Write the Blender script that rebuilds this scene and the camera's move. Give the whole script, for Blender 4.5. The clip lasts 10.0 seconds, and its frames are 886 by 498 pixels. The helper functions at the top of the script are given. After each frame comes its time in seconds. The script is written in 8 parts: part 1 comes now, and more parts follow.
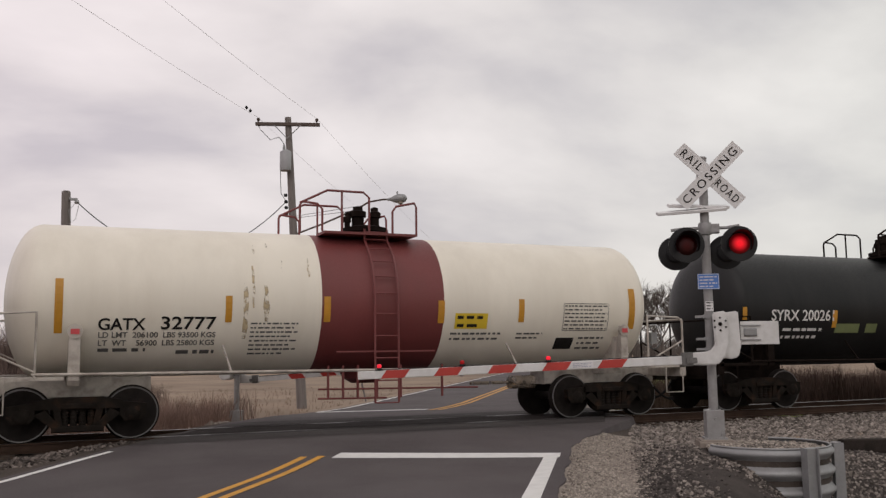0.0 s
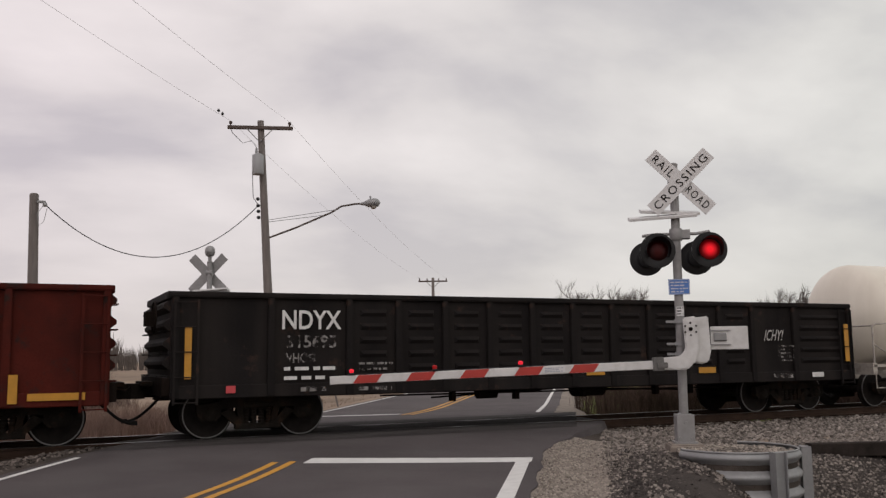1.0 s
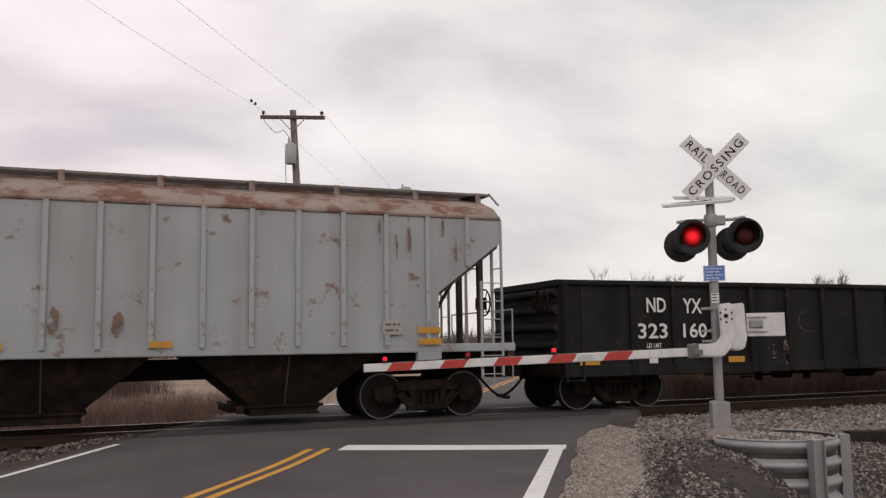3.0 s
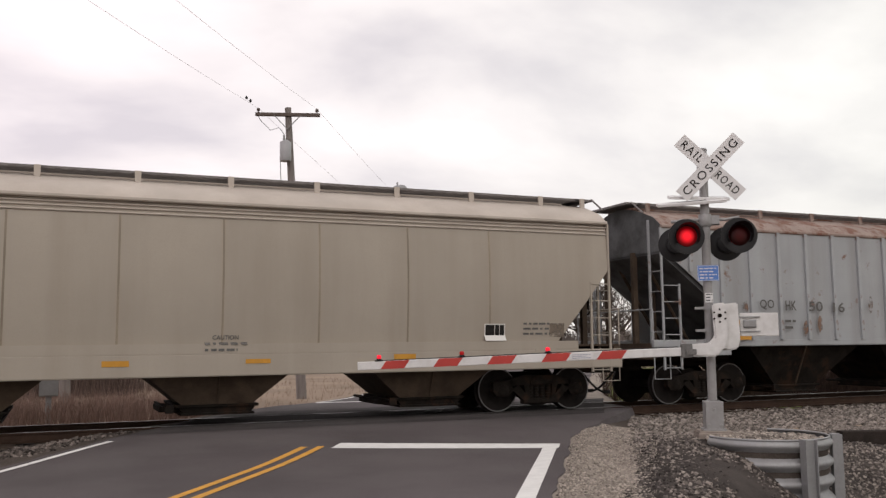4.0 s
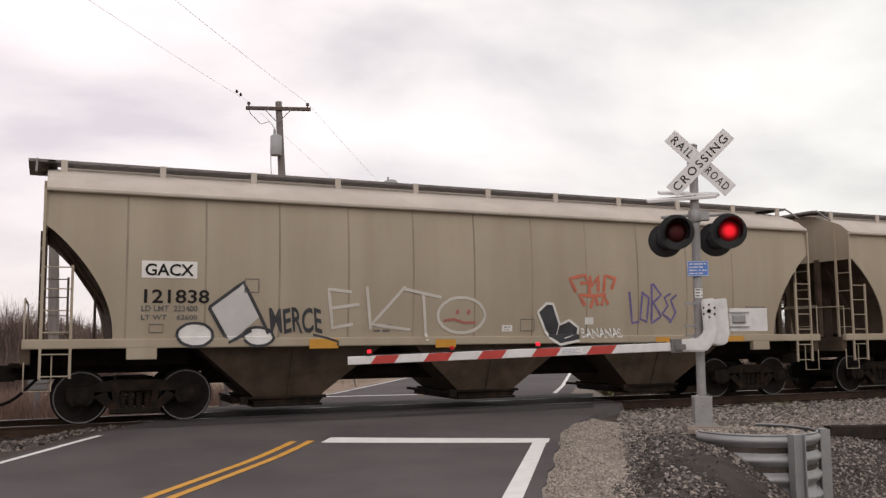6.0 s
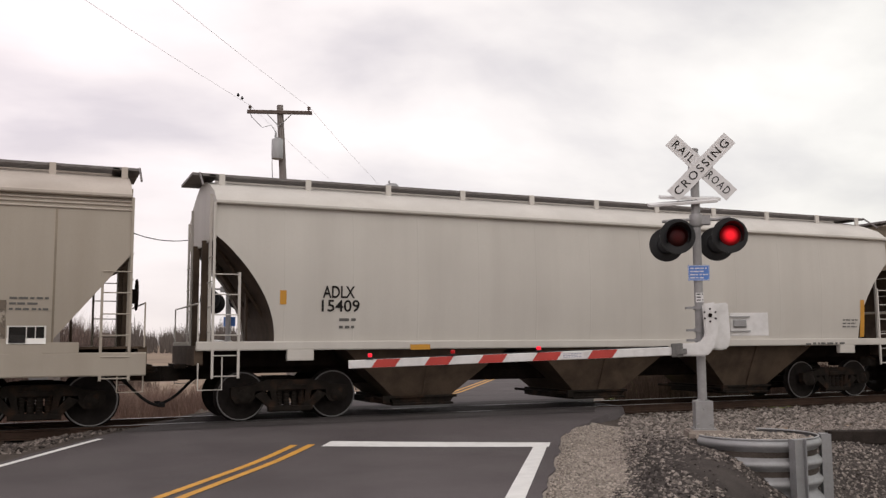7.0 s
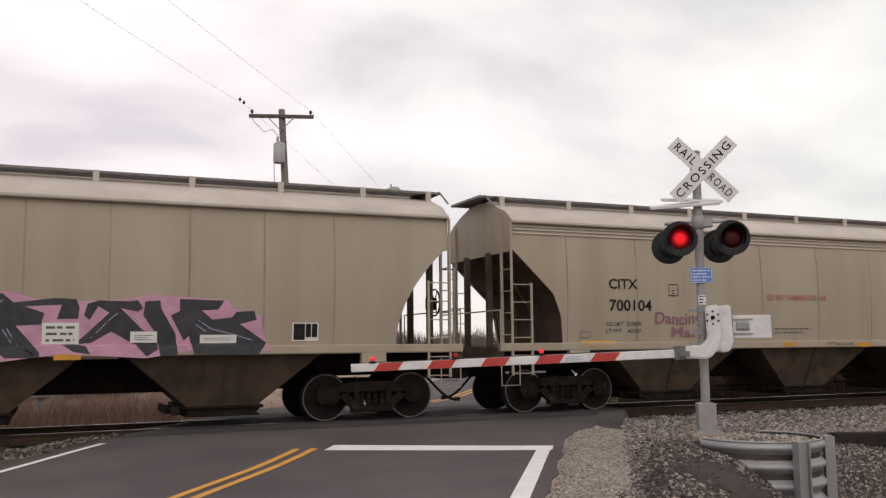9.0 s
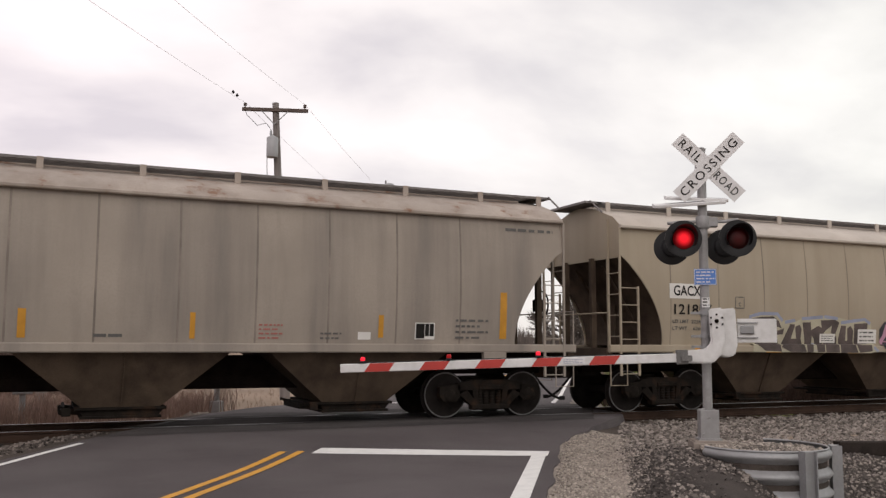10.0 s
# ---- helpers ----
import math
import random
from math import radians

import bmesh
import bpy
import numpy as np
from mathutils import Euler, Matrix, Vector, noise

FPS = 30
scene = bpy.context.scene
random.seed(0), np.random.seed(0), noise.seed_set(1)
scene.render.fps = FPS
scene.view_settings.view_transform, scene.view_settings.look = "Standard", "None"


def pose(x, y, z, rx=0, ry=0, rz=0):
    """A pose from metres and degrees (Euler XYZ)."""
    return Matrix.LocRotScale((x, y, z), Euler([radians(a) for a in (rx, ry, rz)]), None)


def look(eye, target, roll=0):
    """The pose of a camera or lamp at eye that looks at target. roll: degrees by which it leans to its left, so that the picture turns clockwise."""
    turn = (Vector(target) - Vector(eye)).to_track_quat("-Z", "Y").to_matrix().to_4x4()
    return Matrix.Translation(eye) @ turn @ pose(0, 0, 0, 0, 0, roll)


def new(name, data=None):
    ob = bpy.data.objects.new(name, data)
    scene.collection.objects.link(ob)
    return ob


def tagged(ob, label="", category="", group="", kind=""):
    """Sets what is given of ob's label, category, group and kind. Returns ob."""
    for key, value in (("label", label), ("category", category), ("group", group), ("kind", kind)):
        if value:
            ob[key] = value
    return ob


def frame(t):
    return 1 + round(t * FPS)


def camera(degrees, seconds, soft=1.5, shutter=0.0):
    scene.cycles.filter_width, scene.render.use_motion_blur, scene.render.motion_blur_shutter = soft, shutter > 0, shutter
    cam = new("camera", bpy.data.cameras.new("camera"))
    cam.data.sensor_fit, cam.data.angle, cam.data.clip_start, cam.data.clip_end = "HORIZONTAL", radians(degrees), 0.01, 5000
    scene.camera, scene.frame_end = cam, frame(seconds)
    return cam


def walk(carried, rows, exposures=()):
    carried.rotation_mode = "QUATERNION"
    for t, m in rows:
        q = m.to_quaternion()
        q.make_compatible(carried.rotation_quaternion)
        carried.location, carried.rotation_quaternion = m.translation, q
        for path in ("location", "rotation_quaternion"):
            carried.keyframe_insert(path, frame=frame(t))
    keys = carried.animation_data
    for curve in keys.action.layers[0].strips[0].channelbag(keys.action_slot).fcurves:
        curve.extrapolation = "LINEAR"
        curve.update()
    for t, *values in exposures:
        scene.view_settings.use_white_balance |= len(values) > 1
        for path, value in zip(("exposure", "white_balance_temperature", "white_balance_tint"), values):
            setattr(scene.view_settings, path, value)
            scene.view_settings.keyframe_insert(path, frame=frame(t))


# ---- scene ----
cam = camera(52.75, 10.0, soft=1.35)
EYE = (0.0, 0.0, 1.424)
TURNS = [(0.0, -23.23, 6.68, 0.73), (0.5, -24.49, 6.80, 0.71), (1.0, -24.98, 6.96, 0.72), (1.5, -23.75, 7.19, 0.45),
         (2.0, -22.67, 7.06, 0.73), (2.5, -22.64, 6.52, 0.91), (4.0, -23.25, 6.10, 0.59), (4.5, -23.25, 5.97, 0.67),
         (5.0, -23.47, 5.85, 0.77), (5.5, -23.78, 5.83, 0.80), (6.0, -23.87, 5.76, 0.48), (7.5, -23.78, 6.14, 0.24),
         (8.0, -23.79, 6.22, -0.03), (8.5, -23.60, 6.21, 0.42), (9.0, -23.66, 6.22, 0.57), (9.5, -23.90, 6.12, 0.43),
         (9.9, -23.95, 6.18, 0.30)]
ROWS = [(t, pose(*EYE, 90 + p, r, y)) for t, y, p, r in TURNS]
ROWS.append((10.0, pose(0.20, 0.46, 1.45, 90 + 6.15, -0.19, -24.1)))
walk(cam, ROWS, exposures=[(0.0, -0.12, 6750, 14), (0.5, -0.2, 6750, 14), (1.5, -0.15, 6750, 14), (2.7, -0.05, 6750, 14), (3.8, 0.25, 6750, 14), (10.0, 0.25, 6750, 14)])

# ---- world and sun ----
world = bpy.data.worlds.new("overcast")
scene.world = world
world.use_nodes = True
WN, WL = world.node_tree.nodes, world.node_tree.links
WN.clear()


def wnode(kind, **values):
    n = WN.new(kind)
    for k, v in values.items():
        n.inputs[k].default_value = v
    return n


def build_sky():
    tc = WN.new("ShaderNodeTexCoord")
    sep = WN.new("ShaderNodeSeparateXYZ")
    WL.new(tc.outputs["Generated"], sep.inputs[0])
    up = WN.new("ShaderNodeMath")
    up.operation = "MAXIMUM"
    up.inputs[1].default_value = 0.0
    WL.new(sep.outputs["Z"], up.inputs[0])
    add = WN.new("ShaderNodeMath")
    add.inputs[1].default_value = 0.34
    WL.new(up.outputs[0], add.inputs[0])
    div = []
    for axis, k in (("X", 1.0), ("Y", 1.0)):
        d = WN.new("ShaderNodeMath")
        d.operation = "DIVIDE"
        WL.new(sep.outputs[axis], d.inputs[0])
        WL.new(add.outputs[0], d.inputs[1])
        div.append(d)
    com = WN.new("ShaderNodeCombineXYZ")
    WL.new(div[0].outputs[0], com.inputs["X"])
    WL.new(div[1].outputs[0], com.inputs["Y"])
    mp = WN.new("ShaderNodeMapping")
    mp.inputs["Rotation"].default_value = (0, 0, radians(28))
    mp.inputs["Scale"].default_value = (0.85, 1.15, 1.0)
    mp.inputs["Location"].default_value = (0.35, 0.9, 0.0)
    WL.new(com.outputs[0], mp.inputs[0])
    n1 = wnode("ShaderNodeTexNoise", Scale=1.7, Detail=6.0, Roughness=0.50, Distortion=0.15)
    WL.new(mp.outputs[0], n1.inputs["Vector"])
    ramp = WN.new("ShaderNodeValToRGB")
    e = ramp.color_ramp.elements
    e[0].position, e[0].color = 0.36, (0.485, 0.48, 0.50, 1)
    e[1].position, e[1].color = 0.64, (0.745, 0.735, 0.727, 1)
    mid = e.new(0.49)
    mid.color = (0.625, 0.617, 0.615, 1)
    WL.new(n1.outputs["Fac"], ramp.inputs[0])
    # paler, slightly warm air near the horizon
    hz = WN.new("ShaderNodeMapRange")
    hz.inputs["From Min"].default_value = 0.0
    hz.inputs["From Max"].default_value = 0.22
    hz.inputs["To Min"].default_value = 0.75
    hz.inputs["To Max"].default_value = 0.0
    WL.new(up.outputs[0], hz.inputs["Value"])
    mixh = WN.new("ShaderNodeMix")
    mixh.data_type = "RGBA"
    WL.new(hz.outputs[0], mixh.inputs["Factor"])
    WL.new(ramp.outputs[0], mixh.inputs["A"])
    mixh.inputs["B"].default_value = (0.545, 0.535, 0.52, 1)
    sky = WN.new("ShaderNodeTexSky")
    sky.sky_type = "NISHITA"
    sky.sun_disc = False
    sky.sun_elevation, sky.sun_rotation = radians(42), radians(200)
    b1 = wnode("ShaderNodeBackground", Strength=1.4)
    b2 = wnode("ShaderNodeBackground", Strength=0.05)
    # lens colour shading put into the sky's hue: rosier to the left, greener to the right
    across = WN.new("ShaderNodeVectorMath")
    across.operation = "DOT_PRODUCT"
    across.inputs[1].default_value = (0.917, -0.40, 0.0)
    WL.new(tc.outputs["Generated"], across.inputs[0])
    span = wnode("ShaderNodeMapRange", **{"From Min": -0.5, "From Max": 0.5})
    WL.new(across.outputs["Value"], span.inputs["Value"])
    hue = WN.new("ShaderNodeMix")
    hue.data_type = "RGBA"
    hue.inputs["A"].default_value = (1.035, 0.985, 1.02, 1)
    hue.inputs["B"].default_value = (0.965, 1.005, 0.975, 1)
    WL.new(span.outputs[0], hue.inputs["Factor"])
    tint = WN.new("ShaderNodeMix")
    tint.data_type, tint.blend_type = "RGBA", "MULTIPLY"
    tint.inputs["Factor"].default_value = 1.0
    WL.new(mixh.outputs["Result"], tint.inputs["A"])
    WL.new(hue.outputs["Result"], tint.inputs["B"])
    WL.new(tint.outputs["Result"], b1.inputs["Color"])
    WL.new(sky.outputs[0], b2.inputs["Color"])
    mixs = wnode("ShaderNodeMixShader", Fac=0.12)
    WL.new(b1.outputs[0], mixs.inputs[1])
    WL.new(b2.outputs[0], mixs.inputs[2])
    out = WN.new("ShaderNodeOutputWorld")
    WL.new(mixs.outputs[0], out.inputs["Surface"])


build_sky()
sun = new("sun", bpy.data.lights.new("sun", "SUN"))
sun.data.energy, sun.data.angle, sun.data.color = 0.5, radians(40), (1.0, 0.965, 0.92)
sun.matrix_world = look((-12, -30, 30), (0, 0, 0))


# ---- materials ----
def mat(name, color, rough=0.6, metal=0.0, var=0.18, scale=2.0, fine=40.0, bump=0.15, dirt=None, dirt_amount=0.0,
        streak=False, island=0.0, spec=0.5, rust=None, rust_amount=0.0, stretch=None, fade=0.0):
    """A painted or raw surface: broad stains and fine grain, with optional run-down streaks and rust patches."""
    m = bpy.data.materials.new(name)
    m.use_nodes = True
    nt = m.node_tree
    N, L = nt.nodes, nt.links
    bsdf = N["Principled BSDF"]
    tc = N.new("ShaderNodeTexCoord")
    src = tc.outputs["Object"]
    if stretch:
        mp = N.new("ShaderNodeMapping")
        mp.inputs["Scale"].default_value = stretch
        L.new(src, mp.inputs[0])
        src = mp.outputs[0]

    def noise_tex(s, detail=4.0, vec=src, rough_=0.55):
        n = N.new("ShaderNodeTexNoise")
        n.inputs["Scale"].default_value, n.inputs["Detail"].default_value = s, detail
        n.inputs["Roughness"].default_value = rough_
        L.new(vec, n.inputs["Vector"])
        return n.outputs["Fac"]

    def ranged(value, a, b, c, d):
        r = N.new("ShaderNodeMapRange")
        for k, v in (("From Min", a), ("From Max", b), ("To Min", c), ("To Max", d)):
            r.inputs[k].default_value = v
        L.new(value, r.inputs["Value"])
        return r.outputs[0]

    def mixed(fac, a, b):
        x = N.new("ShaderNodeMix")
        x.data_type = "RGBA"
        L.new(fac, x.inputs["Factor"])
        for sock, v in (("A", a), ("B", b)):
            if isinstance(v, tuple):
                x.inputs[sock].default_value = (*v, 1)
            else:
                L.new(v, x.inputs[sock])
        return x.outputs["Result"]

    lo = tuple(c * (1 - var) for c in color)
    hi = tuple(min(1.0, c * (1 + var)) for c in color)
    big = noise_tex(scale, 5.0)
    small = noise_tex(fine, 3.0)
    col = mixed(ranged(big, 0.3, 0.7, 0, 1), lo, hi)
    grain = tuple(c * (1 - 0.6 * var) for c in color)
    col = mixed(ranged(small, 0.45, 0.75, 0, 0.55), col, grain)
    if dirt and dirt_amount:
        vec = src
        if streak:
            mp = N.new("ShaderNodeMapping")
            mp.inputs["Scale"].default_value = (1.0, 1.0, 0.07)
            L.new(src, mp.inputs[0])
            vec = mp.outputs[0]
        d = noise_tex(1.5 if streak else scale * 1.7, 5.0, vec, 0.58)
        col = mixed(ranged(d, 0.42, 0.78, 0, dirt_amount), col, dirt)
    if rust and rust_amount:
        d = noise_tex(1.9, 8.0, src, 0.68)
        col = mixed(ranged(d, 0.62 - 0.2 * rust_amount, 0.70 - 0.15 * rust_amount, 0, 0.9), col, rust)
    if island:
        geo = N.new("ShaderNodeNewGeometry")
        info = N.new("ShaderNodeObjectInfo")
        rnd = N.new("ShaderNodeMath")
        rnd.operation = "ADD"
        L.new(geo.outputs["Random Per Island"], rnd.inputs[0])
        L.new(info.outputs["Random"], rnd.inputs[1])
        wrap = N.new("ShaderNodeMath")
        wrap.operation = "FRACT"
        L.new(rnd.outputs[0], wrap.inputs[0])
        hsv = N.new("ShaderNodeHueSaturation")
        L.new(ranged(wrap.outputs[0], 0, 1, 1 - island, 1 + island), hsv.inputs["Value"])
        L.new(col, hsv.inputs["Color"])
        col = hsv.outputs[0]
    L.new(col, bsdf.inputs["Base Color"])
    if fade:
        # worn, broken-up paint through which the surface below shows
        worn = noise_tex(5.0, 6.0, tc.outputs["Object"], 0.65)
        L.new(ranged(worn, 0.36 + 0.1 * fade, 0.52 + 0.1 * fade, 0, 0.9), bsdf.inputs["Alpha"])
    L.new(ranged(small, 0.3, 0.7, max(0.05, rough - 0.1), min(1, rough + 0.1)), bsdf.inputs["Roughness"])
    bsdf.inputs["Metallic"].default_value = metal
    bsdf.inputs["Specular IOR Level"].default_value = spec
    if bump:
        b = N.new("ShaderNodeBump")
        b.inputs["Strength"].default_value, b.inputs["Distance"].default_value = bump, 0.02
        L.new(small, b.inputs["Height"])
        L.new(b.outputs[0], bsdf.inputs["Normal"])
    return m


def glow(name, color, strength, base=(0.3, 0.01, 0.01), spot=0.0):
    """A lit lens; spot is the radius over which a lamp lens fades from its bright middle."""
    m = bpy.data.materials.new(name)
    m.use_nodes = True
    b = m.node_tree.nodes["Principled BSDF"]
    b.inputs["Base Color"].default_value = (*base, 1)
    b.inputs["Roughness"].default_value = 0.35
    b.inputs["Specular IOR Level"].default_value = 0.2
    b.inputs["Emission Color"].default_value = (*color, 1)
    b.inputs["Emission Strength"].default_value = strength
    if spot:
        N, L = m.node_tree.nodes, m.node_tree.links
        tc = N.new("ShaderNodeTexCoord")
        flat = N.new("ShaderNodeVectorMath")
        flat.operation = "MULTIPLY"
        flat.inputs[1].default_value = (1, 0, 1)
        L.new(tc.outputs["Object"], flat.inputs[0])
        ln = N.new("ShaderNodeVectorMath")
        ln.operation = "LENGTH"
        L.new(flat.outputs[0], ln.inputs[0])
        fall = N.new("ShaderNodeMapRange")
        fall.interpolation_type = "SMOOTHSTEP"
        for k, v in (("From Min", spot * 0.12), ("From Max", spot), ("To Min", strength), ("To Max", strength * 0.05)):
            fall.inputs[k].default_value = v
        L.new(ln.outputs["Value"], fall.inputs["Value"])
        L.new(fall.outputs[0], b.inputs["Emission Strength"])
    return m


M = {}
M["asphalt"] = mat("asphalt", (0.084, 0.071, 0.073), 0.85, var=0.24, scale=0.35, fine=90, bump=0.35, dirt=(0.125, 0.113, 0.112), dirt_amount=0.55, spec=0.25)
M["asphalt_patch"] = mat("asphalt_patch", (0.072, 0.063, 0.062), 0.9, var=0.35, scale=0.9, fine=70, bump=0.6, dirt=(0.026, 0.023, 0.023), dirt_amount=0.9, spec=0.2, stretch=(0.35, 1.6, 1.0))
# the train's contact shadow and oily grime are put into this dark colour
M["panel_shadow"] = mat("crossing_panel", (0.034, 0.028, 0.027), 0.9, var=0.35, scale=0.9, fine=60, bump=0.6, dirt=(0.065, 0.056, 0.054), dirt_amount=0.5, spec=0.1, stretch=(0.35, 1.6, 1.0))
M["line_white"] = mat("line_white", (0.72, 0.71, 0.69), 0.7, var=0.06, scale=3, fine=60, bump=0.2, dirt=(0.35, 0.34, 0.33), dirt_amount=0.3)
M["line_yellow"] = mat("line_yellow", (0.62, 0.30, 0.035), 0.7, var=0.08, scale=3, fine=60, bump=0.2, dirt=(0.25, 0.15, 0.06), dirt_amount=0.35)
M["ground"] = mat("ground_soil", (0.25, 0.188, 0.142), 0.95, var=0.3, scale=0.12, fine=9, bump=0.5, dirt=(0.345, 0.27, 0.205), dirt_amount=0.7, spec=0.1)
M["grass"] = mat("grass", (0.15, 0.185, 0.05), 0.95, var=0.3, scale=0.6, fine=25, bump=0.6, dirt=(0.25, 0.22, 0.10), dirt_amount=0.5, spec=0.1)
M["dry_grass"] = mat("dry_grass", (0.235, 0.165, 0.122), 0.95, var=0.25, island=0.4, bump=0, spec=0.1)
M["ballast_bed"] = mat("ballast_bed", (0.075, 0.062, 0.054), 0.95, var=0.35, scale=1.5, fine=35, bump=0.9, spec=0.1)
M["dirt_dark"] = mat("dirt_dark", (0.058, 0.049, 0.045), 0.95, var=0.35, scale=1.5, fine=40, bump=0.8, spec=0.1)
M["gravel_pale"] = mat("gravel_pale", (0.29, 0.25, 0.215), 0.95, var=0.25, scale=2.0, fine=45, bump=0.9, dirt=(0.16, 0.14, 0.125), dirt_amount=0.5, spec=0.1)
M["stone"] = mat("ballast_stone", (0.212, 0.184, 0.164), 0.9, var=0.25, scale=8, fine=60, bump=0.3, island=0.6, spec=0.1)
M["stone_dark"] = mat("dark_stone", (0.095, 0.082, 0.076), 0.9, var=0.3, scale=8, fine=60, bump=0.3, island=0.7, spec=0.1)
M["stone_pale"] = mat("pale_stone", (0.31, 0.27, 0.235), 0.9, var=0.2, scale=8, fine=60, bump=0.3, island=0.5, spec=0.1)
M["rail"] = mat("rail_steel", (0.046, 0.027, 0.019), 0.75, metal=0.0, var=0.3, scale=3, fine=50, spec=0.15)
M["rail_top"] = mat("rail_top", (0.32, 0.31, 0.31), 0.35, metal=0.9, var=0.1)
M["tie"] = mat("tie_wood", (0.060, 0.045, 0.036), 0.95, var=0.35, scale=5, fine=60, bump=0.6, island=0.3, spec=0.1)
M["concrete"] = mat("concrete", (0.24, 0.20, 0.17), 0.9, var=0.2, scale=4, fine=50, bump=0.4)
M["galv"] = mat("galvanized", (0.281, 0.281, 0.285), 0.5, metal=0.35, var=0.12, scale=5, fine=30, dirt=(0.255, 0.246, 0.238), dirt_amount=0.5)
M["alum"] = mat("silver_paint", (0.291, 0.285, 0.285), 0.5, metal=0.2, var=0.12, scale=6, fine=50, dirt=(0.174, 0.161, 0.155), dirt_amount=0.4)
M["white"] = mat("white_paint", (0.648, 0.639, 0.630), 0.5, var=0.06, scale=4, fine=50, dirt=(0.378, 0.360, 0.342), dirt_amount=0.45)
M["sign_white"] = mat("sign_white", (0.66, 0.65, 0.65), 0.45, var=0.05, scale=4, fine=50, dirt=(0.5, 0.49, 0.48), dirt_amount=0.3, bump=0.03)
M["red_stripe"] = mat("red_stripe", (0.42, 0.036, 0.026), 0.45, var=0.1, scale=5, bump=0.05)
M["black"] = mat("black_paint", (0.012, 0.012, 0.013), 0.5, var=0.3, scale=5, bump=0.08, spec=0.3)
M["letter_black"] = mat("letter_black", (0.020, 0.018, 0.017), 0.7, var=0.25, scale=6, bump=0, spec=0.1)
M["letter_white"] = mat("letter_white", (0.70, 0.69, 0.68), 0.6, var=0.12, scale=5, bump=0, dirt=(0.35, 0.33, 0.32), dirt_amount=0.5)
M["letter_grey"] = mat("letter_grey", (0.10, 0.095, 0.09), 0.7, var=0.2, scale=6, bump=0)
M["blue_sign"] = mat("blue_sign", (0.075, 0.19, 0.52), 0.45, var=0.08, bump=0.02)
M["lens_on"] = glow("lens_lit", (1.0, 0.010, 0.022), 1.0, (0.06, 0.003, 0.003), spot=0.135)
M["lens_dim"] = glow("lens_dim", (1.0, 0.004, 0.010), 0.022, (0.012, 0.001, 0.001), spot=0.135)
M["lamp_dim"] = glow("arm_lamp_dim", (1.0, 0.01, 0.015), 0.15, (0.2, 0.005, 0.005))
M["lamp_small"] = glow("arm_lamp_lit", (1.0, 0.02, 0.05), 0.8)
M["reflector"] = mat("yellow_reflector", (0.50, 0.235, 0.022), 0.4, var=0.12, scale=6, bump=0.02)
M["reflector_red"] = mat("red_reflector", (0.55, 0.06, 0.07), 0.4, var=0.12, scale=6, bump=0.02)
M["pole"] = mat("weathered_pole", (0.20, 0.175, 0.165), 0.9, var=0.25, scale=2, fine=30, bump=0.5, stretch=(6, 6, 0.4))
M["arm_wood"] = mat("crossarm_wood", (0.10, 0.075, 0.065), 0.9, var=0.25, scale=3, fine=30, bump=0.4)
M["cable"] = mat("cable", (0.10, 0.10, 0.11), 0.7, var=0.1, bump=0)
M["transformer"] = mat("transformer_grey", (0.33, 0.33, 0.34), 0.5, var=0.1)
M["bark"] = mat("bark", (0.115, 0.095, 0.085), 0.95, var=0.3, scale=4, fine=30, bump=0.4, island=0.25)
M["brush_pale"] = mat("pale_brush", (0.225, 0.152, 0.126), 0.95, var=0.3, scale=2, bump=0, island=0.4, spec=0.1)
M["wire"] = mat("line_wire", (0.42, 0.42, 0.43), 0.6, var=0.1, bump=0)
M["brush"] = mat("dry_brush", (0.088, 0.060, 0.049), 0.95, var=0.3, scale=2, bump=0, island=0.4, spec=0.1)
M["thicket"] = mat("bare_thicket", (0.150, 0.108, 0.094), 0.95, var=0.3, scale=2, bump=0, island=0.5, spec=0.1)
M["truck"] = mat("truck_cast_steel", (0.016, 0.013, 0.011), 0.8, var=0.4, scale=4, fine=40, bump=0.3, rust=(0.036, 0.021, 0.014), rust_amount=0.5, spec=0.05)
M["wheel"] = mat("wheel_steel", (0.017, 0.014, 0.013), 0.65, metal=0.0, var=0.35, scale=5, fine=40, rust=(0.03, 0.02, 0.016), rust_amount=0.3, spec=0.05)
M["tread"] = mat("wheel_tread", (0.150, 0.145, 0.145), 0.35, metal=0.85, var=0.1)
M["under"] = mat("underframe_black", (0.013, 0.009, 0.0075), 0.8, var=0.4, scale=4, fine=40, bump=0.2, spec=0.05)
M["hose"] = mat("rubber_hose", (0.014, 0.013, 0.013), 0.7, var=0.2, bump=0, spec=0.15)
M["beige"] = mat("hopper_beige", (0.355, 0.299, 0.226), 0.55, var=0.06, scale=0.6, fine=30, bump=0.03, dirt=(0.240, 0.190, 0.134), dirt_amount=0.5, streak=True, spec=0.3)
M["roof_pale"] = mat("roof_pale_beige", (0.47, 0.415, 0.365), 0.6, var=0.10, scale=0.9, fine=30, bump=0.04, dirt=(0.30, 0.24, 0.20), dirt_amount=0.4, spec=0.3)
M["roof_white"] = mat("roof_white", (0.56, 0.53, 0.49), 0.6, var=0.08, scale=0.9, fine=30, bump=0.04, dirt=(0.40, 0.36, 0.32), dirt_amount=0.3, spec=0.3)
M["roof_grimy"] = mat("roof_grimy", (0.36, 0.305, 0.265), 0.7, var=0.18, scale=1.1, fine=30, bump=0.05, dirt=(0.20, 0.15, 0.12), dirt_amount=0.7, rust=(0.20, 0.10, 0.06), rust_amount=0.2, spec=0.3)
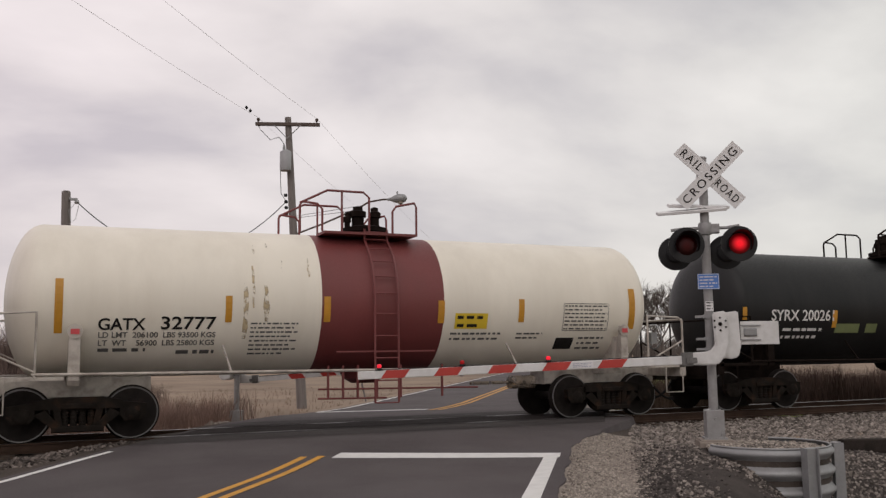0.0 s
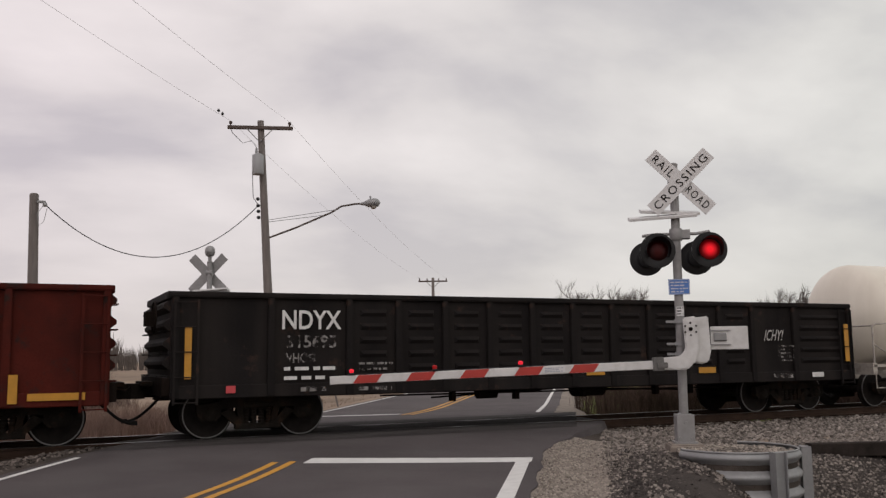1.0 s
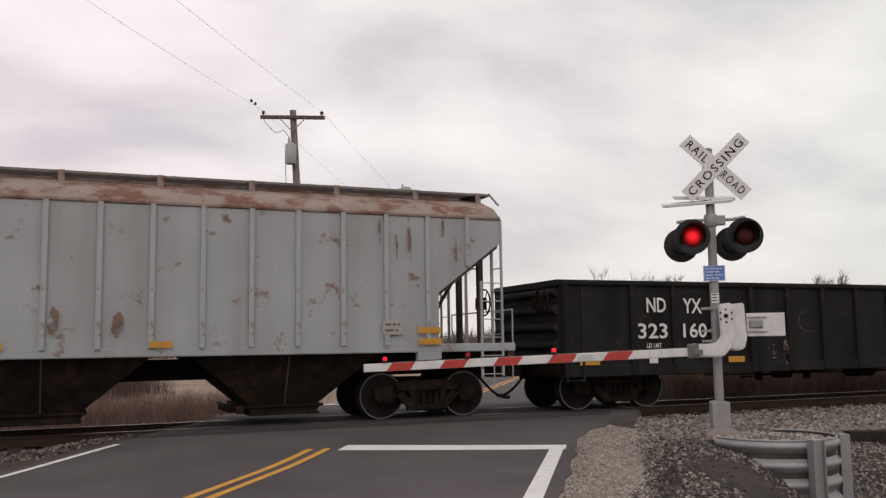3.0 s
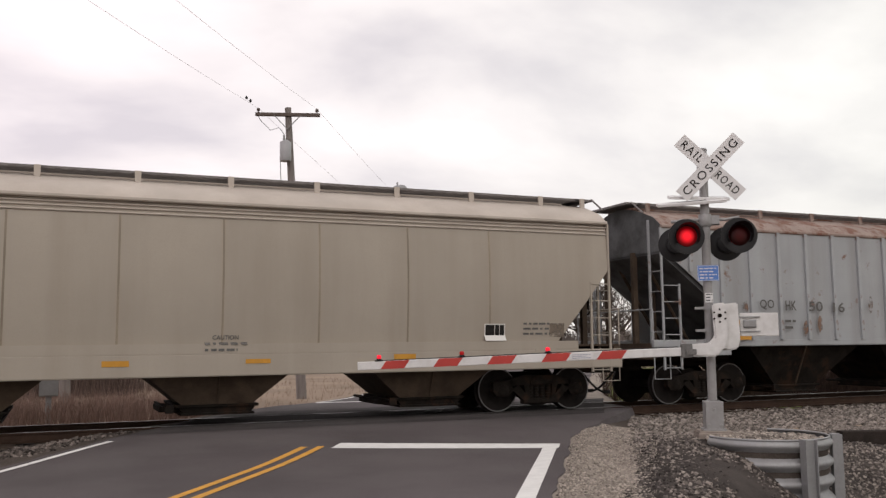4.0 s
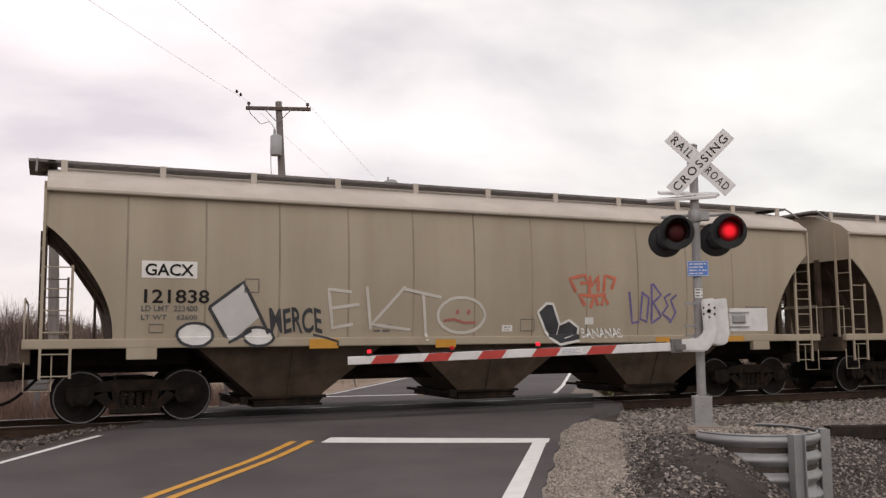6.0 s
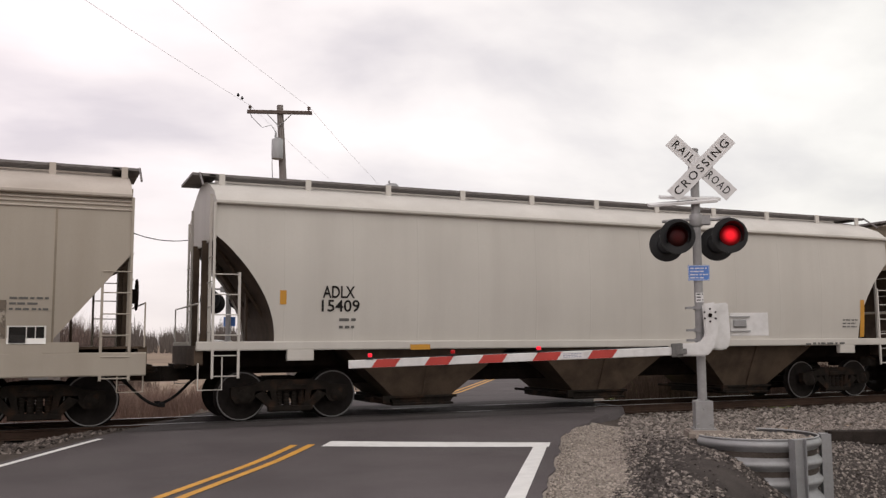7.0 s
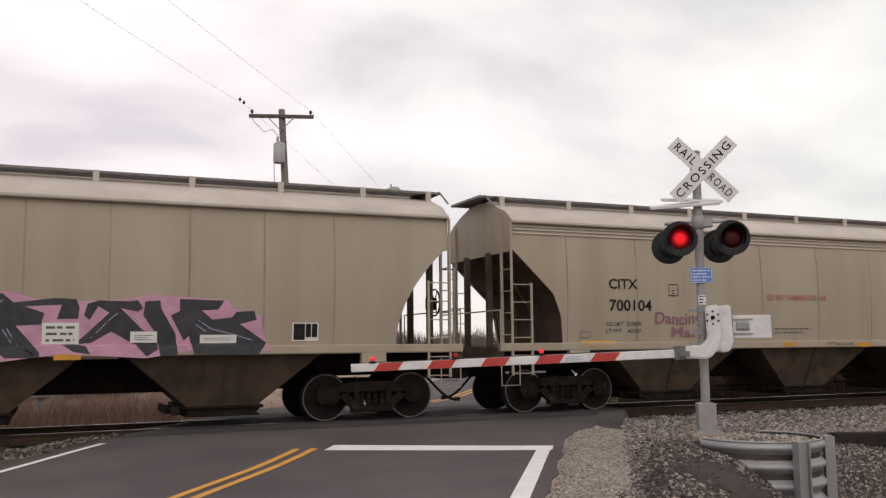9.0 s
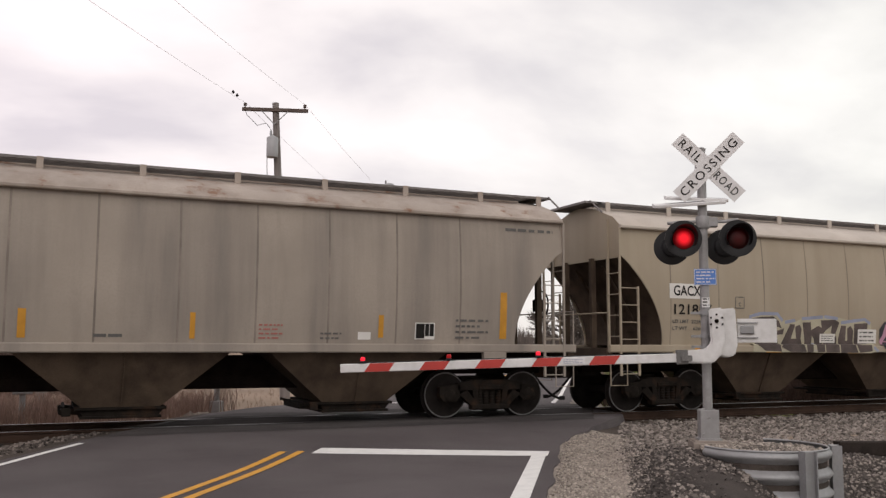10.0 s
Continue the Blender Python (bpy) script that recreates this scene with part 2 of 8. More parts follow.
M["beige_light"] = mat("hopper_light_beige", (0.354, 0.312, 0.262), 0.55, var=0.06, scale=0.6, fine=30, bump=0.03, dirt=(0.255, 0.214, 0.170), dirt_amount=0.45, streak=True, spec=0.3)
M["beige_seam"] = mat("hopper_seam", (0.245, 0.200, 0.150), 0.6, var=0.3, scale=1.5, bump=0.04, stretch=(1, 1, 0.5))
M["grimy_seam"] = mat("grimy_seam", (0.20, 0.165, 0.14), 0.7, var=0.3, scale=1.5, bump=0.04)
M["ivory"] = mat("hopper_white", (0.515, 0.485, 0.445), 0.5, var=0.05, scale=0.6, fine=30, bump=0.04, dirt=(0.357, 0.327, 0.296), dirt_amount=0.35, streak=True, spec=0.3)
M["grimy"] = mat("hopper_grimy_grey", (0.315, 0.270, 0.228), 0.7, var=0.10, scale=0.8, fine=25, bump=0.05, dirt=(0.152, 0.133, 0.122), dirt_amount=0.85, streak=True, spec=0.3)
M["bluegrey"] = mat("hopper_blue_grey", (0.340, 0.353, 0.365), 0.65, var=0.08, scale=0.8, fine=25, bump=0.05, dirt=(0.204, 0.187, 0.178), dirt_amount=0.5, streak=True, rust=(0.170, 0.072, 0.038), rust_amount=0.15, spec=0.3)
M["rusty_roof"] = mat("rusty_roof", (0.264, 0.200, 0.172), 0.8, var=0.2, scale=1.5, bump=0.08, rust=(0.144, 0.052, 0.028), rust_amount=0.75)
# beige darkened: underside and recess shade, with grime, put into the colour
M["shade_beige"] = mat("hopper_shade_grime", (0.082, 0.058, 0.041), 0.75, var=0.25, scale=1.2, bump=0.08, dirt=(0.028, 0.018, 0.013), dirt_amount=0.85, spec=0.2)
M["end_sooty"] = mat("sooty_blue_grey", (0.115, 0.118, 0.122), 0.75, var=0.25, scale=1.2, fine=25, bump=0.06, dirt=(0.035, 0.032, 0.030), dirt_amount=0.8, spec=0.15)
M["rod_grey"] = mat("clamp_steel", (0.16, 0.155, 0.15), 0.55, metal=0.4, var=0.25, scale=6, fine=40, dirt=(0.05, 0.045, 0.04), dirt_amount=0.6)
M["timber_dark"] = mat("old_timber", (0.030, 0.024, 0.021), 0.95, var=0.35, scale=5, fine=60, bump=0.6, spec=0.1)
M["stone_left"] = mat("dull_stone", (0.115, 0.096, 0.086), 0.9, var=0.3, scale=8, fine=60, bump=0.3, island=0.85, spec=0.1)
M["grating"] = mat("walkway_steel", (0.20, 0.185, 0.18), 0.7, metal=0.3, var=0.2, scale=4, spec=0.2)
M["gon_black"] = mat("gondola_black", (0.016, 0.014, 0.014), 0.7, var=0.3, scale=0.9, fine=30, bump=0.12, dirt=(0.030, 0.025, 0.023), dirt_amount=0.8, streak=True, rust=(0.05, 0.032, 0.026), rust_amount=0.12, spec=0.05)
M["gon_grey"] = mat("gondola_charcoal", (0.017, 0.016, 0.017), 0.65, var=0.3, scale=0.9, fine=30, bump=0.12, dirt=(0.030, 0.028, 0.028), dirt_amount=0.8, streak=True, rust=(0.05, 0.032, 0.026), rust_amount=0.10, spec=0.05)
M["gon_red"] = mat("gondola_oxide_red", (0.076, 0.014, 0.010), 0.7, var=0.3, scale=0.9, fine=30, bump=0.12, dirt=(0.036, 0.011, 0.009), dirt_amount=0.85, rust=(0.028, 0.018, 0.016), rust_amount=0.35, spec=0.05)
M["tank_white"] = mat("tank_white", (0.787, 0.734, 0.638), 0.45, var=0.04, scale=0.7, fine=30, bump=0.03, dirt=(0.528, 0.470, 0.384), dirt_amount=0.35, streak=True)
M["tank_frame"] = mat("dirty_white_frame", (0.46, 0.415, 0.37), 0.6, var=0.12, scale=3, fine=40, bump=0.05, dirt=(0.13, 0.10, 0.08), dirt_amount=0.75)
M["tank_red"] = mat("tank_red", (0.165, 0.035, 0.034), 0.5, var=0.10, scale=0.8, fine=30, bump=0.04, dirt=(0.10, 0.03, 0.028), dirt_amount=0.4, streak=True)
M["tank_black"] = mat("tank_black", (0.010, 0.010, 0.0105), 0.45, var=0.3, scale=0.8, fine=30, bump=0.04, dirt=(0.022, 0.021, 0.021), dirt_amount=0.6, streak=True, spec=0.25)
M["tank_stain"] = mat("tank_stain", (0.50, 0.40, 0.25), 0.7, var=0.2, scale=3, bump=0, fade=0.6)
M["paint_purple"] = mat("spray_purple", (0.13, 0.10, 0.26), 0.6, var=0.25, scale=4, bump=0)
M["paint_orange"] = mat("spray_orange", (0.50, 0.13, 0.075), 0.6, var=0.2, scale=4, bump=0)
M["paint_white"] = mat("spray_white", (0.62, 0.60, 0.58), 0.6, var=0.1, scale=4, bump=0)
M["paint_black"] = mat("spray_black", (0.03, 0.03, 0.035), 0.6, var=0.4, scale=4, bump=0)
M["paint_pink"] = mat("spray_pink", (0.50, 0.26, 0.36), 0.6, var=0.18, scale=3, bump=0)
M["paint_red"] = mat("spray_red", (0.36, 0.12, 0.10), 0.6, var=0.2, scale=4, bump=0)
M["paint_grey"] = mat("spray_grey", (0.060, 0.060, 0.068), 0.6, var=0.3, scale=4, bump=0)
M["placard_white"] = mat("placard_white", (0.66, 0.64, 0.61), 0.6, var=0.05, bump=0)
M["placard_grey"] = mat("placard_grey", (0.36, 0.325, 0.285), 0.6, var=0.08, bump=0)
M["letter_faded"] = mat("letter_faded", (0.30, 0.28, 0.27), 0.7, var=0.25, scale=6, bump=0, dirt=(0.08, 0.07, 0.07), dirt_amount=0.8, fade=0.4)
M["placard_yellow"] = mat("placard_yellow", (0.66, 0.46, 0.03), 0.5, var=0.08, bump=0)
M["paint_green"] = mat("spray_green", (0.16, 0.19, 0.08), 0.6, var=0.2, bump=0)
M["paint_grey_light"] = mat("spray_light_grey", (0.50, 0.48, 0.47), 0.6, var=0.1, bump=0)
M["paint_white_thin"] = mat("spray_pale", (0.50, 0.465, 0.42), 0.6, var=0.1, bump=0)
M["paint_faint"] = mat("spray_faint", (0.36, 0.33, 0.30), 0.6, var=0.1, bump=0, fade=0.7)
M["paint_maroon"] = mat("spray_maroon", (0.22, 0.10, 0.13), 0.6, var=0.2, bump=0)
M["paint_red2"] = mat("spray_dull_red", (0.28, 0.12, 0.11), 0.6, var=0.2, bump=0)
M["paint_bluegrey"] = mat("spray_blue_grey", (0.25, 0.27, 0.36), 0.6, var=0.2, bump=0)
M["paint_cream"] = mat("spray_cream", (0.40, 0.365, 0.27), 0.6, var=0.15, scale=3, bump=0)
M["paint_brown"] = mat("spray_brown", (0.075, 0.055, 0.05), 0.6, var=0.5, scale=3, bump=0)
M["gon_soot"] = mat("soot_patch", (0.038, 0.016, 0.013), 0.8, var=0.4, scale=4, bump=0, spec=0.1, fade=0.5)
M["rub_tan"] = mat("scraped_tan", (0.16, 0.11, 0.085), 0.7, var=0.4, scale=4, bump=0, fade=0.6)
M["rub_grey"] = mat("scraped_grey", (0.085, 0.075, 0.07), 0.7, var=0.4, scale=4, bump=0, fade=0.9)
M["rust_run"] = mat("rust_run", (0.15, 0.085, 0.055), 0.8, var=0.4, scale=5, bump=0, fade=0.5)
M["stain_tan"] = mat("brown_stain", (0.17, 0.135, 0.105), 0.7, var=0.3, scale=3, bump=0, fade=0.1)


# ---- mesh building ----
class Geo:
    """Vertices and faces gathered piece by piece, then made into one mesh."""

    def __init__(self):
        self.v, self.f, self.mi = [], [], []

    def add(self, verts, faces, mi=0):
        k = len(self.v)
        self.v += [tuple(p) for p in verts]
        self.f += [tuple(i + k for i in q) for q in faces]
        self.mi += [mi] * len(faces)
        return self

    def box(self, x0, x1, y0, y1, z0, z1, c=0.0, mi=0):
        """A box; c chamfers its four edges along x."""
        if c:
            sec = [(y0 + c, z0), (y1 - c, z0), (y1, z0 + c), (y1, z1 - c), (y1 - c, z1), (y0 + c, z1), (y0, z1 - c), (y0, z0 + c)]
        else:
            sec = [(y0, z0), (y1, z0), (y1, z1), (y0, z1)]
        n = len(sec)
        vs = [(x0, y, z) for y, z in sec] + [(x1, y, z) for y, z in sec]
        fs = [tuple(range(n))[::-1], tuple(range(n, 2 * n))] + [(i, (i + 1) % n, n + (i + 1) % n, n + i) for i in range(n)]
        return self.add(vs, fs, mi)

    def prism(self, pts, a, b, axis="y", mi=0):
        """A polygon (in the two other axes) pushed from a to b along axis."""
        n = len(pts)
        put = {"y": lambda p, q: (p[0], q, p[1]), "x": lambda p, q: (q, p[0], p[1]), "z": lambda p, q: (p[0], p[1], q)}[axis]
        vs = [put(p, a) for p in pts] + [put(p, b) for p in pts]
        fs = [tuple(range(n)), tuple(range(n, 2 * n))[::-1]] + [(i, n + i, n + (i + 1) % n, (i + 1) % n) for i in range(n)]
        return self.add(vs, fs, mi)

    def tube(self, pts, r, seg=8, mi=0, ends=True):
        """A round bar along a line of points; r may be a number or one per point."""
        pts = [Vector(p) for p in pts]
        rs = r if isinstance(r, (list, tuple)) else [r] * len(pts)
        vs, fs = [], []
        side = None
        for i, p in enumerate(pts):
            d = (pts[min(i + 1, len(pts) - 1)] - pts[max(i - 1, 0)]).normalized()
            if side is None:
                side = d.cross(Vector((0, 0, 1)) if abs(d.z) < 0.9 else Vector((1, 0, 0))).normalized()
            side = (side - d * side.dot(d)).normalized()
            other = d.cross(side)
            vs += [p + (side * math.cos(2 * math.pi * k / seg) + other * math.sin(2 * math.pi * k / seg)) * rs[i] for k in range(seg)]
        for i in range(len(pts) - 1):
            fs += [(i * seg + k, i * seg + (k + 1) % seg, (i + 1) * seg + (k + 1) % seg, (i + 1) * seg + k) for k in range(seg)]
        if ends:
            fs += [tuple(range(seg))[::-1], tuple(range((len(pts) - 1) * seg, len(pts) * seg))]
        return self.add(vs, fs, mi)

    def lathe(self, prof, at=(0, 0, 0), axis="y", seg=24, mi=0, caps=True):
        """A profile of (along, radius) turned round an axis."""
        vs, fs = [], []
        for s, r in prof:
            for k in range(seg):
                c, n = r * math.cos(2 * math.pi * k / seg), r * math.sin(2 * math.pi * k / seg)
                p = {"y": (c, s, n), "x": (s, c, n), "z": (c, n, s)}[axis]
                vs.append((p[0] + at[0], p[1] + at[1], p[2] + at[2]))
        for i in range(len(prof) - 1):
            fs += [(i * seg + k, i * seg + (k + 1) % seg, (i + 1) * seg + (k + 1) % seg, (i + 1) * seg + k) for k in range(seg)]
        if caps:
            fs += [tuple(range(seg)), tuple(range((len(prof) - 1) * seg, len(prof) * seg))[::-1]]
        return self.add(vs, fs, mi)

    def grid(self, fn, us, vs_, mi=0):
        """A sheet of fn(u, v)."""
        a, b = len(us), len(vs_)
        return self.add([fn(u, v) for u in us for v in vs_],
                        [(i * b + j, (i + 1) * b + j, (i + 1) * b + j + 1, i * b + j + 1) for i in range(a - 1) for j in range(b - 1)], mi)

    def mesh(self, name, *mats, smooth=0.0, recalc=True):
        me = bpy.data.meshes.new(name)
        me.from_pydata(self.v, [], self.f)
        for m in mats:
            me.materials.append(M[m])
        if len(mats) > 1:
            me.polygons.foreach_set("material_index", self.mi)
        if recalc:
            bm = bmesh.new()
            bm.from_mesh(me)
            bmesh.ops.recalc_face_normals(bm, faces=bm.faces)
            bm.to_mesh(me)
            bm.free()
        if smooth:
            me.polygons.foreach_set("use_smooth", [True] * len(me.polygons))
            me.set_sharp_from_angle(angle=radians(smooth))
        me.update()
        return me


def put(name, me, parent=None, m=None, label=""):
    ob = new(name, me)
    if parent:
        ob.parent = parent
    if m is not None:
        ob.matrix_basis = m
    if label:
        ob["label"] = label
    return ob


def thing(name, label, category, m=None, group="", kind="", me=None):
    ob = new(name, me)
    if m is not None:
        ob.matrix_basis = m
    return tagged(ob, label, category, group, kind)


def linspace(a, b, n):
    return [a + (b - a) * i / (n - 1) for i in range(n)]


MESHES = {}


def shared(key, make):
    if key not in MESHES:
        MESHES[key] = make()
    return MESHES[key]


# ---- writing and painted shapes on a near side ----
def flat_y(z):
    return -1.60


def letters(parent, s, x0, z0, w, h, mt, side=flat_y, name="lettering", lean=0.0, lift=0.012, bold=0.016, spacing=1.0):
    """A line of writing w wide and h high with its lower left corner at x0, z0 on the side facing -y."""
    cu = bpy.data.curves.new("writing", "FONT")
    cu.body = s
    cu.size = 1.0
    cu.offset = bold
    cu.space_character = spacing
    cu.resolution_u = 3
    tmp = bpy.data.objects.new("writing", cu)
    me = bpy.data.meshes.new_from_object(tmp)
    bpy.data.objects.remove(tmp)
    xs = [v.co.x for v in me.vertices]
    ys = [v.co.y for v in me.vertices]
    ax, bx, ay, by = min(xs), max(xs), min(ys), max(ys)
    for v in me.vertices:
        u, t = (v.co.x - ax) / (bx - ax), (v.co.y - ay) / (by - ay)
        z = z0 + t * h
        v.co = (x0 + u * w + lean * t * h, side(z) - lift, z)
    me.materials.append(M[mt])
    return put(name, me, parent)


def bars(parent, x0, z0, w, h, mt, rows=1, side=flat_y, name="stencil_text", lift=0.010):
    """Writing too small to read: broken bars."""
    g = Geo()
    hh = h / (rows * 1.9 - 0.9)
    rng = random.Random(int(abs(x0 * 971 + z0 * 577)) + rows)
    for r in range(rows):
        z = z0 + h - hh - r * hh * 1.9
        x, end = x0, x0 + w * (1.0 if r % 2 == 0 else rng.uniform(0.75, 1.0))
        za, zb = z + 0.14 * hh, z + 0.86 * hh
        while x < end - 0.01:
            n = min(end, x + max(0.03, hh * rng.uniform(0.8, 3.2)))
            g.add([(x, side(za) - lift, za), (n, side(za) - lift, za), (n, side(zb) - lift, zb), (x, side(zb) - lift, zb)], [(0, 1, 2, 3)])
            x = n + hh * rng.uniform(0.4, 1.0)
    return put(name, g.mesh(name, mt), parent)


def patch(parent, x0, z0, w, h, mt, side=flat_y, name="reflector", lift=0.008):
    g = Geo()
    zs = linspace(z0, z0 + h, max(2, int(h / 0.15) + 2))
    g.grid(lambda x, z: (x, side(z) - lift, z), [x0, x0 + w], zs)
    return put(name, g.mesh(name, mt), parent)


def outline(parent, pts, width, mt, side=flat_y, name="spray_line", lift=0.012, close=False):
    """A painted stroke of even width through points (x, z)."""
    if close:
        pts = pts + [pts[0]]
    g = Geo()
    fine = []
    for (xa, za), (xb, zb) in zip(pts, pts[1:]):
        n = max(1, int(math.hypot(xb - xa, zb - za) / 0.12))
        fine += [(xa + (xb - xa) * k / n, za + (zb - za) * k / n) for k in range(n)]
    fine.append(pts[-1])
    vs, fs = [], []
    for i, (x, z) in enumerate(fine):
        (xa, za), (xb, zb) = fine[max(i - 1, 0)], fine[min(i + 1, len(fine) - 1)]
        d = math.hypot(xb - xa, zb - za) or 1
        nx, nz = -(zb - za) / d * width / 2, (xb - xa) / d * width / 2
        vs += [(x + nx, side(z + nz) - lift, z + nz), (x - nx, side(z - nz) - lift, z - nz)]
        if i:
            fs.append((2 * i - 2, 2 * i - 1, 2 * i + 1, 2 * i))
    g.add(vs, fs)
    return put(name, g.mesh(name, mt), parent)


def blob(parent, pts, mt, side=flat_y, name="spray_fill", lift=0.009):
    """A painted area bounded by points (x, z)."""
    bm = bmesh.new()
    face = bm.faces.new([bm.verts.new((x, 0, z)) for x, z in pts])
    face.normal_update()
    bmesh.ops.triangulate(bm, faces=[face])
    for z in [1.49, 1.51] + [0.9 + 0.25 * k for k in range(14) if k not in (2,)]:
        bmesh.ops.bisect_plane(bm, geom=bm.verts[:] + bm.edges[:] + bm.faces[:], plane_co=(0, 0, z), plane_no=(0, 0, 1))
    for v in bm.verts:
        v.co.y = side(v.co.z) - lift
    me = bpy.data.meshes.new(name)
    bm.to_mesh(me)
    bm.free()
    me.materials.append(M[mt])
    return put(name, me, parent)


# ---- ground, road and track ----
TRACK_Y = 17.85
ROAD_O = (3.45, 13.30)                      # on the centre line, beside the stop line
ROAD_D = (0.5476, 0.8367)                   # along the road, away from the viewer
ROAD_N = (0.8367, -0.5476)                  # across the road, to its right


def smooth(a, b, x):
    t = max(0.0, min(1.0, (x - a) / (b - a)))
    return t * t * (3 - 2 * t)


def road_z(y):
    if y < 18:
        return -0.17 + 0.15 * smooth(11.8, 16.2, y)
    return -0.02 - 0.16 * smooth(20.0, 27.0, y)


def road_point(along, across, lift=0.0):
    x, y = ROAD_O[0] + ROAD_D[0] * along + ROAD_N[0] * across, ROAD_O[1] + ROAD_D[1] * along + ROAD_N[1] * across
    return (x, y, road_z(y) + lift)


def road_coords(x, y):
    dx, dy = x - ROAD_O[0], y - ROAD_O[1]
    return dx * ROAD_D[0] + dy * ROAD_D[1], dx * ROAD_N[0] + dy * ROAD_N[1]


def ground_z(x, y):
    a, s = road_coords(x, y)
    q = abs(y - TRACK_Y)
    z = -0.55 + 0.32 * (1 - smooth(2.0, 4.6, q))
    if y < TRACK_Y and s > 0:
        # gravel fill round the signal, falling into a ditch towards the viewer's right
        fill = -0.22 + 0.24 * math.exp(-((x - 8.3) ** 2 + (y - 10.7) ** 2) / 3.2)
        ditch = smooth(5.95, 8.0, s + 0.45 * (9.6 - y)) * smooth(10.9, 9.0, y) * (1 - smooth(20, 40, s))
        z = max(z, fill * (1 - smooth(16, 30, s)) - 0.55 * smooth(16, 30, s))
        z -= 0.85 * ditch
    elif y < TRACK_Y:
        z = max(z, -0.32 - 0.3 * smooth(-4.5, -9.0, s))
    if abs(s) < 5.2:
        lim = road_z(y) - 0.035 - 0.10 * smooth(3.6, 5.2, abs(s))
        z = lim if abs(s) < 4.2 else z + (lim - z) * (1 - smooth(4.2, 5.2, abs(s)))
    if y > 24 and abs(s) > 5:
        z += 0.12 * noise.noise((x * 0.07, y * 0.07, 0)) * min(1, (y - 24) / 10)
    return z


def edge(a, sgn):
    """Ragged edge of the asphalt, flaring out towards the crossing."""
    wob = (0.09 if sgn > 0 else 0.05) * noise.noise((a * 1.1, sgn * 5.0, 0)) + 0.03 * noise.noise((a * 3.3, sgn * 5.0, 0))
    y = ROAD_O[1] + ROAD_D[1] * a
    wide = 1.2 * smooth(1.8, 8.0, a) * (1 - smooth(19.5, 22.0, y)) if sgn > 0 else 0.25 * smooth(15.0, 16.5, y) * (1 - smooth(20.5, 22, y))
    return sgn * ((3.87 if sgn > 0 else 3.42) + wide + wob)


def build_ground():
    def ticks(c, near, step, far):
        out, d = [c], 0.0
        s = step
        while d < far:
            d += s
            out += [c + d, c - d]
            if d > near:
                s *= 1.28
        return sorted(out)
    g = Geo()
    g.grid(lambda x, y: (x, y, ground_z(x, y)), ticks(8, 14, 0.35, 2500), ticks(16, 12, 0.35, 2500))
    me = g.mesh("ground", "ground", smooth=60)
    thing("ground", "flat dry brown field and bare soil", "ground", kind="structure", me=me)
    # gravel bed along the track and round the signal, following the ground
    b = Geo()
    b.grid(lambda x, y: (x, y, ground_z(x, y) + 0.012), linspace(-40, 80, 180), linspace(TRACK_Y - 4.5, TRACK_Y + 3.4, 24))
    thing("ballast_bed", "grey crushed stone bed under the railway track", "ballast", kind="structure", me=b.mesh("ballast_bed", "ballast_bed", smooth=60))
    d = Geo()
    d.grid(lambda s, a: (lambda p: (p[0], p[1], ground_z(p[0], p[1]) + 0.02))(road_point(a, s)),
           linspace(4.5, 12.5, 32), linspace(-6.5, 3.2, 40))
    thing("dark_verge", "dark trodden soil and broken stone verge beside the road", "verge", kind="structure", me=d.mesh("dark_verge", "dirt_dark", smooth=60))
    p = Geo()

    def shoulder(u, a):
        wob = 0.22 * noise.noise((a * 0.9, 3.0, 0)) + 0.12 * noise.noise((a * 3.1, 9.0, 0))
        s = 3.78 + u * (1.12 + 0.34 * smooth(-4.0, 2.0, a) + wob)
        x, y, _ = road_point(a, s)
        return (x, y, ground_z(x, y) + 0.022 + 0.024 * smooth(0.0, 0.3, u) - 0.04 * u * u)
    p.grid(shoulder, linspace(0, 1, 12), linspace(-9, 4.6, 76))
    thing("gravel_shoulder", "pale crushed gravel shoulder along the asphalt edge", "gravel", kind="structure", me=p.mesh("gravel_shoulder", "gravel_pale", smooth=60))
    v = Geo()
    v.grid(lambda s, a: (lambda q: (q[0], q[1], ground_z(q[0], q[1]) + 0.03 + 0.05 * noise.noise((q[0], q[1], 0))))(road_point(a, s)),
           linspace(4.6, 9.2, 20), linspace(9.8, 90, 60))
    thing("grass_verge", "strip of short yellow-green grass beside the far road", "grass", kind="structure", me=v.mesh("grass_verge", "grass", smooth=60))
    v2 = Geo()
    v2.grid(lambda s, a: (lambda q: (q[0], q[1], ground_z(q[0], q[1]) + 0.035))(road_point(a, s)), linspace(3.7, 4.75, 6), linspace(9.5, 90, 60))
    thing("far_shoulder", "pale gravel shoulder along the far road", "gravel", kind="structure", me=v2.mesh("far_shoulder", "gravel_pale", smooth=60))


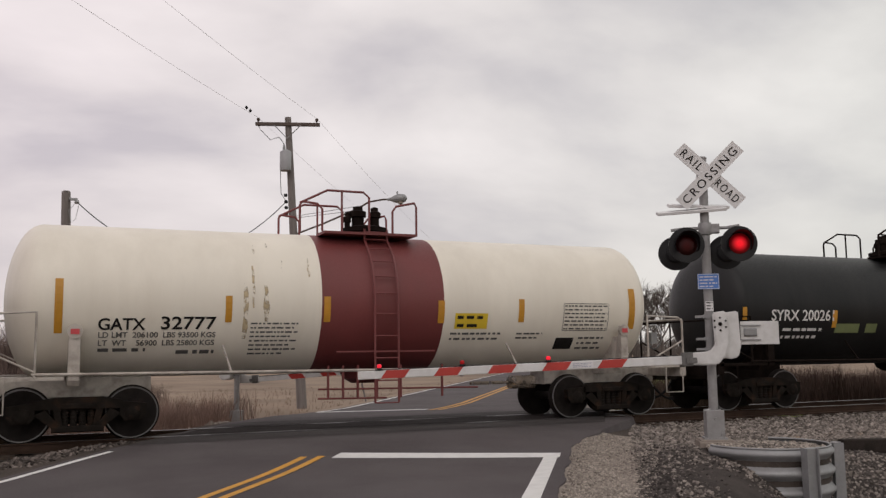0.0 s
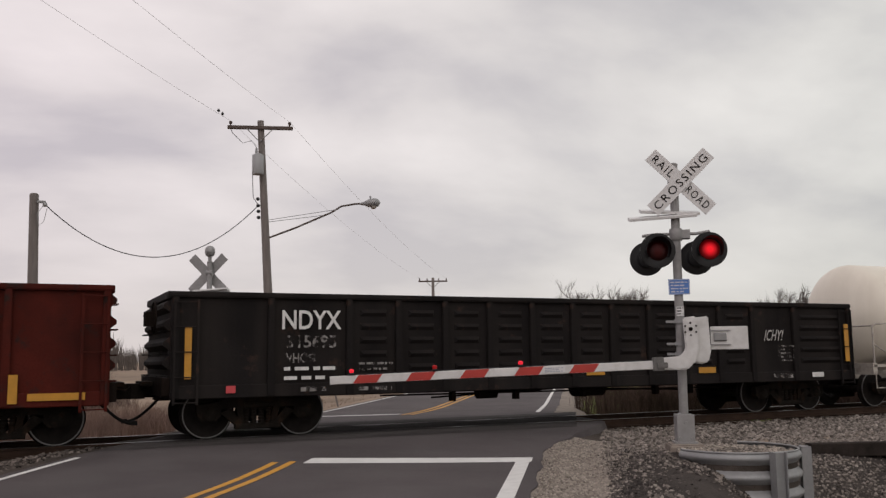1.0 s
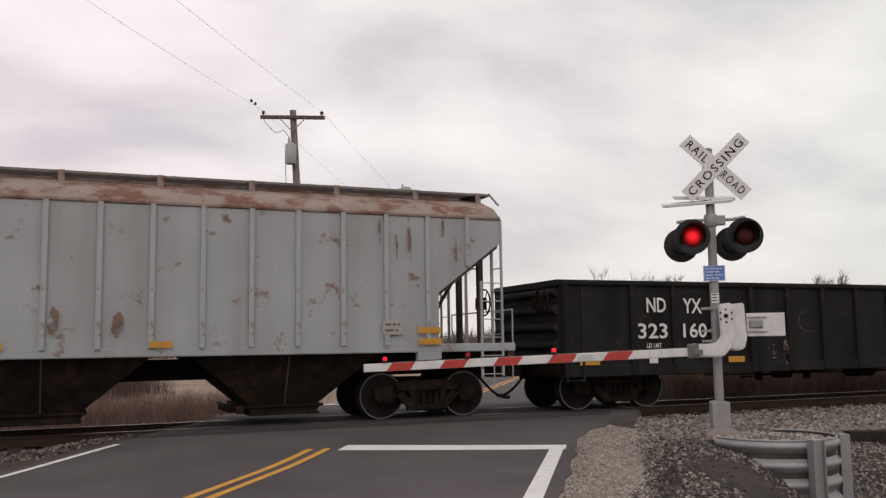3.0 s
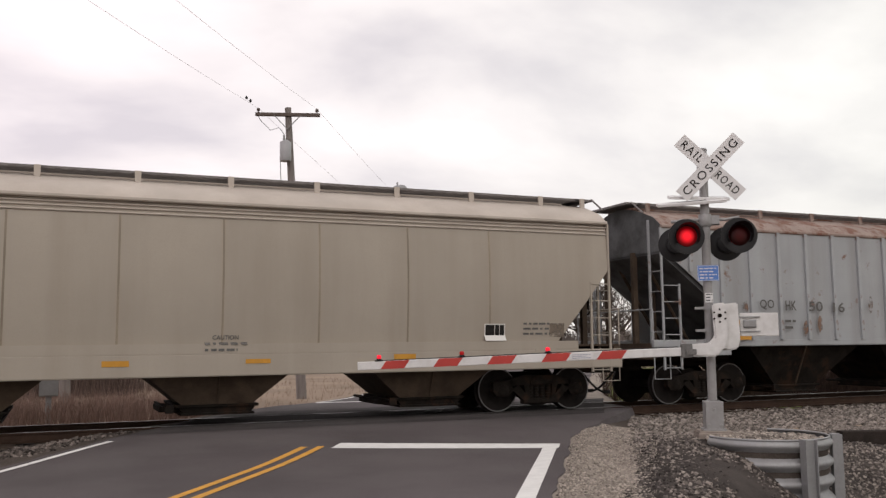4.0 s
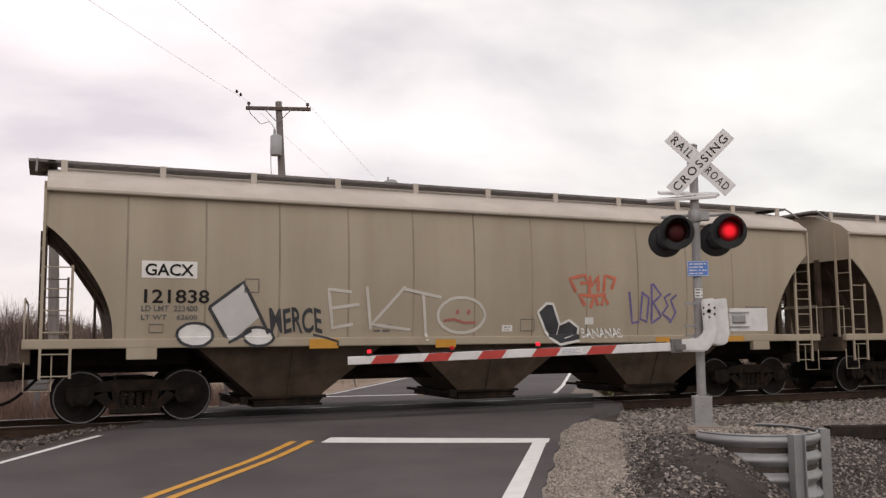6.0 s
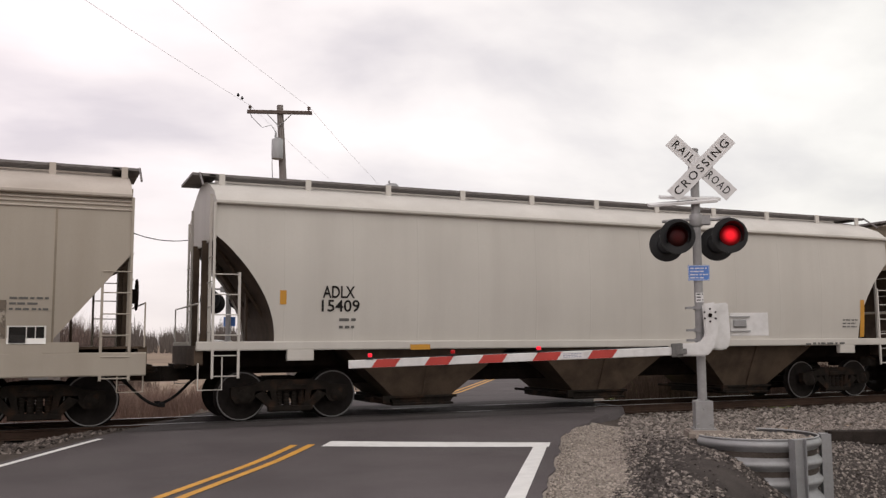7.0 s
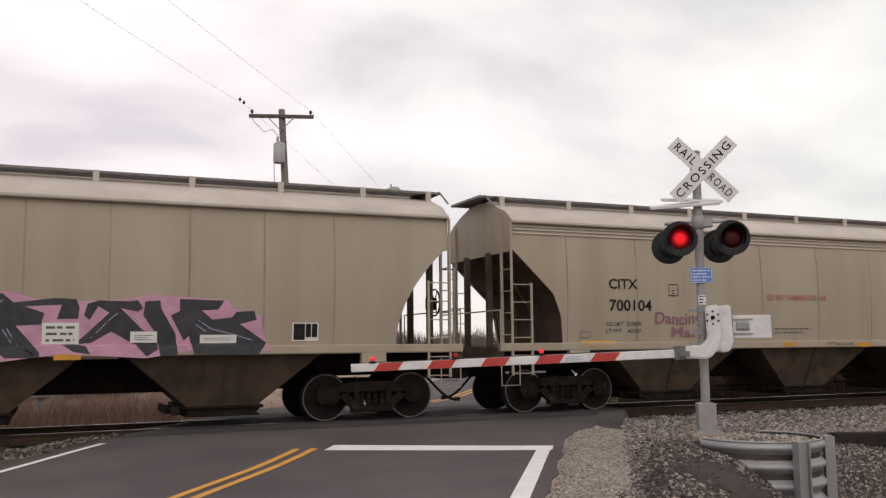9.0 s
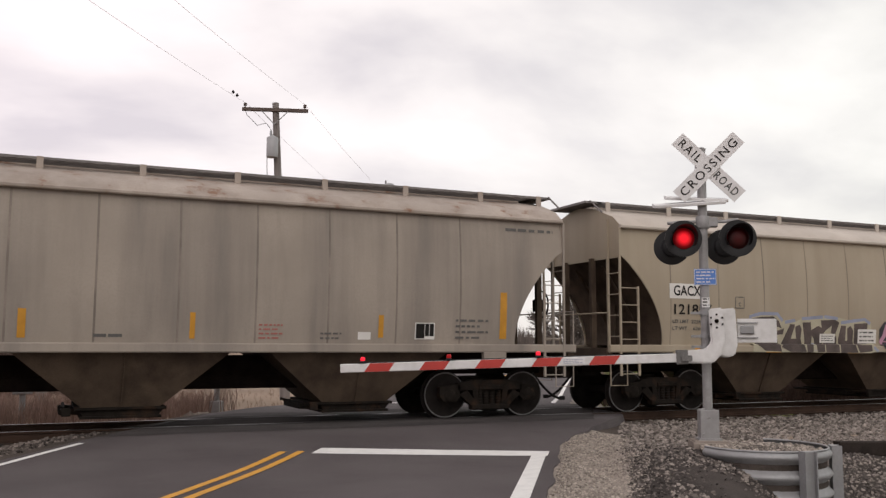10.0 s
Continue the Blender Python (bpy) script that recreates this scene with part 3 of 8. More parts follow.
def build_road():
    g = Geo()
    alongs = linspace(-40, -8, 12) + linspace(-7.5, 16, 160) + linspace(17, 60, 24) + linspace(70, 420, 20)

    for lo, hi in ((0, len(alongs)),):
        secs = []
        for a in alongs:
            l, r = edge(a, -1), edge(a, 1)
            secs.append([road_point(a, l - 0.05, -0.16), road_point(a, l)] + [road_point(a, s) for s in linspace(l, r, 9)[1:-1]]
                        + [road_point(a, r), road_point(a, r + 0.05, -0.16)])
        n = len(secs[0])
        g.add([p for s in secs for p in s], [(i * n + j, (i + 1) * n + j, (i + 1) * n + j + 1, i * n + j + 1) for i in range(len(secs) - 1) for j in range(n - 1)])
    thing("road", "worn grey asphalt road rising gently to the crossing", "road", kind="structure", me=g.mesh("road", "asphalt", smooth=50))
    # rough asphalt strip along the rails; the middle panel's colour holds the train's shadow
    for k, (y0, y1, nm) in enumerate(((15.9, TRACK_Y - 0.80, "crossing_apron"), (TRACK_Y - 0.675, TRACK_Y + 0.675, "crossing_panel"), (TRACK_Y + 0.80, 20.0, "crossing_apron"))):
        c = Geo()

        def surf(u, y):
            mid = ROAD_O[0] + (y - ROAD_O[1]) * ROAD_D[0] / ROAD_D[1]
            wob = 0.10 * noise.noise((y * 1.5, u * 3, k))
            x = mid + u * (5.3 if u > 0 else 4.05) + wob
            return (x, y, road_z(y) + 0.005 + 0.019 * smooth(15.9, 16.6, y) * (1 - smooth(19.3, 20.0, y)) + (0.010 * smooth(15.9, 16.6, y)) * noise.noise((x * 1.2, y * 1.2, 4)))
        c.grid(surf, linspace(-1, 1, 36), linspace(y0, y1, 8))
        thing(nm, "patched rough asphalt of the level crossing", "crossing surface", kind="structure", me=c.mesh(nm, "panel_shadow" if k == 1 else "asphalt_patch", smooth=60))

    def stripe(name, a0, a1, s0, s1, mt, label, n=40, skew=0.0):
        q = Geo()
        q.grid(lambda a, s: road_point(a + (s - s0) * skew, s, 0.006), linspace(a0, a1, n), [s0, (s0 + s1) / 2, s1] if abs(s1 - s0) < 1 else linspace(s0, s1, 14))
        thing(name, label, "road marking", kind="structure", me=q.mesh(name, mt))
    # near side
    stripe("yellow_line", -40, 0.30, -0.17, -0.06, "line_yellow", "yellow centre line stripe on asphalt", 90)
    stripe("yellow_line", -40, 0.42, 0.07, 0.18, "line_yellow", "yellow centre line stripe on asphalt", 90)
    stripe("edge_line", -40, 0.95, 3.48, 3.69, "line_white", "white road edge line", 90)
    stripe("edge_line", -40, 0.15, -3.28, -3.18, "line_white", "white road edge line", 90)
    stripe("stop_line", 0.28, 0.80, 0.32, 3.72, "line_white", "white stop line across the lane", 6, skew=0.20)
    # far side
    stripe("stop_line", 10.3, 10.8, -3.2, -0.3, "line_white", "white stop line across the far lane", 6, skew=0.20)
    stripe("yellow_line", 10.6, 260, -0.17, -0.06, "line_yellow", "yellow centre line stripe on asphalt", 90)
    stripe("yellow_line", 10.6, 260, 0.07, 0.18, "line_yellow", "yellow centre line stripe on asphalt", 90)
    stripe("edge_line", 9.0, 260, 3.37, 3.49, "line_white", "white road edge line", 90)
    stripe("edge_line", 10.5, 260, -3.28, -3.18, "line_white", "white road edge line", 90)


def build_track():
    prof = [(-0.075, -0.175), (0.075, -0.175), (0.075, -0.160), (0.012, -0.140), (0.010, -0.045), (0.036, -0.035), (0.036, -0.004),
            (0.028, 0.0), (-0.028, 0.0), (-0.036, -0.004), (-0.036, -0.035), (-0.010, -0.045), (-0.012, -0.140), (-0.075, -0.160)]
    for y in (TRACK_Y - 0.755, TRACK_Y + 0.755):
        g = Geo()
        n = len(prof)
        xs = linspace(-400, 700, 12)
        for xa, xb in zip(xs, xs[1:]):
            vs = [(xa, y + a, b) for a, b in prof] + [(xb, y + a, b) for a, b in prof]
            for i in range(n):
                j = (i + 1) % n
                g.add([vs[i], vs[j], vs[n + j], vs[n + i]], [(0, 1, 2, 3)], 1 if i in (6, 7, 8) else 0)
        thing("rail", "rusty steel rail with a polished running surface", "rail", kind="structure", me=g.mesh("rail", "rail", "rail_top"))
    t = Geo()
    t.box(-0.115, 0.115, -1.3, 1.3, -0.34, -0.176, 0.012)
    me = t.mesh("railway_tie", "tie")
    bed = bpy.data.objects["ballast_bed"]
    for i in range(150):
        x = -18 + i * 0.54
        a, s = road_coords(x, TRACK_Y)
        if abs(s) > 4.2:
            put("railway_tie", me, bed, pose(x + random.uniform(-0.03, 0.03), TRACK_Y + random.uniform(-0.05, 0.05), 0, 0, 0, random.uniform(-1, 1)))


def stones(name, label, mt, count, where, size, seed, bury=0.35):
    rng = np.random.RandomState(seed)
    base = np.array([(1, 0, 0), (-1, 0, 0), (0, 1, 0), (0, -1, 0), (0, 0, 1), (0, 0, -1)], float)
    tri = np.array([(0, 2, 4), (2, 1, 4), (1, 3, 4), (3, 0, 4), (2, 0, 5), (1, 2, 5), (3, 1, 5), (0, 3, 5)])
    vs, fs, k = [], [], 0
    while k < count:
        p = where(rng)
        if p is None:
            continue
        r = size[0] + (size[1] - size[0]) * rng.rand() ** 2
        q = base * (0.65 + 0.7 * rng.rand(6, 1)) * r * np.array((1, 0.85, 0.7))
        a = rng.rand() * 6.28
        t = rng.rand() * 0.9
        rz = np.array([(math.cos(a), -math.sin(a), 0), (math.sin(a), math.cos(a), 0), (0, 0, 1)])
        rx = np.array([(1, 0, 0), (0, math.cos(t), -math.sin(t)), (0, math.sin(t), math.cos(t))])
        vs.append(q @ rx.T @ rz.T + np.array((p[0], p[1], p[2] + r * (0.5 - bury))))
        fs.append(tri + 6 * k)
        k += 1
    me = bpy.data.meshes.new(name)
    me.from_pydata(np.concatenate(vs).tolist(), [], np.concatenate(fs).tolist())
    me.materials.append(M[mt])
    thing(name, label, "stones", kind="stuff", me=me)


def build_stones():
    def ballast(rng):
        x, y = 4 + 34 * rng.rand() ** 1.5, 11.5 + 5.4 * rng.rand()
        a, s = road_coords(x, y)
        if s < 4.9 or s < edge(a, 1) + 0.05 or y > TRACK_Y - 0.95:
            return None
        return x, y, ground_z(x, y) + 0.01
    stones("ballast_stones", "loose grey crushed ballast stones beside the track", "stone", 20000, ballast, (0.026, 0.068), 3)

    def left(rng):
        x, y = -9 + 10.5 * rng.rand(), 14.2 + 2.7 * rng.rand()
        a, s = road_coords(x, y)
        return None if s > -3.65 else (x, y, ground_z(x, y) + 0.01)
    stones("ballast_stones", "loose grey ballast stones beside the road edge", "stone_left", 4500, left, (0.022, 0.055), 4)

    def bare(x, y):
        """Smooth trodden soil before the steel ring."""
        return math.exp(-((x - 7.75) ** 2 / 0.30 + (y - 8.55) ** 2 / 0.9))

    def ditch(rng):
        x, y = 6 + 9 * rng.rand(), 6.2 + 6.5 * rng.rand()
        a, s = road_coords(x, y)
        if s < 5.2 or math.hypot(x - RING[0], y - RING[1]) < RING[2] + 0.05:
            return None
        keep = 0.55 + 0.9 * noise.noise((x * 0.9, y * 0.9, 5)) + (0.4 if x > 9.6 else 0) - 1.3 * bare(x, y)
        return (x, y, ground_z(x, y) + 0.015) if rng.rand() < keep else None
    stones("broken_stones", "grey broken stones over dark soil", "stone", 15000, ditch, (0.014, 0.045), 5)

    def dark(rng):
        a, s = -7 + 9.5 * rng.rand(), 4.75 + 4.5 * rng.rand()
        x, y, _ = road_point(a, s)
        if math.hypot(x - RING[0], y - RING[1]) < RING[2] + 0.03 or rng.rand() < 1.2 * bare(x, y):
            return None
        return x, y, ground_z(x, y) + 0.02
    stones("dark_stones", "dark crushed stone and cinders beside the gravel shoulder", "stone_dark", 11000, dark, (0.010, 0.034), 6)

    def grey(rng):
        p = dark(rng)
        keep = p and 0.5 + 1.6 * noise.noise((p[0] * 0.75, p[1] * 0.75, 2.5)) + 0.35 * smooth(10.2, 11.6, p[1])
        return p if p and rng.rand() < keep else None
    stones("scattered_stones", "grey stones scattered over dark soil", "stone", 6500, grey, (0.011, 0.036), 16)

    def pale(rng):
        a, u = -8.5 + 13.0 * rng.rand(), rng.rand()
        s = 3.9 + (1.02 + 0.34 * smooth(-4.0, 2.0, a)) * u
        if s < edge(a, 1) + 0.02:
            return None
        x, y, _ = road_point(a, s)
        return x, y, ground_z(x, y) + 0.045 - 0.04 * u * u
    stones("gravel_stones", "fine pale gravel on the road shoulder", "stone_pale", 12000, pale, (0.009, 0.025), 7)

    def inring(rng):
        r, a = RING[2] * 0.95 * math.sqrt(rng.rand()), rng.rand() * 6.283
        x, y = RING[0] + r * math.cos(a), RING[1] + r * math.sin(a)
        return x, y, RING[3] - 0.05
    stones("fill_stones", "pale gravel fill inside the corrugated steel ring", "stone_pale", 2600, inring, (0.018, 0.05), 8)


RING = (9.11, 9.87, 0.83, 0.12)            # centre, radius and top of the corrugated retaining wall


def build_ring():
    cx, cy, r, top = RING
    g = Geo()
    th = linspace(radians(168), radians(405), 48)
    zs = linspace(top - 1.25, top, 61)

    def wave(z):
        return 0.045 * math.sin((top - z) * 2 * math.pi / 0.25)
    g.grid(lambda t, z: (cx + (r + wave(z)) * math.cos(t), cy + (r + wave(z)) * math.sin(t), z), th, zs)
    wall = thing("retaining_wall", "curved corrugated galvanized steel retaining wall holding gravel", "retaining wall")
    put("sheet", g.mesh("sheet", "galv", smooth=60), wall)
    rim = Geo()
    rim.tube([(cx + r * math.cos(t), cy + r * math.sin(t), top + 0.01) for t in linspace(radians(168), radians(405), 48)], 0.014, 8)
    put("rim", rim.mesh("rim", "galv", smooth=50), wall)
    for deg in (262, 326):
        t = radians(deg)
        p = Geo()
        p.box(-0.075, 0.075, -0.04, 0.04, -1.25, 0.03, 0.01)
        p.box(-0.09, -0.075, -0.09, 0.04, -1.25, 0.03)
        p.box(0.075, 0.09, -0.09, 0.04, -1.25, 0.03)
        put("post", p.mesh("post", "galv"), wall, pose(cx + (r + 0.075) * math.cos(t), cy + (r + 0.075) * math.sin(t), top, 0, 0, deg + 90))
    f = Geo()
    f.lathe([(-0.5, r * 0.97), (-0.06, r * 0.97), (-0.03, r * 0.5), (-0.02, 0.02)], (cx, cy, top), "z", 40)
    thing("gravel_fill", "grey gravel fill inside the corrugated steel wall", "gravel", kind="structure", me=f.mesh("gravel_fill", "ballast_bed", smooth=40))


def build_timber():
    t = thing("timber_beam", "dark old timber beam lying on the ballast", "timber", pose(11.66, 10.95, -0.15, 0, 0, -20.0))
    g = Geo()
    g.box(0, 5.2, -0.11, 0.11, -0.1, 0.12, 0.015)
    put("beam", g.mesh("beam", "timber_dark"), t)


# ---- crossing signal ----
FLASH_DISCS = []                                # (turning disc, whether it is the left one to the viewer)


def build_signal(m, bell, lit):
    """Local frame: x to the right of a driver facing it, y away from that driver, z up from the concrete top."""
    sg = thing("crossing_signal", "grey crossing signal mast with red lamps and lowered striped gate" if not bell else
               "grey crossing signal mast with a bell on top beyond the track", "crossing signal", m, group="crossing signals")
    g = Geo()
    g.box(-0.25, 0.25, -0.25, 0.25, -0.45, -0.02, 0.02)
    g.box(-0.23, 0.23, -0.23, 0.23, -0.05, 0.0, 0.01)
    put("foundation", g.mesh("foundation", "concrete"), sg)
    g = Geo()
    g.tube([(0, 0, 0), (0, 0, 4.15)], 0.066, 20)
    g.lathe([(4.15, 0.068), (4.17, 0.074), (4.19, 0.05)], (0, 0, 0), "z", 20)
    put("mast", g.mesh("mast", "alum", smooth=40), sg)
    g = Geo()
    for sx in (-1, 1):
        g.prism([(sx * 0.05, 0.0), (sx * 0.125, 0.0), (sx * 0.125, 0.12), (sx * 0.12, 0.40), (sx * 0.05, 0.44)], -0.10, 0.10)
    g.box(-0.125, 0.125, -0.14, -0.10, 0.0, 0.42, 0.01)
    g.box(-0.125, 0.125, 0.10, 0.14, 0.0, 0.42, 0.01)
    g.box(-0.16, 0.16, -0.16, 0.16, 0.0, 0.025)
    for x, z in ((-0.09, 0.08), (0.09, 0.08), (0.0, 0.3)):
        g.lathe([(-0.16, 0.02), (-0.138, 0.022)], (x, 0, z), "y", 8)
    put("mast_base", g.mesh("mast_base", "alum"), sg)
    # crossbuck: two blades at right angles
    yb = -0.10
    g0 = Geo()
    g0.box(-0.61, 0.61, -0.006, 0.006, -0.115, 0.115)
    blade = g0.mesh("blade", "sign_white" if lit else "alum")
    for ang, dy, words in ((-45, 0.0, (("RAIL", -0.54, 0.38), ("ROAD", 0.14, 0.41))), (45, -0.02, (("CROSSING", -0.55, 1.09),))):
        b = put("crossbuck_blade", blade, sg, pose(0.085, yb + dy, 3.88, 0, -ang, 0))
        if lit:
            for s, x0, w in words:
                letters(b, s, x0, -0.062, w, 0.124, "letter_black", lambda z: -0.006, lift=0.004, bold=0.004, spacing=1.28)
    g = Geo()
    g.box(-0.05, 0.05, -0.10, -0.06, 3.80, 4.0)
    g.tube([(-0.08, 0, 3.9), (0.08, 0, 3.9)], 0.075, 12)
    put("crossbuck_bracket", g.mesh("crossbuck_bracket", "alum", smooth=40), sg)
    # edge-on boards below the crossbuck
    for x0, x1, z, tilt in ((-0.70, 0.30, 3.37, -3.0), (-0.52, 0.36, 3.44, 3.0)):
        g = Geo()
        g.box(x0, x1, -0.12, 0.12, -0.022, 0.022, 0.006)
        put("side_board", g.mesh("side_board", "sign_white"), sg, pose(0, -0.03 if tilt < 0 else 0.05, z, 14, tilt, 0))
    # lamp bracket and four lamps, two facing each way
    g = Geo()
    g.tube([(-0.50, 0, 3.08), (-0.30, 0, 3.10), (0.30, 0, 3.10), (0.50, 0, 3.13)], 0.024, 10)
    g.lathe([(3.00, 0.09), (3.02, 0.10), (3.16, 0.10), (3.18, 0.09)], (0, 0, 0), "z", 16)
    g.box(0.07, 0.20, -0.06, 0.06, 3.02, 3.16, 0.01)
    put("lamp_bracket", g.mesh("lamp_bracket", "alum", smooth=40), sg)
    front = -1 if lit else 1
    for face in (-1, 1):
        for k, sx in enumerate((-1, 1)):
            x = sx * 0.375 + (0.055 if lit else 0.0) - (0.0 if face == front else 0.09 * front * -1)
            y = face * 0.16
            z = 2.825 if face == front else 2.76
            h = Geo()
            h.lathe([(0.0, 0.07), (0.02, 0.13), (0.08, 0.15), (0.10, 0.26), (0.115, 0.26), (0.12, 0.165), (0.115, 0.15)], (0, 0, 0), "y", 40)
            lamp = put("lamp", shared("lamp_body", lambda: h.mesh("lamp", "black", smooth=35)), sg, pose(x, y, z, 0, 0, 0 if face > 0 else 180), "black round lamp housing")
            hd = Geo()
            arc = linspace(radians(-35), radians(215), 24)
            hd.grid(lambda t, s: (0.172 * math.cos(t) * (1 + 0.05 * s), 0.115 + 0.27 * s * (0.45 + 0.55 * max(0, math.sin(t))), 0.172 * math.sin(t) * (1 + 0.05 * s)), arc, linspace(0, 1, 4))
            hd.grid(lambda t, s: (0.166 * math.cos(t) * (1 + 0.05 * s), 0.115 + 0.27 * s * (0.45 + 0.55 * max(0, math.sin(t))), 0.166 * math.sin(t) * (1 + 0.05 * s)), arc, linspace(0, 1, 4))
            put("hood", shared("lamp_hood", lambda: hd.mesh("hood", "black", smooth=50)), lamp)
            if face == front:
                # added disc turned to imitate flashing: one side glows, the other is dark
                ln = Geo()
                for sy, mi in ((1, 0), (-1, 1)):
                    ln.lathe([(sy * 0.002, 0.150), (sy * 0.010, 0.140), (sy * 0.022, 0.09), (sy * 0.028, 0.01)], (0, 0, 0), "y", 28, mi)
                ob = put("reflector", shared("reflector", lambda: ln.mesh("reflector", "lens_on", "lens_dim", smooth=60)), lamp, pose(0, 0.128, 0), "red disc lit on one side, imitating a flashing lamp")
                seen_left = (sx < 0) == lit
                FLASH_DISCS.append((ob, seen_left))
            else:
                ln = Geo()
                ln.lathe([(0.118, 0.150), (0.135, 0.135), (0.150, 0.09), (0.156, 0.01)], (0, 0, 0), "y", 28)
                put("lens", shared("lens_rear", lambda: ln.mesh("lens", "lens_dim", smooth=60)), lamp, None, "dark red lens")
            g = Geo()
            g.tube([(sx * 0.44, 0, 3.09), (x, y * 0.55, 2.98), (x, y * 0.9, z + 0.06)], 0.022, 8)
            put("lamp_arm", g.mesh("lamp_arm", "alum", smooth=40), sg)
    # blue notice and small labels
    g = Geo()
    g.box(-0.155, 0.155, -0.085, -0.077, 2.18, 2.41)
    notice = put("blue_notice", g.mesh("blue_notice", "blue_sign"), sg, None, "small blue notice plate with white border")
    if lit:
        fr = Geo()
        for a, b, c, d in ((-0.15, 0.15, 2.398, 2.404), (-0.15, 0.15, 2.186, 2.192), (-0.15, -0.144, 2.19, 2.40), (0.144, 0.15, 2.19, 2.40)):
            fr.box(a, b, -0.089, -0.086, c, d)
        put("border", fr.mesh("border", "sign_white"), notice)
        bars(notice, -0.125, 2.21, 0.25, 0.165, "sign_white", 4, lambda z: -0.085, lift=0.003)
        g = Geo()
        g.box(-0.055, 0.055, -0.078, -0.068, 1.86, 2.00)
        st = put("label_plate", g.mesh("label_plate", "sign_white"), sg)
        bars(st, -0.045, 1.88, 0.09, 0.11, "letter_black", 3, lambda z: -0.078, lift=0.003)
    # gate machine on the mast's right, counterweight arms behind it, arm to the left
    g = Geo()
    g.prism([(0.10, 1.82), (0.38, 1.85), (0.40, 1.33), (0.36, 1.18), (0.24, 1.15), (0.10, 1.20)], -0.20, 0.20)
    put("gate_machine", bevelled(g.mesh("gate_machine", "white"), 0.02), sg, None, "white gate machine housing")
    g = Geo()
    g.prism([(0.0, 1.83), (0.19, 1.85), (0.21, 1.38), (0.16, 1.20), (0.04, 1.07), (-0.32, 1.07), (-0.32, 1.25), (-0.06, 1.27), (0.02, 1.36)], -0.30, -0.22)
    cover = put("gate_arm_bracket", bevelled(g.mesh("gate_arm_bracket", "white"), 0.02), sg, None, "white curved gate arm support")
    b = Geo()
    b.lathe([(-0.315, 0.013), (-0.30, 0.015)], (0, 0, 0), "y", 8)
    bolt = b.mesh("bolt", "under")
    for k in range(6):
        t = radians(60 * k + 30)
        put("bolt", bolt, cover, pose(0.10 + 0.09 * math.cos(t), 0, 1.66 + 0.09 * math.sin(t)))
    b = Geo()
    b.lathe([(-0.33, 0.025), (-0.30, 0.03)], (0, 0, 0), "y", 10)
    put("hub_cap", b.mesh("hub_cap", "under"), cover, pose(0.10, 0, 1.66))
    g = Geo()
    g.box(0.44, 0.98, -0.02, 0.02, 1.36, 1.70, 0.005)
    cw = put("counterweight", bevelled(g.mesh("counterweight", "white"), 0.012), sg, None, "white counterweight plate")
    g = Geo()
    for z in (1.43, 1.64):
        g.box(0.40, 0.72, -0.045, -0.021, z - 0.008, z + 0.008)
    g.box(0.48, 0.66, -0.06, -0.021, 1.48, 1.60, 0.02)
    put("clamp", g.mesh("clamp", "galv"), cw)
    for z in (1.30, 1.45, 1.78):
        g = Geo()
        g.lathe([(z - 0.03, 0.085), (z + 0.03, 0.085)], (0, 0, 0), "z", 16)
        g.box(-0.20, -0.05, -0.05, 0.03, z - 0.018, z + 0.018)
        put("clamp", g.mesh("clamp", "galv", smooth=40), sg)
    g = Geo()
    g.box(-0.16, 0.0, -0.05, 0.05, -0.09, 0.11, 0.01)
    g.box(-0.10, 0.05, -0.08, 0.08, -0.05, 0.03)
    hub = put("arm_hub", bevelled(g.mesh("arm_hub", "rod_grey"), 0.008), sg, pose(-0.30, -0.26, 1.15, 0, -2.1 if lit else 4.0, 0), "grey steel clamp holding the gate arm")
    # the arm: white bar with slanted red stripes, in its own pieces
    g = Geo()
    g.box(-4.95, -0.12, -0.022, 0.022, -0.062, 0.062, 0.008)
    bar = put("arm_bar", g.mesh("arm_bar", "white"), hub, None, "white gate arm")
    for k in range(5):
        x0 = -4.60 + k * 0.805
        st = Geo()
        for y in (-0.0245, 0.0225):
            st.prism([(x0, -0.060), (x0 + 0.36, -0.060), (x0 + 0.45, 0.060), (x0 + 0.09, 0.060)], y, y + 0.002)
        put("red_stripe", st.mesh("red_stripe", "red_stripe"), hub)
    if lit:
        tag = Geo()
        tag.box(-1.76, -1.43, -0.027, -0.0245, -0.042, 0.042)
        tag = put("arm_label", tag.mesh("arm_label", "sign_white"), hub, None, "white printed label on the gate arm")
        bars(tag, -1.73, -0.03, 0.27, 0.06, "paint_bluegrey", 3, lambda z: -0.027, lift=0.003)
    for k, x in enumerate((-4.62, -3.36, -2.08)):
        lp = Geo()
        lp.lathe([(0.06, 0.03), (0.085, 0.04), (0.10, 0.035)], (x, 0, 0), "z", 12)
        lp.box(x - 0.06, x + 0.06, -0.03, 0.03, 0.062, 0.08)
        put("lamp_socket", lp.mesh("lamp_socket", "black"), hub)
        lp = Geo()
        lp.lathe([(0.095, 0.028), (0.112, 0.035), (0.14, 0.035), (0.155, 0.02)], (x, 0, 0), "z", 14)
        put("arm_lamp", lp.mesh("arm_lamp", "lamp_small" if k != 1 else "lamp_dim", smooth=50), hub, None, "small red arm lamp")
    g = Geo()
    g.tube([(-4.62, 0.03, 0.07), (-0.2, 0.03, 0.07)], 0.008, 6)
    put("arm_cable", g.mesh("arm_cable", "black"), hub)
    if bell:
        g = Geo()
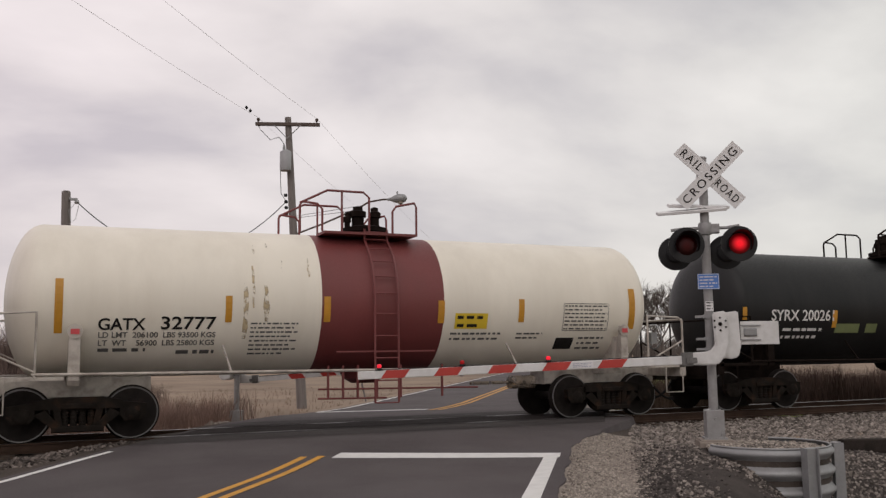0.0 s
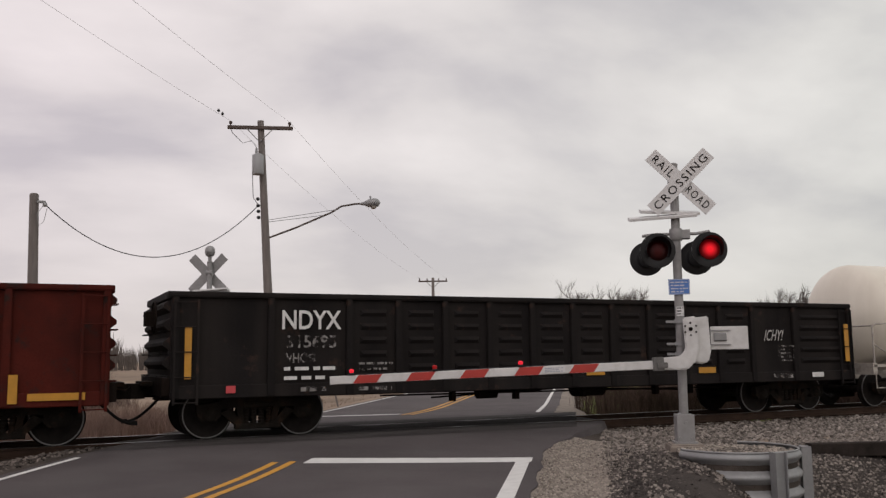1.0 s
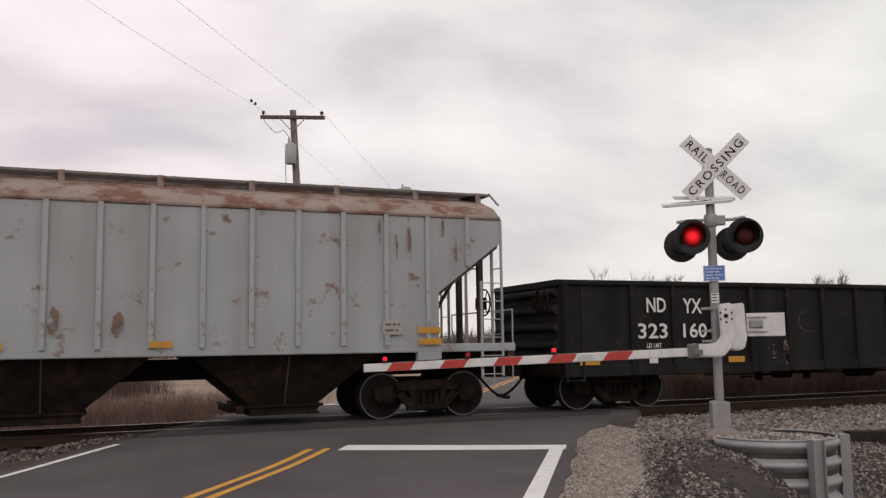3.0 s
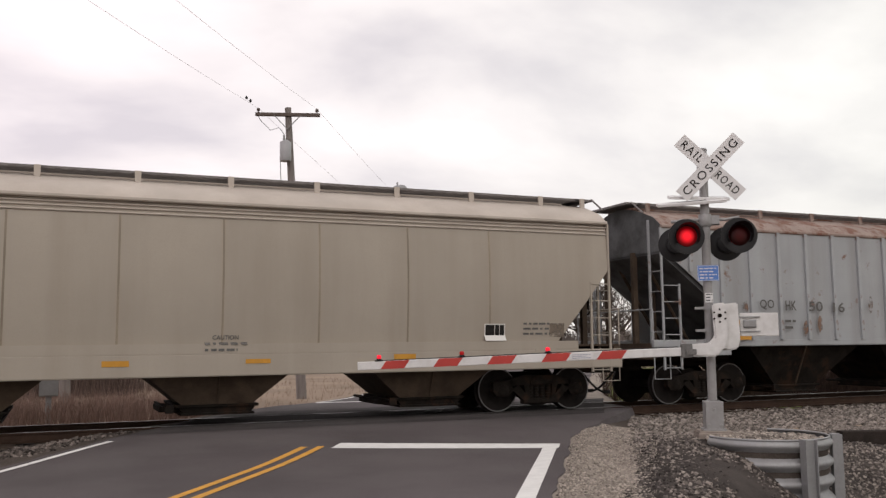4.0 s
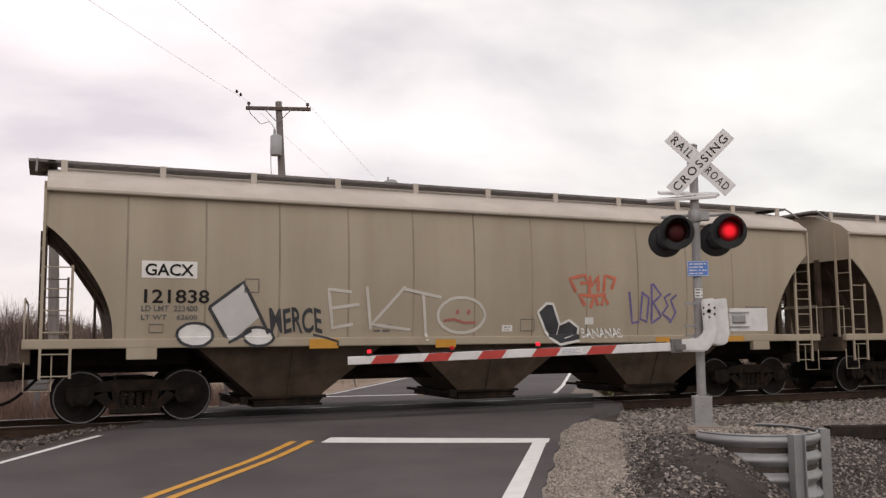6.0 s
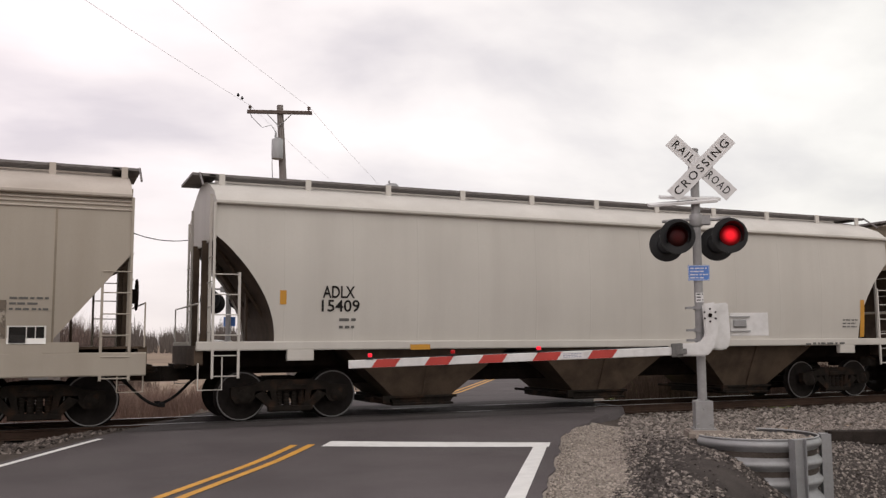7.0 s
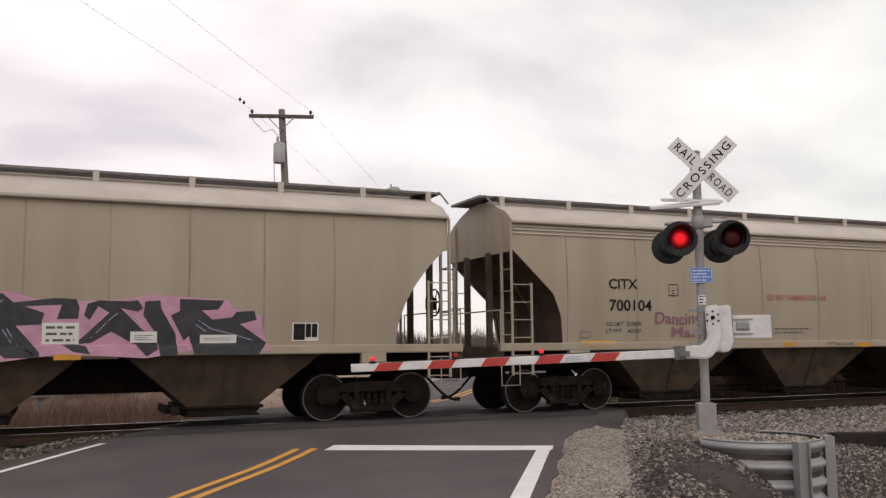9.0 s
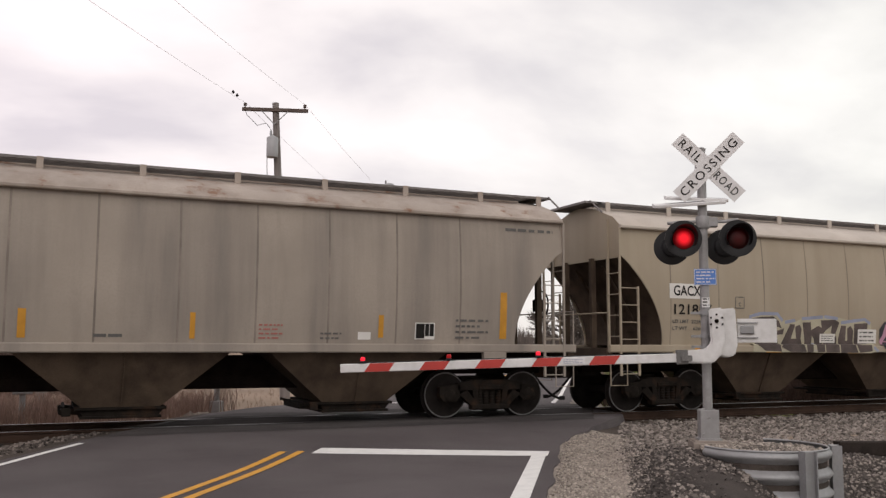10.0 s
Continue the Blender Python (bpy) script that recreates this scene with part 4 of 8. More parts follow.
        g.lathe([(4.18, 0.04), (4.30, 0.05), (4.33, 0.10), (4.41, 0.125), (4.50, 0.12), (4.56, 0.07), (4.58, 0.02)], (0, 0, 0), "z", 24)
        put("bell", g.mesh("bell", "alum", smooth=50), sg)
    return sg


def bevelled(me, width):
    bm = bmesh.new()
    bm.from_mesh(me)
    bmesh.ops.bevel(bm, geom=[e for e in bm.edges if e.calc_face_angle(0) > 0.5], offset=width, segments=2, affect="EDGES", clamp_overlap=True)
    bm.to_mesh(me)
    bm.free()
    return me


# ---- poles, lines and far things ----
def sag(a, b, drop, n=24):
    a, b = Vector(a), Vector(b)
    return [a.lerp(b, i / (n - 1)) - Vector((0, 0, drop * 4 * (i / (n - 1)) * (1 - i / (n - 1)))) for i in range(n)]


POLE = (8.30, 33.1)
FAR_POLE = (31.7, 69.9)


def build_poles():
    lean = Vector((-0.060, -0.02, 0))                      # the old pole leans
    up = Vector((lean.x, lean.y, 1.0))
    base = Vector((8.46, 33.1, -0.6))

    def on(z):
        return base + up * (z + 0.6)
    p = thing("utility_pole", "weathered wooden utility pole with crossarm, transformer and street lamp", "utility pole", group="utility poles")
    g = Geo()
    g.tube([on(z) for z in linspace(-0.6, 10.45, 8)], linspace(0.19, 0.12, 8), 14)
    put("pole_shaft", g.mesh("pole_shaft", "pole", smooth=40), p)
    top = on(10.15)
    yaw = math.degrees(math.atan2(31.83 - 32.77, 8.94 - 6.73))
    arm_m = pose(top.x, top.y, top.z, 0, 1.5, yaw)
    g = Geo()
    g.box(-1.22, 1.22, -0.20, -0.08, -0.065, 0.065, 0.01)
    arm = put("crossarm", g.mesh("crossarm", "arm_wood"), p, arm_m)
    g = Geo()
    for sx in (-1, 1):
        g.tube([(sx * 0.50, -0.21, -0.05), (0, -0.16, -0.55)], 0.018, 6)
    put("brace", g.mesh("brace", "galv"), arm)
    for x in (-1.12, 1.10):
        g = Geo()
        g.lathe([(0.06, 0.02), (0.12, 0.03), (0.14, 0.07), (0.17, 0.05), (0.20, 0.07), (0.24, 0.04)], (x, -0.14, 0), "z", 12)
        put("insulator", g.mesh("insulator", "arm_wood", smooth=40), arm)
    side = arm_m.to_3x3()
    t0 = on(8.75) + side @ Vector((-0.12, -0.30, 0))
    g = Geo()
    g.lathe([(-0.42, 0.02), (-0.42, 0.20), (-0.38, 0.215), (0.30, 0.215), (0.33, 0.19), (0.40, 0.06)], tuple(t0), "z", 20)
    g.lathe([(0.38, 0.04), (0.45, 0.06), (0.50, 0.04), (0.55, 0.05), (0.60, 0.02)], (t0.x - 0.06, t0.y, t0.z), "z", 10)
    put("transformer", g.mesh("transformer", "transformer", smooth=40), p, None, "grey cylindrical transformer")
    for z in (6.75, 6.98, 7.2, 7.45):
        q = on(z) + side @ Vector((-0.22, -0.05, 0))
        g = Geo()
        g.lathe([(-0.06, 0.04), (-0.03, 0.07), (0.03, 0.07), (0.06, 0.04)], tuple(q), "z", 10)
        put("spool_insulator", g.mesh("spool_insulator", "black", smooth=40), p)
    g = Geo()
    l1 = top + side @ Vector((-1.15, -0.14, 0.05))
    g.tube([l1, l1 + Vector((0.1, 0, -0.25)), l1 + Vector((0.5, 0, -0.62)), t0 + Vector((-0.25, 0, 0.85)), t0 + Vector((-0.06, 0, 0.6))], 0.012, 6)
    g.tube([t0 + Vector((-0.2, 0, 0.1)), on(8.0) + side @ Vector((-0.38, -0.1, 0)), on(7.5) + side @ Vector((-0.38, -0.1, 0)), on(7.2) + side @ Vector((-0.2, -0.1, 0))], 0.014, 6)
    put("drop_wire", g.mesh("drop_wire", "cable", smooth=40), p)
    # street lamp on a long bracket
    a0, a1 = on(5.95), Vector((11.4, 31.2, 7.22))
    d = a1 - a0
    g = Geo()
    g.tube([a0, a0 + d * 0.30 + Vector((0, 0, 0.02)), a0 + d * 0.66 + Vector((0, 0, 0.12)), a0 + d * 0.76 + Vector((0, 0, 0.22)), a0 + d * 0.90 + Vector((0, 0, 0.12)), a1], 0.035, 10)
    put("lamp_bracket", g.mesh("lamp_bracket", "arm_wood", smooth=40), p)
    g = Geo()
    g.tube([on(6.65), a0 + d * 0.70 + Vector((0, 0, 0.17))], 0.010, 6)
    g.tube([on(6.58), a0 + d * 0.60 + Vector((0, 0, 0.10))], 0.010, 6)
    put("stay", g.mesh("stay", "cable"), p)
    g = Geo()
    ang = math.degrees(math.atan2(d.y, d.x))
    g.lathe([(-0.20, 0.045), (-0.05, 0.07), (0.12, 0.15), (0.32, 0.18), (0.48, 0.14), (0.56, 0.03)], (0, 0, 0), "x", 18)
    g.lathe([(0.10, 0.03), (0.20, 0.035), (0.22, 0.02)], (0.20, 0, 0.06), "z", 10)
    head = put("lamp_head", g.mesh("lamp_head", "galv", smooth=40), p, pose(a1.x, a1.y, a1.z, 0, -3, ang), "grey street lamp head")
    g = Geo()
    g.lathe([(0.0, 0.12), (-0.10, 0.11), (-0.15, 0.06), (-0.16, 0.01)], (0.30, 0, -0.08), "z", 16)
    put("glass_bowl", g.mesh("glass_bowl", "placard_grey", smooth=40), head)
    # short pole at the left end of the service cable
    q = thing("utility_pole", "short bare wooden pole with a service cable", "utility pole", group="utility poles")
    g = Geo()
    g.tube([(0.30, 32.4, -0.6), (0.18, 32.15, 3.5), (0.10, 32.0, 6.95)], [0.19, 0.17, 0.145], 14)
    g.lathe([(6.95, 0.145), (6.99, 0.10)], (0.10, 32.0, 0), "z", 14)
    put("pole_shaft", g.mesh("pole_shaft", "pole", smooth=40), q)
    g = Geo()
    g.box(0.20, 0.46, 31.85, 31.95, 6.66, 6.74)
    g.lathe([(6.55, 0.05), (6.6, 0.08), (6.68, 0.05)], (0.44, 31.9, 0), "z", 10)
    g.tube([(0.42, 31.9, 6.62), (0.20, 31.85, 6.3), (0.28, 31.85, 5.9), (0.42, 31.9, 6.05), (0.5, 31.9, 6.5)], 0.010, 6)
    put("cable_bracket", g.mesh("cable_bracket", "galv"), q)
    g = Geo()
    g.tube(sag((0.44, 31.9, 6.62), on(7.2) + side @ Vector((-0.22, -0.05, 0)), 1.85, 30), 0.018, 6)
    thing("service_cable", "dark sagging service cable between two poles", "cable", me=g.mesh("service_cable", "cable", smooth=40))
    # far pole and the two line wires that run past the viewer
    f = thing("utility_pole", "distant wooden utility pole with a crossarm", "utility pole", group="utility poles")
    fx, fy = FAR_POLE
    g = Geo()
    g.tube([(fx, fy, -0.6), (fx, fy, 8.3)], [0.17, 0.12], 10)
    put("pole_shaft", g.mesh("pole_shaft", "pole", smooth=40), f)
    g = Geo()
    g.box(-1.25, 1.25, -0.06, 0.06, -0.06, 0.06)
    for x in (-1.15, -0.5, 0.5, 1.15):
        g.lathe([(0.06, 0.05), (0.25, 0.05)], (x, 0, 0), "z", 8)
    g.tube([(-0.6, 0, 0), (0, 0, -0.6)], 0.02, 6)
    g.tube([(0.6, 0, 0), (0, 0, -0.6)], 0.02, 6)
    put("crossarm", g.mesh("crossarm", "arm_wood"), f, pose(fx, fy, 8.0, 0, 0, yaw))
    near = Vector((POLE[0], POLE[1], 0)) + (Vector((POLE[0], POLE[1], 0)) - Vector((fx, fy, 0))) * 1.0
    rot = Matrix.Rotation(radians(yaw), 3, "Z")
    for x in (-1.12, 1.10):
        off = rot @ Vector((x, 0, 0))
        a = top + side @ Vector((x, -0.14, 0.24))
        g = Geo()
        g.tube(sag(a, Vector((fx, fy, 8.25)) + off, 0.5, 20), 0.0045, 5)
        g.tube(sag(a, Vector((near.x, near.y, 10.6)) + off, 0.55, 40), 0.0045, 5)
        thing("line_wire", "thin overhead line wire", "cable", me=g.mesh("line_wire", "wire", smooth=40))
    a = top + side @ Vector((-1.12, -0.14, 0.24))
    dirv = (Vector((near.x, near.y, 10.6)) - a).normalized()
    for k in (0.55, 0.62):
        c = a + dirv * (k * 6 - 2.4)
        g = Geo()
        g.lathe([(-0.05, 0.02), (0.0, 0.06), (0.08, 0.02)], tuple(c + Vector((0, 0, 0.02))), "z", 8)
        thing("wire_clamp", "small dark clamp on an overhead wire", "clamp", me=g.mesh("wire_clamp", "black"))


def branches(g, p, d, length, r, depth, rng, twigs):
    """Tapered limb that forks; the last forks are fine twigs."""
    pts = [p]
    q, dd = p.copy(), d.copy()
    for k in range(3):
        dd = (dd + Vector((rng.uniform(-1, 1), rng.uniform(-1, 1), rng.uniform(-0.5, 0.9))) * 0.16).normalized()
        q = q + dd * length / 3
        pts.append(q.copy())
    g.tube(pts, [max(q, 0.035) for q in (r, r * 0.85, r * 0.7, r * 0.55)], 5 if depth > 1 else 3, ends=False)
    if depth == 0:
        for k in range(twigs):
            e = q + (dd + Vector((rng.uniform(-1, 1), rng.uniform(-1, 1), rng.uniform(-0.6, 1.0)))) * length * rng.uniform(0.5, 1.1)
            g.add([q - Vector((0.03, 0.02, 0)), q + Vector((0.03, 0.02, 0)), e], [(0, 1, 2)])
        return
    for k in range(rng.randint(2, 3) + (1 if depth < 3 else 0)):
        n = (dd + Vector((rng.uniform(-1, 1), rng.uniform(-1, 1), rng.uniform(-0.45, 0.8))) * 0.85).normalized()
        start = pts[rng.choice((1, 2, 3, 3))]
        branches(g, start, n, length * rng.uniform(0.6, 0.82), r * 0.55, depth - 1, rng, twigs)


def build_tree(x, y, height, seed, spread=1.0):
    rng = random.Random(seed)
    t = thing("bare_tree", "leafless spreading winter tree on the field's far edge", "tree", pose(x, y, -0.55), group="far trees")
    g = Geo()
    tr = [Vector((0, 0, 0)), Vector((0.1, 0, height * 0.14)), Vector((0.0, 0.1, height * 0.3))]
    g.tube(tr, [height * 0.035, height * 0.028, height * 0.024], 8)
    put("trunk", g.mesh("trunk", "bark", smooth=50), t)
    c = Geo()
    for k in range(7):
        a = k * 0.9 + rng.uniform(-0.3, 0.3)
        d = Vector((math.cos(a) * spread, math.sin(a) * spread, rng.uniform(0.45, 1.25))).normalized()
        branches(c, tr[rng.choice((1, 2, 2))].lerp(tr[2], 0.5), d, height * 0.27, height * 0.012, 5, rng, 4)
    put("crown", c.mesh("crown", "bark", recalc=False), t)


def build_brush(name, label, count, where, height, seed, mt="brush"):
    rng = random.Random(seed)
    g = Geo()
    for k in range(count):
        x, y, s = where(rng)
        z = ground_z(x, y) - 0.02
        h = height * s * rng.uniform(0.5, 1.0)
        for j in range(3):
            dx, dy = rng.uniform(-0.35, 0.35) * h, rng.uniform(-0.35, 0.35) * h
            r = 0.004 + 0.003 * h
            m = (x + dx * 0.4, y + dy * 0.4, z + h * 0.55)
            e = (x + dx, y + dy, z + h)
            a = rng.uniform(0, 3.14)
            cx, cy = r * math.cos(a), r * math.sin(a)
            g.add([(x - cx, y - cy, z), (x + cx, y + cy, z), (m[0] + cx * 0.7, m[1] + cy * 0.7, m[2]), (m[0] - cx * 0.7, m[1] - cy * 0.7, m[2]),
                   e], [(0, 1, 2, 3), (3, 2, 4)])
            e2 = (m[0] + rng.uniform(-0.3, 0.3) * h, m[1] + rng.uniform(-0.3, 0.3) * h, m[2] + 0.35 * h)
            g.add([(m[0] - cx * 0.6, m[1] - cy * 0.6, m[2]), (m[0] + cx * 0.6, m[1] + cy * 0.6, m[2]), e2], [(0, 1, 2)])
    thing(name, label, "brush", kind="stuff", me=g.mesh(name, mt, recalc=False))


def build_background():
    build_tree(87, 126, 14.5, 11, 1.1)
    build_tree(94, 125, 13.0, 12, 0.9)
    build_tree(133, 129, 14.2, 13, 1.0)
    build_tree(141, 128, 12.5, 14, 1.0)
    build_tree(39, 61, 6.5, 15, 1.0)

    def woods(rng):
        a = rng.uniform(-18, 75)
        d = rng.uniform(210, 260)
        return d * math.sin(radians(a)), d * math.cos(radians(a)), 0.5 + 0.5 * abs(noise.noise((a * 0.35, 0, 0))) + 0.3 * abs(noise.noise((a * 1.7, 2, 0)))
    def field(r):
        while True:
            x, y = r.uniform(-10, 60), 23 + 30 * r.random() ** 1.5
            if not -4.3 < road_coords(x, y)[1] < 8.8:
                return x, y, 1.0
    rng = random.Random(21)
    g = Geo()
    for k in range(5200):
        x, y, s = woods(rng)
        h = 11.0 * s * rng.uniform(0.6, 1.0)
        for j in range(4):
            dx = rng.uniform(-0.25, 0.25) * h
            w = 0.05 + 0.12 * rng.random()
            zb = h * (0.0 if j == 0 else rng.uniform(0.15, 0.5))
            g.add([(x - w + dx * 0.2 * (j > 0), y, zb - 0.6), (x + w + dx * 0.2 * (j > 0), y, zb - 0.6), (x + dx, y + dx * 0.3, h * rng.uniform(0.7, 1.0))], [(0, 1, 2)])
    thing("far_woods", "far belt of leafless grey-brown woods on the horizon", "woods", kind="stuff", me=g.mesh("far_woods", "bark", recalc=False))
    build_brush("dry_brush", "tangled leafless brown brush beyond the track", 3600,
                lambda r: (r.uniform(-8, 4.6), r.uniform(22.0, 29.0), 1.0), 0.95, 31, "brush_pale")
    build_brush("dry_brush", "reddish-brown leafless brush along the far side of the track", 6500,
                lambda r: (lambda x: (x, 21.6 + r.uniform(0, 3.5), 0.9 + 0.5 * noise.noise((x * 0.5, 0, 0))))(r.uniform(16.2, 38)), 1.6, 32)
    build_brush("thicket", "grey-brown thicket of bare saplings beyond the field edge", 3600,
                lambda r: (lambda x: (x, 44 + r.uniform(-4, 5), 0.8 + 0.5 * noise.noise((x * 0.35, 4, 0)) - 0.4 * smooth(0, 4, x)))(r.uniform(-16, 4.5)), 4.9, 34, "thicket")
    build_brush("thicket", "low tangled bare undergrowth before the saplings", 3000,
                lambda r: (r.uniform(-16, 3.0), 40 + r.uniform(-2, 3), 0.9), 2.4, 35, "thicket")
    build_brush("dry_grass_tufts", "dry straw-coloured field grass", 7000,
                field, 0.20, 33, "dry_grass")
    # grey utility cabinet on a post in the brush
    c = thing("utility_cabinet", "grey metal utility cabinet on a post in the brush", "cabinet", pose(-0.15, 24.4, -0.5))
    g = Geo()
    g.box(-0.07, 0.07, -0.05, 0.05, 0, 1.0)
    put("post", g.mesh("post", "galv"), c)
    g = Geo()
    g.box(-0.22, 0.22, -0.12, 0.12, 0.75, 1.45, 0.02)
    put("body", bevelled(g.mesh("body", "galv"), 0.01), c)
    # leaning marker post and pale rubble beside the far signal
    k = thing("marker_post", "thin dark leaning marker post in the field", "post", pose(10.2, 30.5, -0.6, 0, -14, 0))
    g = Geo()
    g.tube([(0, 0, 0), (0, 0, 1.05)], 0.035, 8)
    put("shaft", g.mesh("shaft", "pole"), k)
    rng2 = lambda r: (3.4 + 2.6 * r.rand(), 20.6 + 1.6 * r.rand(), -0.22)
    stones("rubble", "pale broken concrete rubble beside the far signal", "stone_pale", 260, rng2, (0.05, 0.16), 9)


# ---- the train ----
SPEED = 21.15
WHEEL_R = 0.457
WHEELS = []                                 # (wheelset, x of its axle at the clip's start)


def wheelset_mesh():
    g = Geo()
    for sy in (-1, 1):
        prof = [(0.80, 0.10), (0.80, 0.17), (0.755, 0.20), (0.755, 0.375), (0.80, 0.395), (0.815, 0.405)]
        g.lathe([(sy * a, r) for a, r in prof], (0, 0, 0), "y", 36)
        tread = [(0.815, 0.405), (0.815, 0.445), (0.80, 0.455), (0.72, 0.462), (0.705, 0.487), (0.675, 0.487), (0.675, 0.36), (0.70, 0.20), (0.66, 0.12)]
        g.lathe([(sy * a, r) for a, r in tread[1:]], (0, 0, 0), "y", 36)
        g.lathe([(sy * 0.8155, 0.428), (sy * 0.8165, 0.447), (sy * 0.806, 0.456)], (0, 0, 0), "y", 36, 1, caps=False)
        g.tube([(0, sy * 0.66, 0), (0, sy * 1.06, 0)], 0.085, 14)
        g.box(-0.03, 0.03, sy * 0.79, sy * 0.818, 0.22, 0.30)
    g.tube([(0, -0.7, 0), (0, 0.7, 0)], 0.085, 12)
    return g.mesh("wheelset", "wheel", "tread", smooth=35)


def side_frame_mesh():
    g = Geo()
    y0, y1 = 0.93, 1.09
    zc = WHEEL_R
    for sx in (-1, 1):
        g.prism([(sx * 1.12, zc - 0.02), (sx * 1.12, zc + 0.17), (sx * 0.68, zc + 0.22), (sx * 0.68, zc - 0.03), (sx * 0.76, zc - 0.12), (sx * 1.04, zc - 0.12)], y0, y1)
        g.prism([(sx * 0.70, zc + 0.02), (sx * 0.36, zc - 0.26), (sx * 0.30, zc - 0.16), (sx * 0.52, zc + 0.10)], y0, y1)
        g.prism([(sx * 0.42, zc + 0.20), (sx * 0.30, zc + 0.20), (sx * 0.24, zc - 0.2), (sx * 0.34, zc - 0.2)], y0 + 0.01, y1 - 0.01)
        g.lathe([(1.02, 0.13), (1.10, 0.13), (1.12, 0.11), (1.14, 0.06)], (sx * 0.89, 0, zc), "y", 16)
    g.prism([(-0.72, zc + 0.10), (0.72, zc + 0.10), (0.72, zc + 0.24), (0.40, zc + 0.30), (-0.40, zc + 0.30), (-0.72, zc + 0.24)], y0, y1)
    g.box(-0.42, 0.42, y0, y1 + 0.02, zc - 0.29, zc - 0.18, 0.02)
    for k in range(4):
        for j in range(5):
            g.lathe([(zc - 0.18 + j * 0.055, 0.055), (zc - 0.155 + j * 0.055, 0.062), (zc - 0.13 + j * 0.055, 0.055)], (-0.21 + k * 0.14, 1.01, 0), "z", 10)
    g.box(-0.26, 0.26, 0.90, 1.13, zc + 0.10, zc + 0.20, 0.02)
    return g.mesh("side_frame", "truck", smooth=30)


def bolster_mesh():
    g = Geo()
    g.box(-0.20, 0.20, -1.05, 1.05, 0.52, 0.70, 0.02)
    g.box(-0.28, 0.28, -0.3, 0.3, 0.60, 0.80, 0.03)
    for sx in (-1, 1):
        g.box(sx * 0.34, sx * 0.42, -0.75, 0.75, 0.36, 0.48)
        for sy in (-1, 1):
            g.box(sx * 0.40, sx * 0.46, sy * 0.66, sy * 0.80, 0.30, 0.62)
    return g.mesh("truck", "truck")


def add_truck(car, x, x0):
    t = put("truck", shared("truck", bolster_mesh), car, pose(x, 0, 0), "dark cast steel two-axle truck")
    for rz in (0, 180):
        put("side_frame", shared("side_frame", side_frame_mesh), t, pose(0, 0, 0, 0, 0, rz))
    for dx in (-0.89, 0.89):
        w = put("wheelset", shared("wheelset", wheelset_mesh), t, pose(dx, 0, WHEEL_R), "steel wheels on an axle")
        WHEELS.append((w, dx, x0 + x + dx))


def coupler_mesh():
    g = Geo()
    g.box(-1.1, -0.10, -0.14, 0.14, 0.76, 1.0, 0.03)
    g.prism([(-0.30, -0.17), (-0.02, -0.20), (0.10, -0.10), (0.04, 0.02), (0.12, 0.14), (-0.05, 0.22), (-0.30, 0.18)], 0.74, 1.02, "z")
    g.tube([(-0.55, -0.62, 0.98), (-0.20, -0.62, 0.92), (-0.10, -0.4, 0.95), (-0.10, -0.2, 0.98)], 0.016, 6)
    g.box(-0.40, -0.20, -0.5, 0.5, 0.98, 1.06)
    return g.mesh("coupler", "truck")


def hose_mesh():
    g = Geo()
    pts = [(-0.62 + 0.62 * t, -0.34, 0.72 - 0.42 * math.sin(t * math.pi / 2)) for t in linspace(0, 1, 12)]
    g.tube(pts, 0.028, 8)
    g.tube([(-0.62, -0.34, 0.72), (-0.75, -0.34, 0.85)], 0.035, 8)
    g.box(-0.05, 0.06, -0.37, -0.31, 0.27, 0.35)
    return g.mesh("air_hose", "hose", smooth=40)


def add_ends(car, half):
    for rz in (0, 180):
        put("coupler", shared("coupler", coupler_mesh), car, pose(0, 0, 0, 0, 0, rz) @ pose(half, 0, 0))
        put("air_hose", shared("air_hose", hose_mesh), car, pose(0, 0, 0, 0, 0, rz) @ pose(half, 0, 0))


def ladder(car, x0, x1, y, z0, z1, mt, rungs, name="ladder", low=None):
    g = Geo()
    for x, zt in ((x0, z1), (x1, z1 if low is None else low)):
        g.box(x - 0.022, x + 0.022, y - 0.02, y + 0.02, z0, zt)
    for k in range(rungs):
        z = z0 + 0.04 + k * ((low or z1) - z0 - 0.08) / max(1, rungs - 1)
        g.tube([(x0, y - 0.02, z), (x1, y - 0.02, z)], 0.012, 6)
    return put(name, g.mesh(name, mt), car)


def brake_wheel(car, x, y, z, mt, axis="x"):
    g = Geo()
    pts = [(x, y + 0.28 * math.cos(t), z + 0.28 * math.sin(t)) for t in linspace(0, 2 * math.pi, 25)]
    g.tube(pts, 0.018, 6)
    for k in range(3):
        t = k * math.pi / 3
        g.tube([(x, y + 0.28 * math.cos(t), z + 0.28 * math.sin(t)), (x, y - 0.28 * math.cos(t), z - 0.28 * math.sin(t))], 0.012, 6)
    g.box(x - 0.16, x, y - 0.12, y + 0.12, z - 0.16, z + 0.10)
    return put("brake_wheel", g.mesh("brake_wheel", mt), car)


ZS, ZE, ZB = 1.31, 4.00, 4.66               # hopper side sill, eave and running board


def bulge(z):
    """The near side of a smooth-sided hopper: gently bowed."""
    return -(1.60 - 0.075 * ((z - 2.75) / 1.25) ** 2)


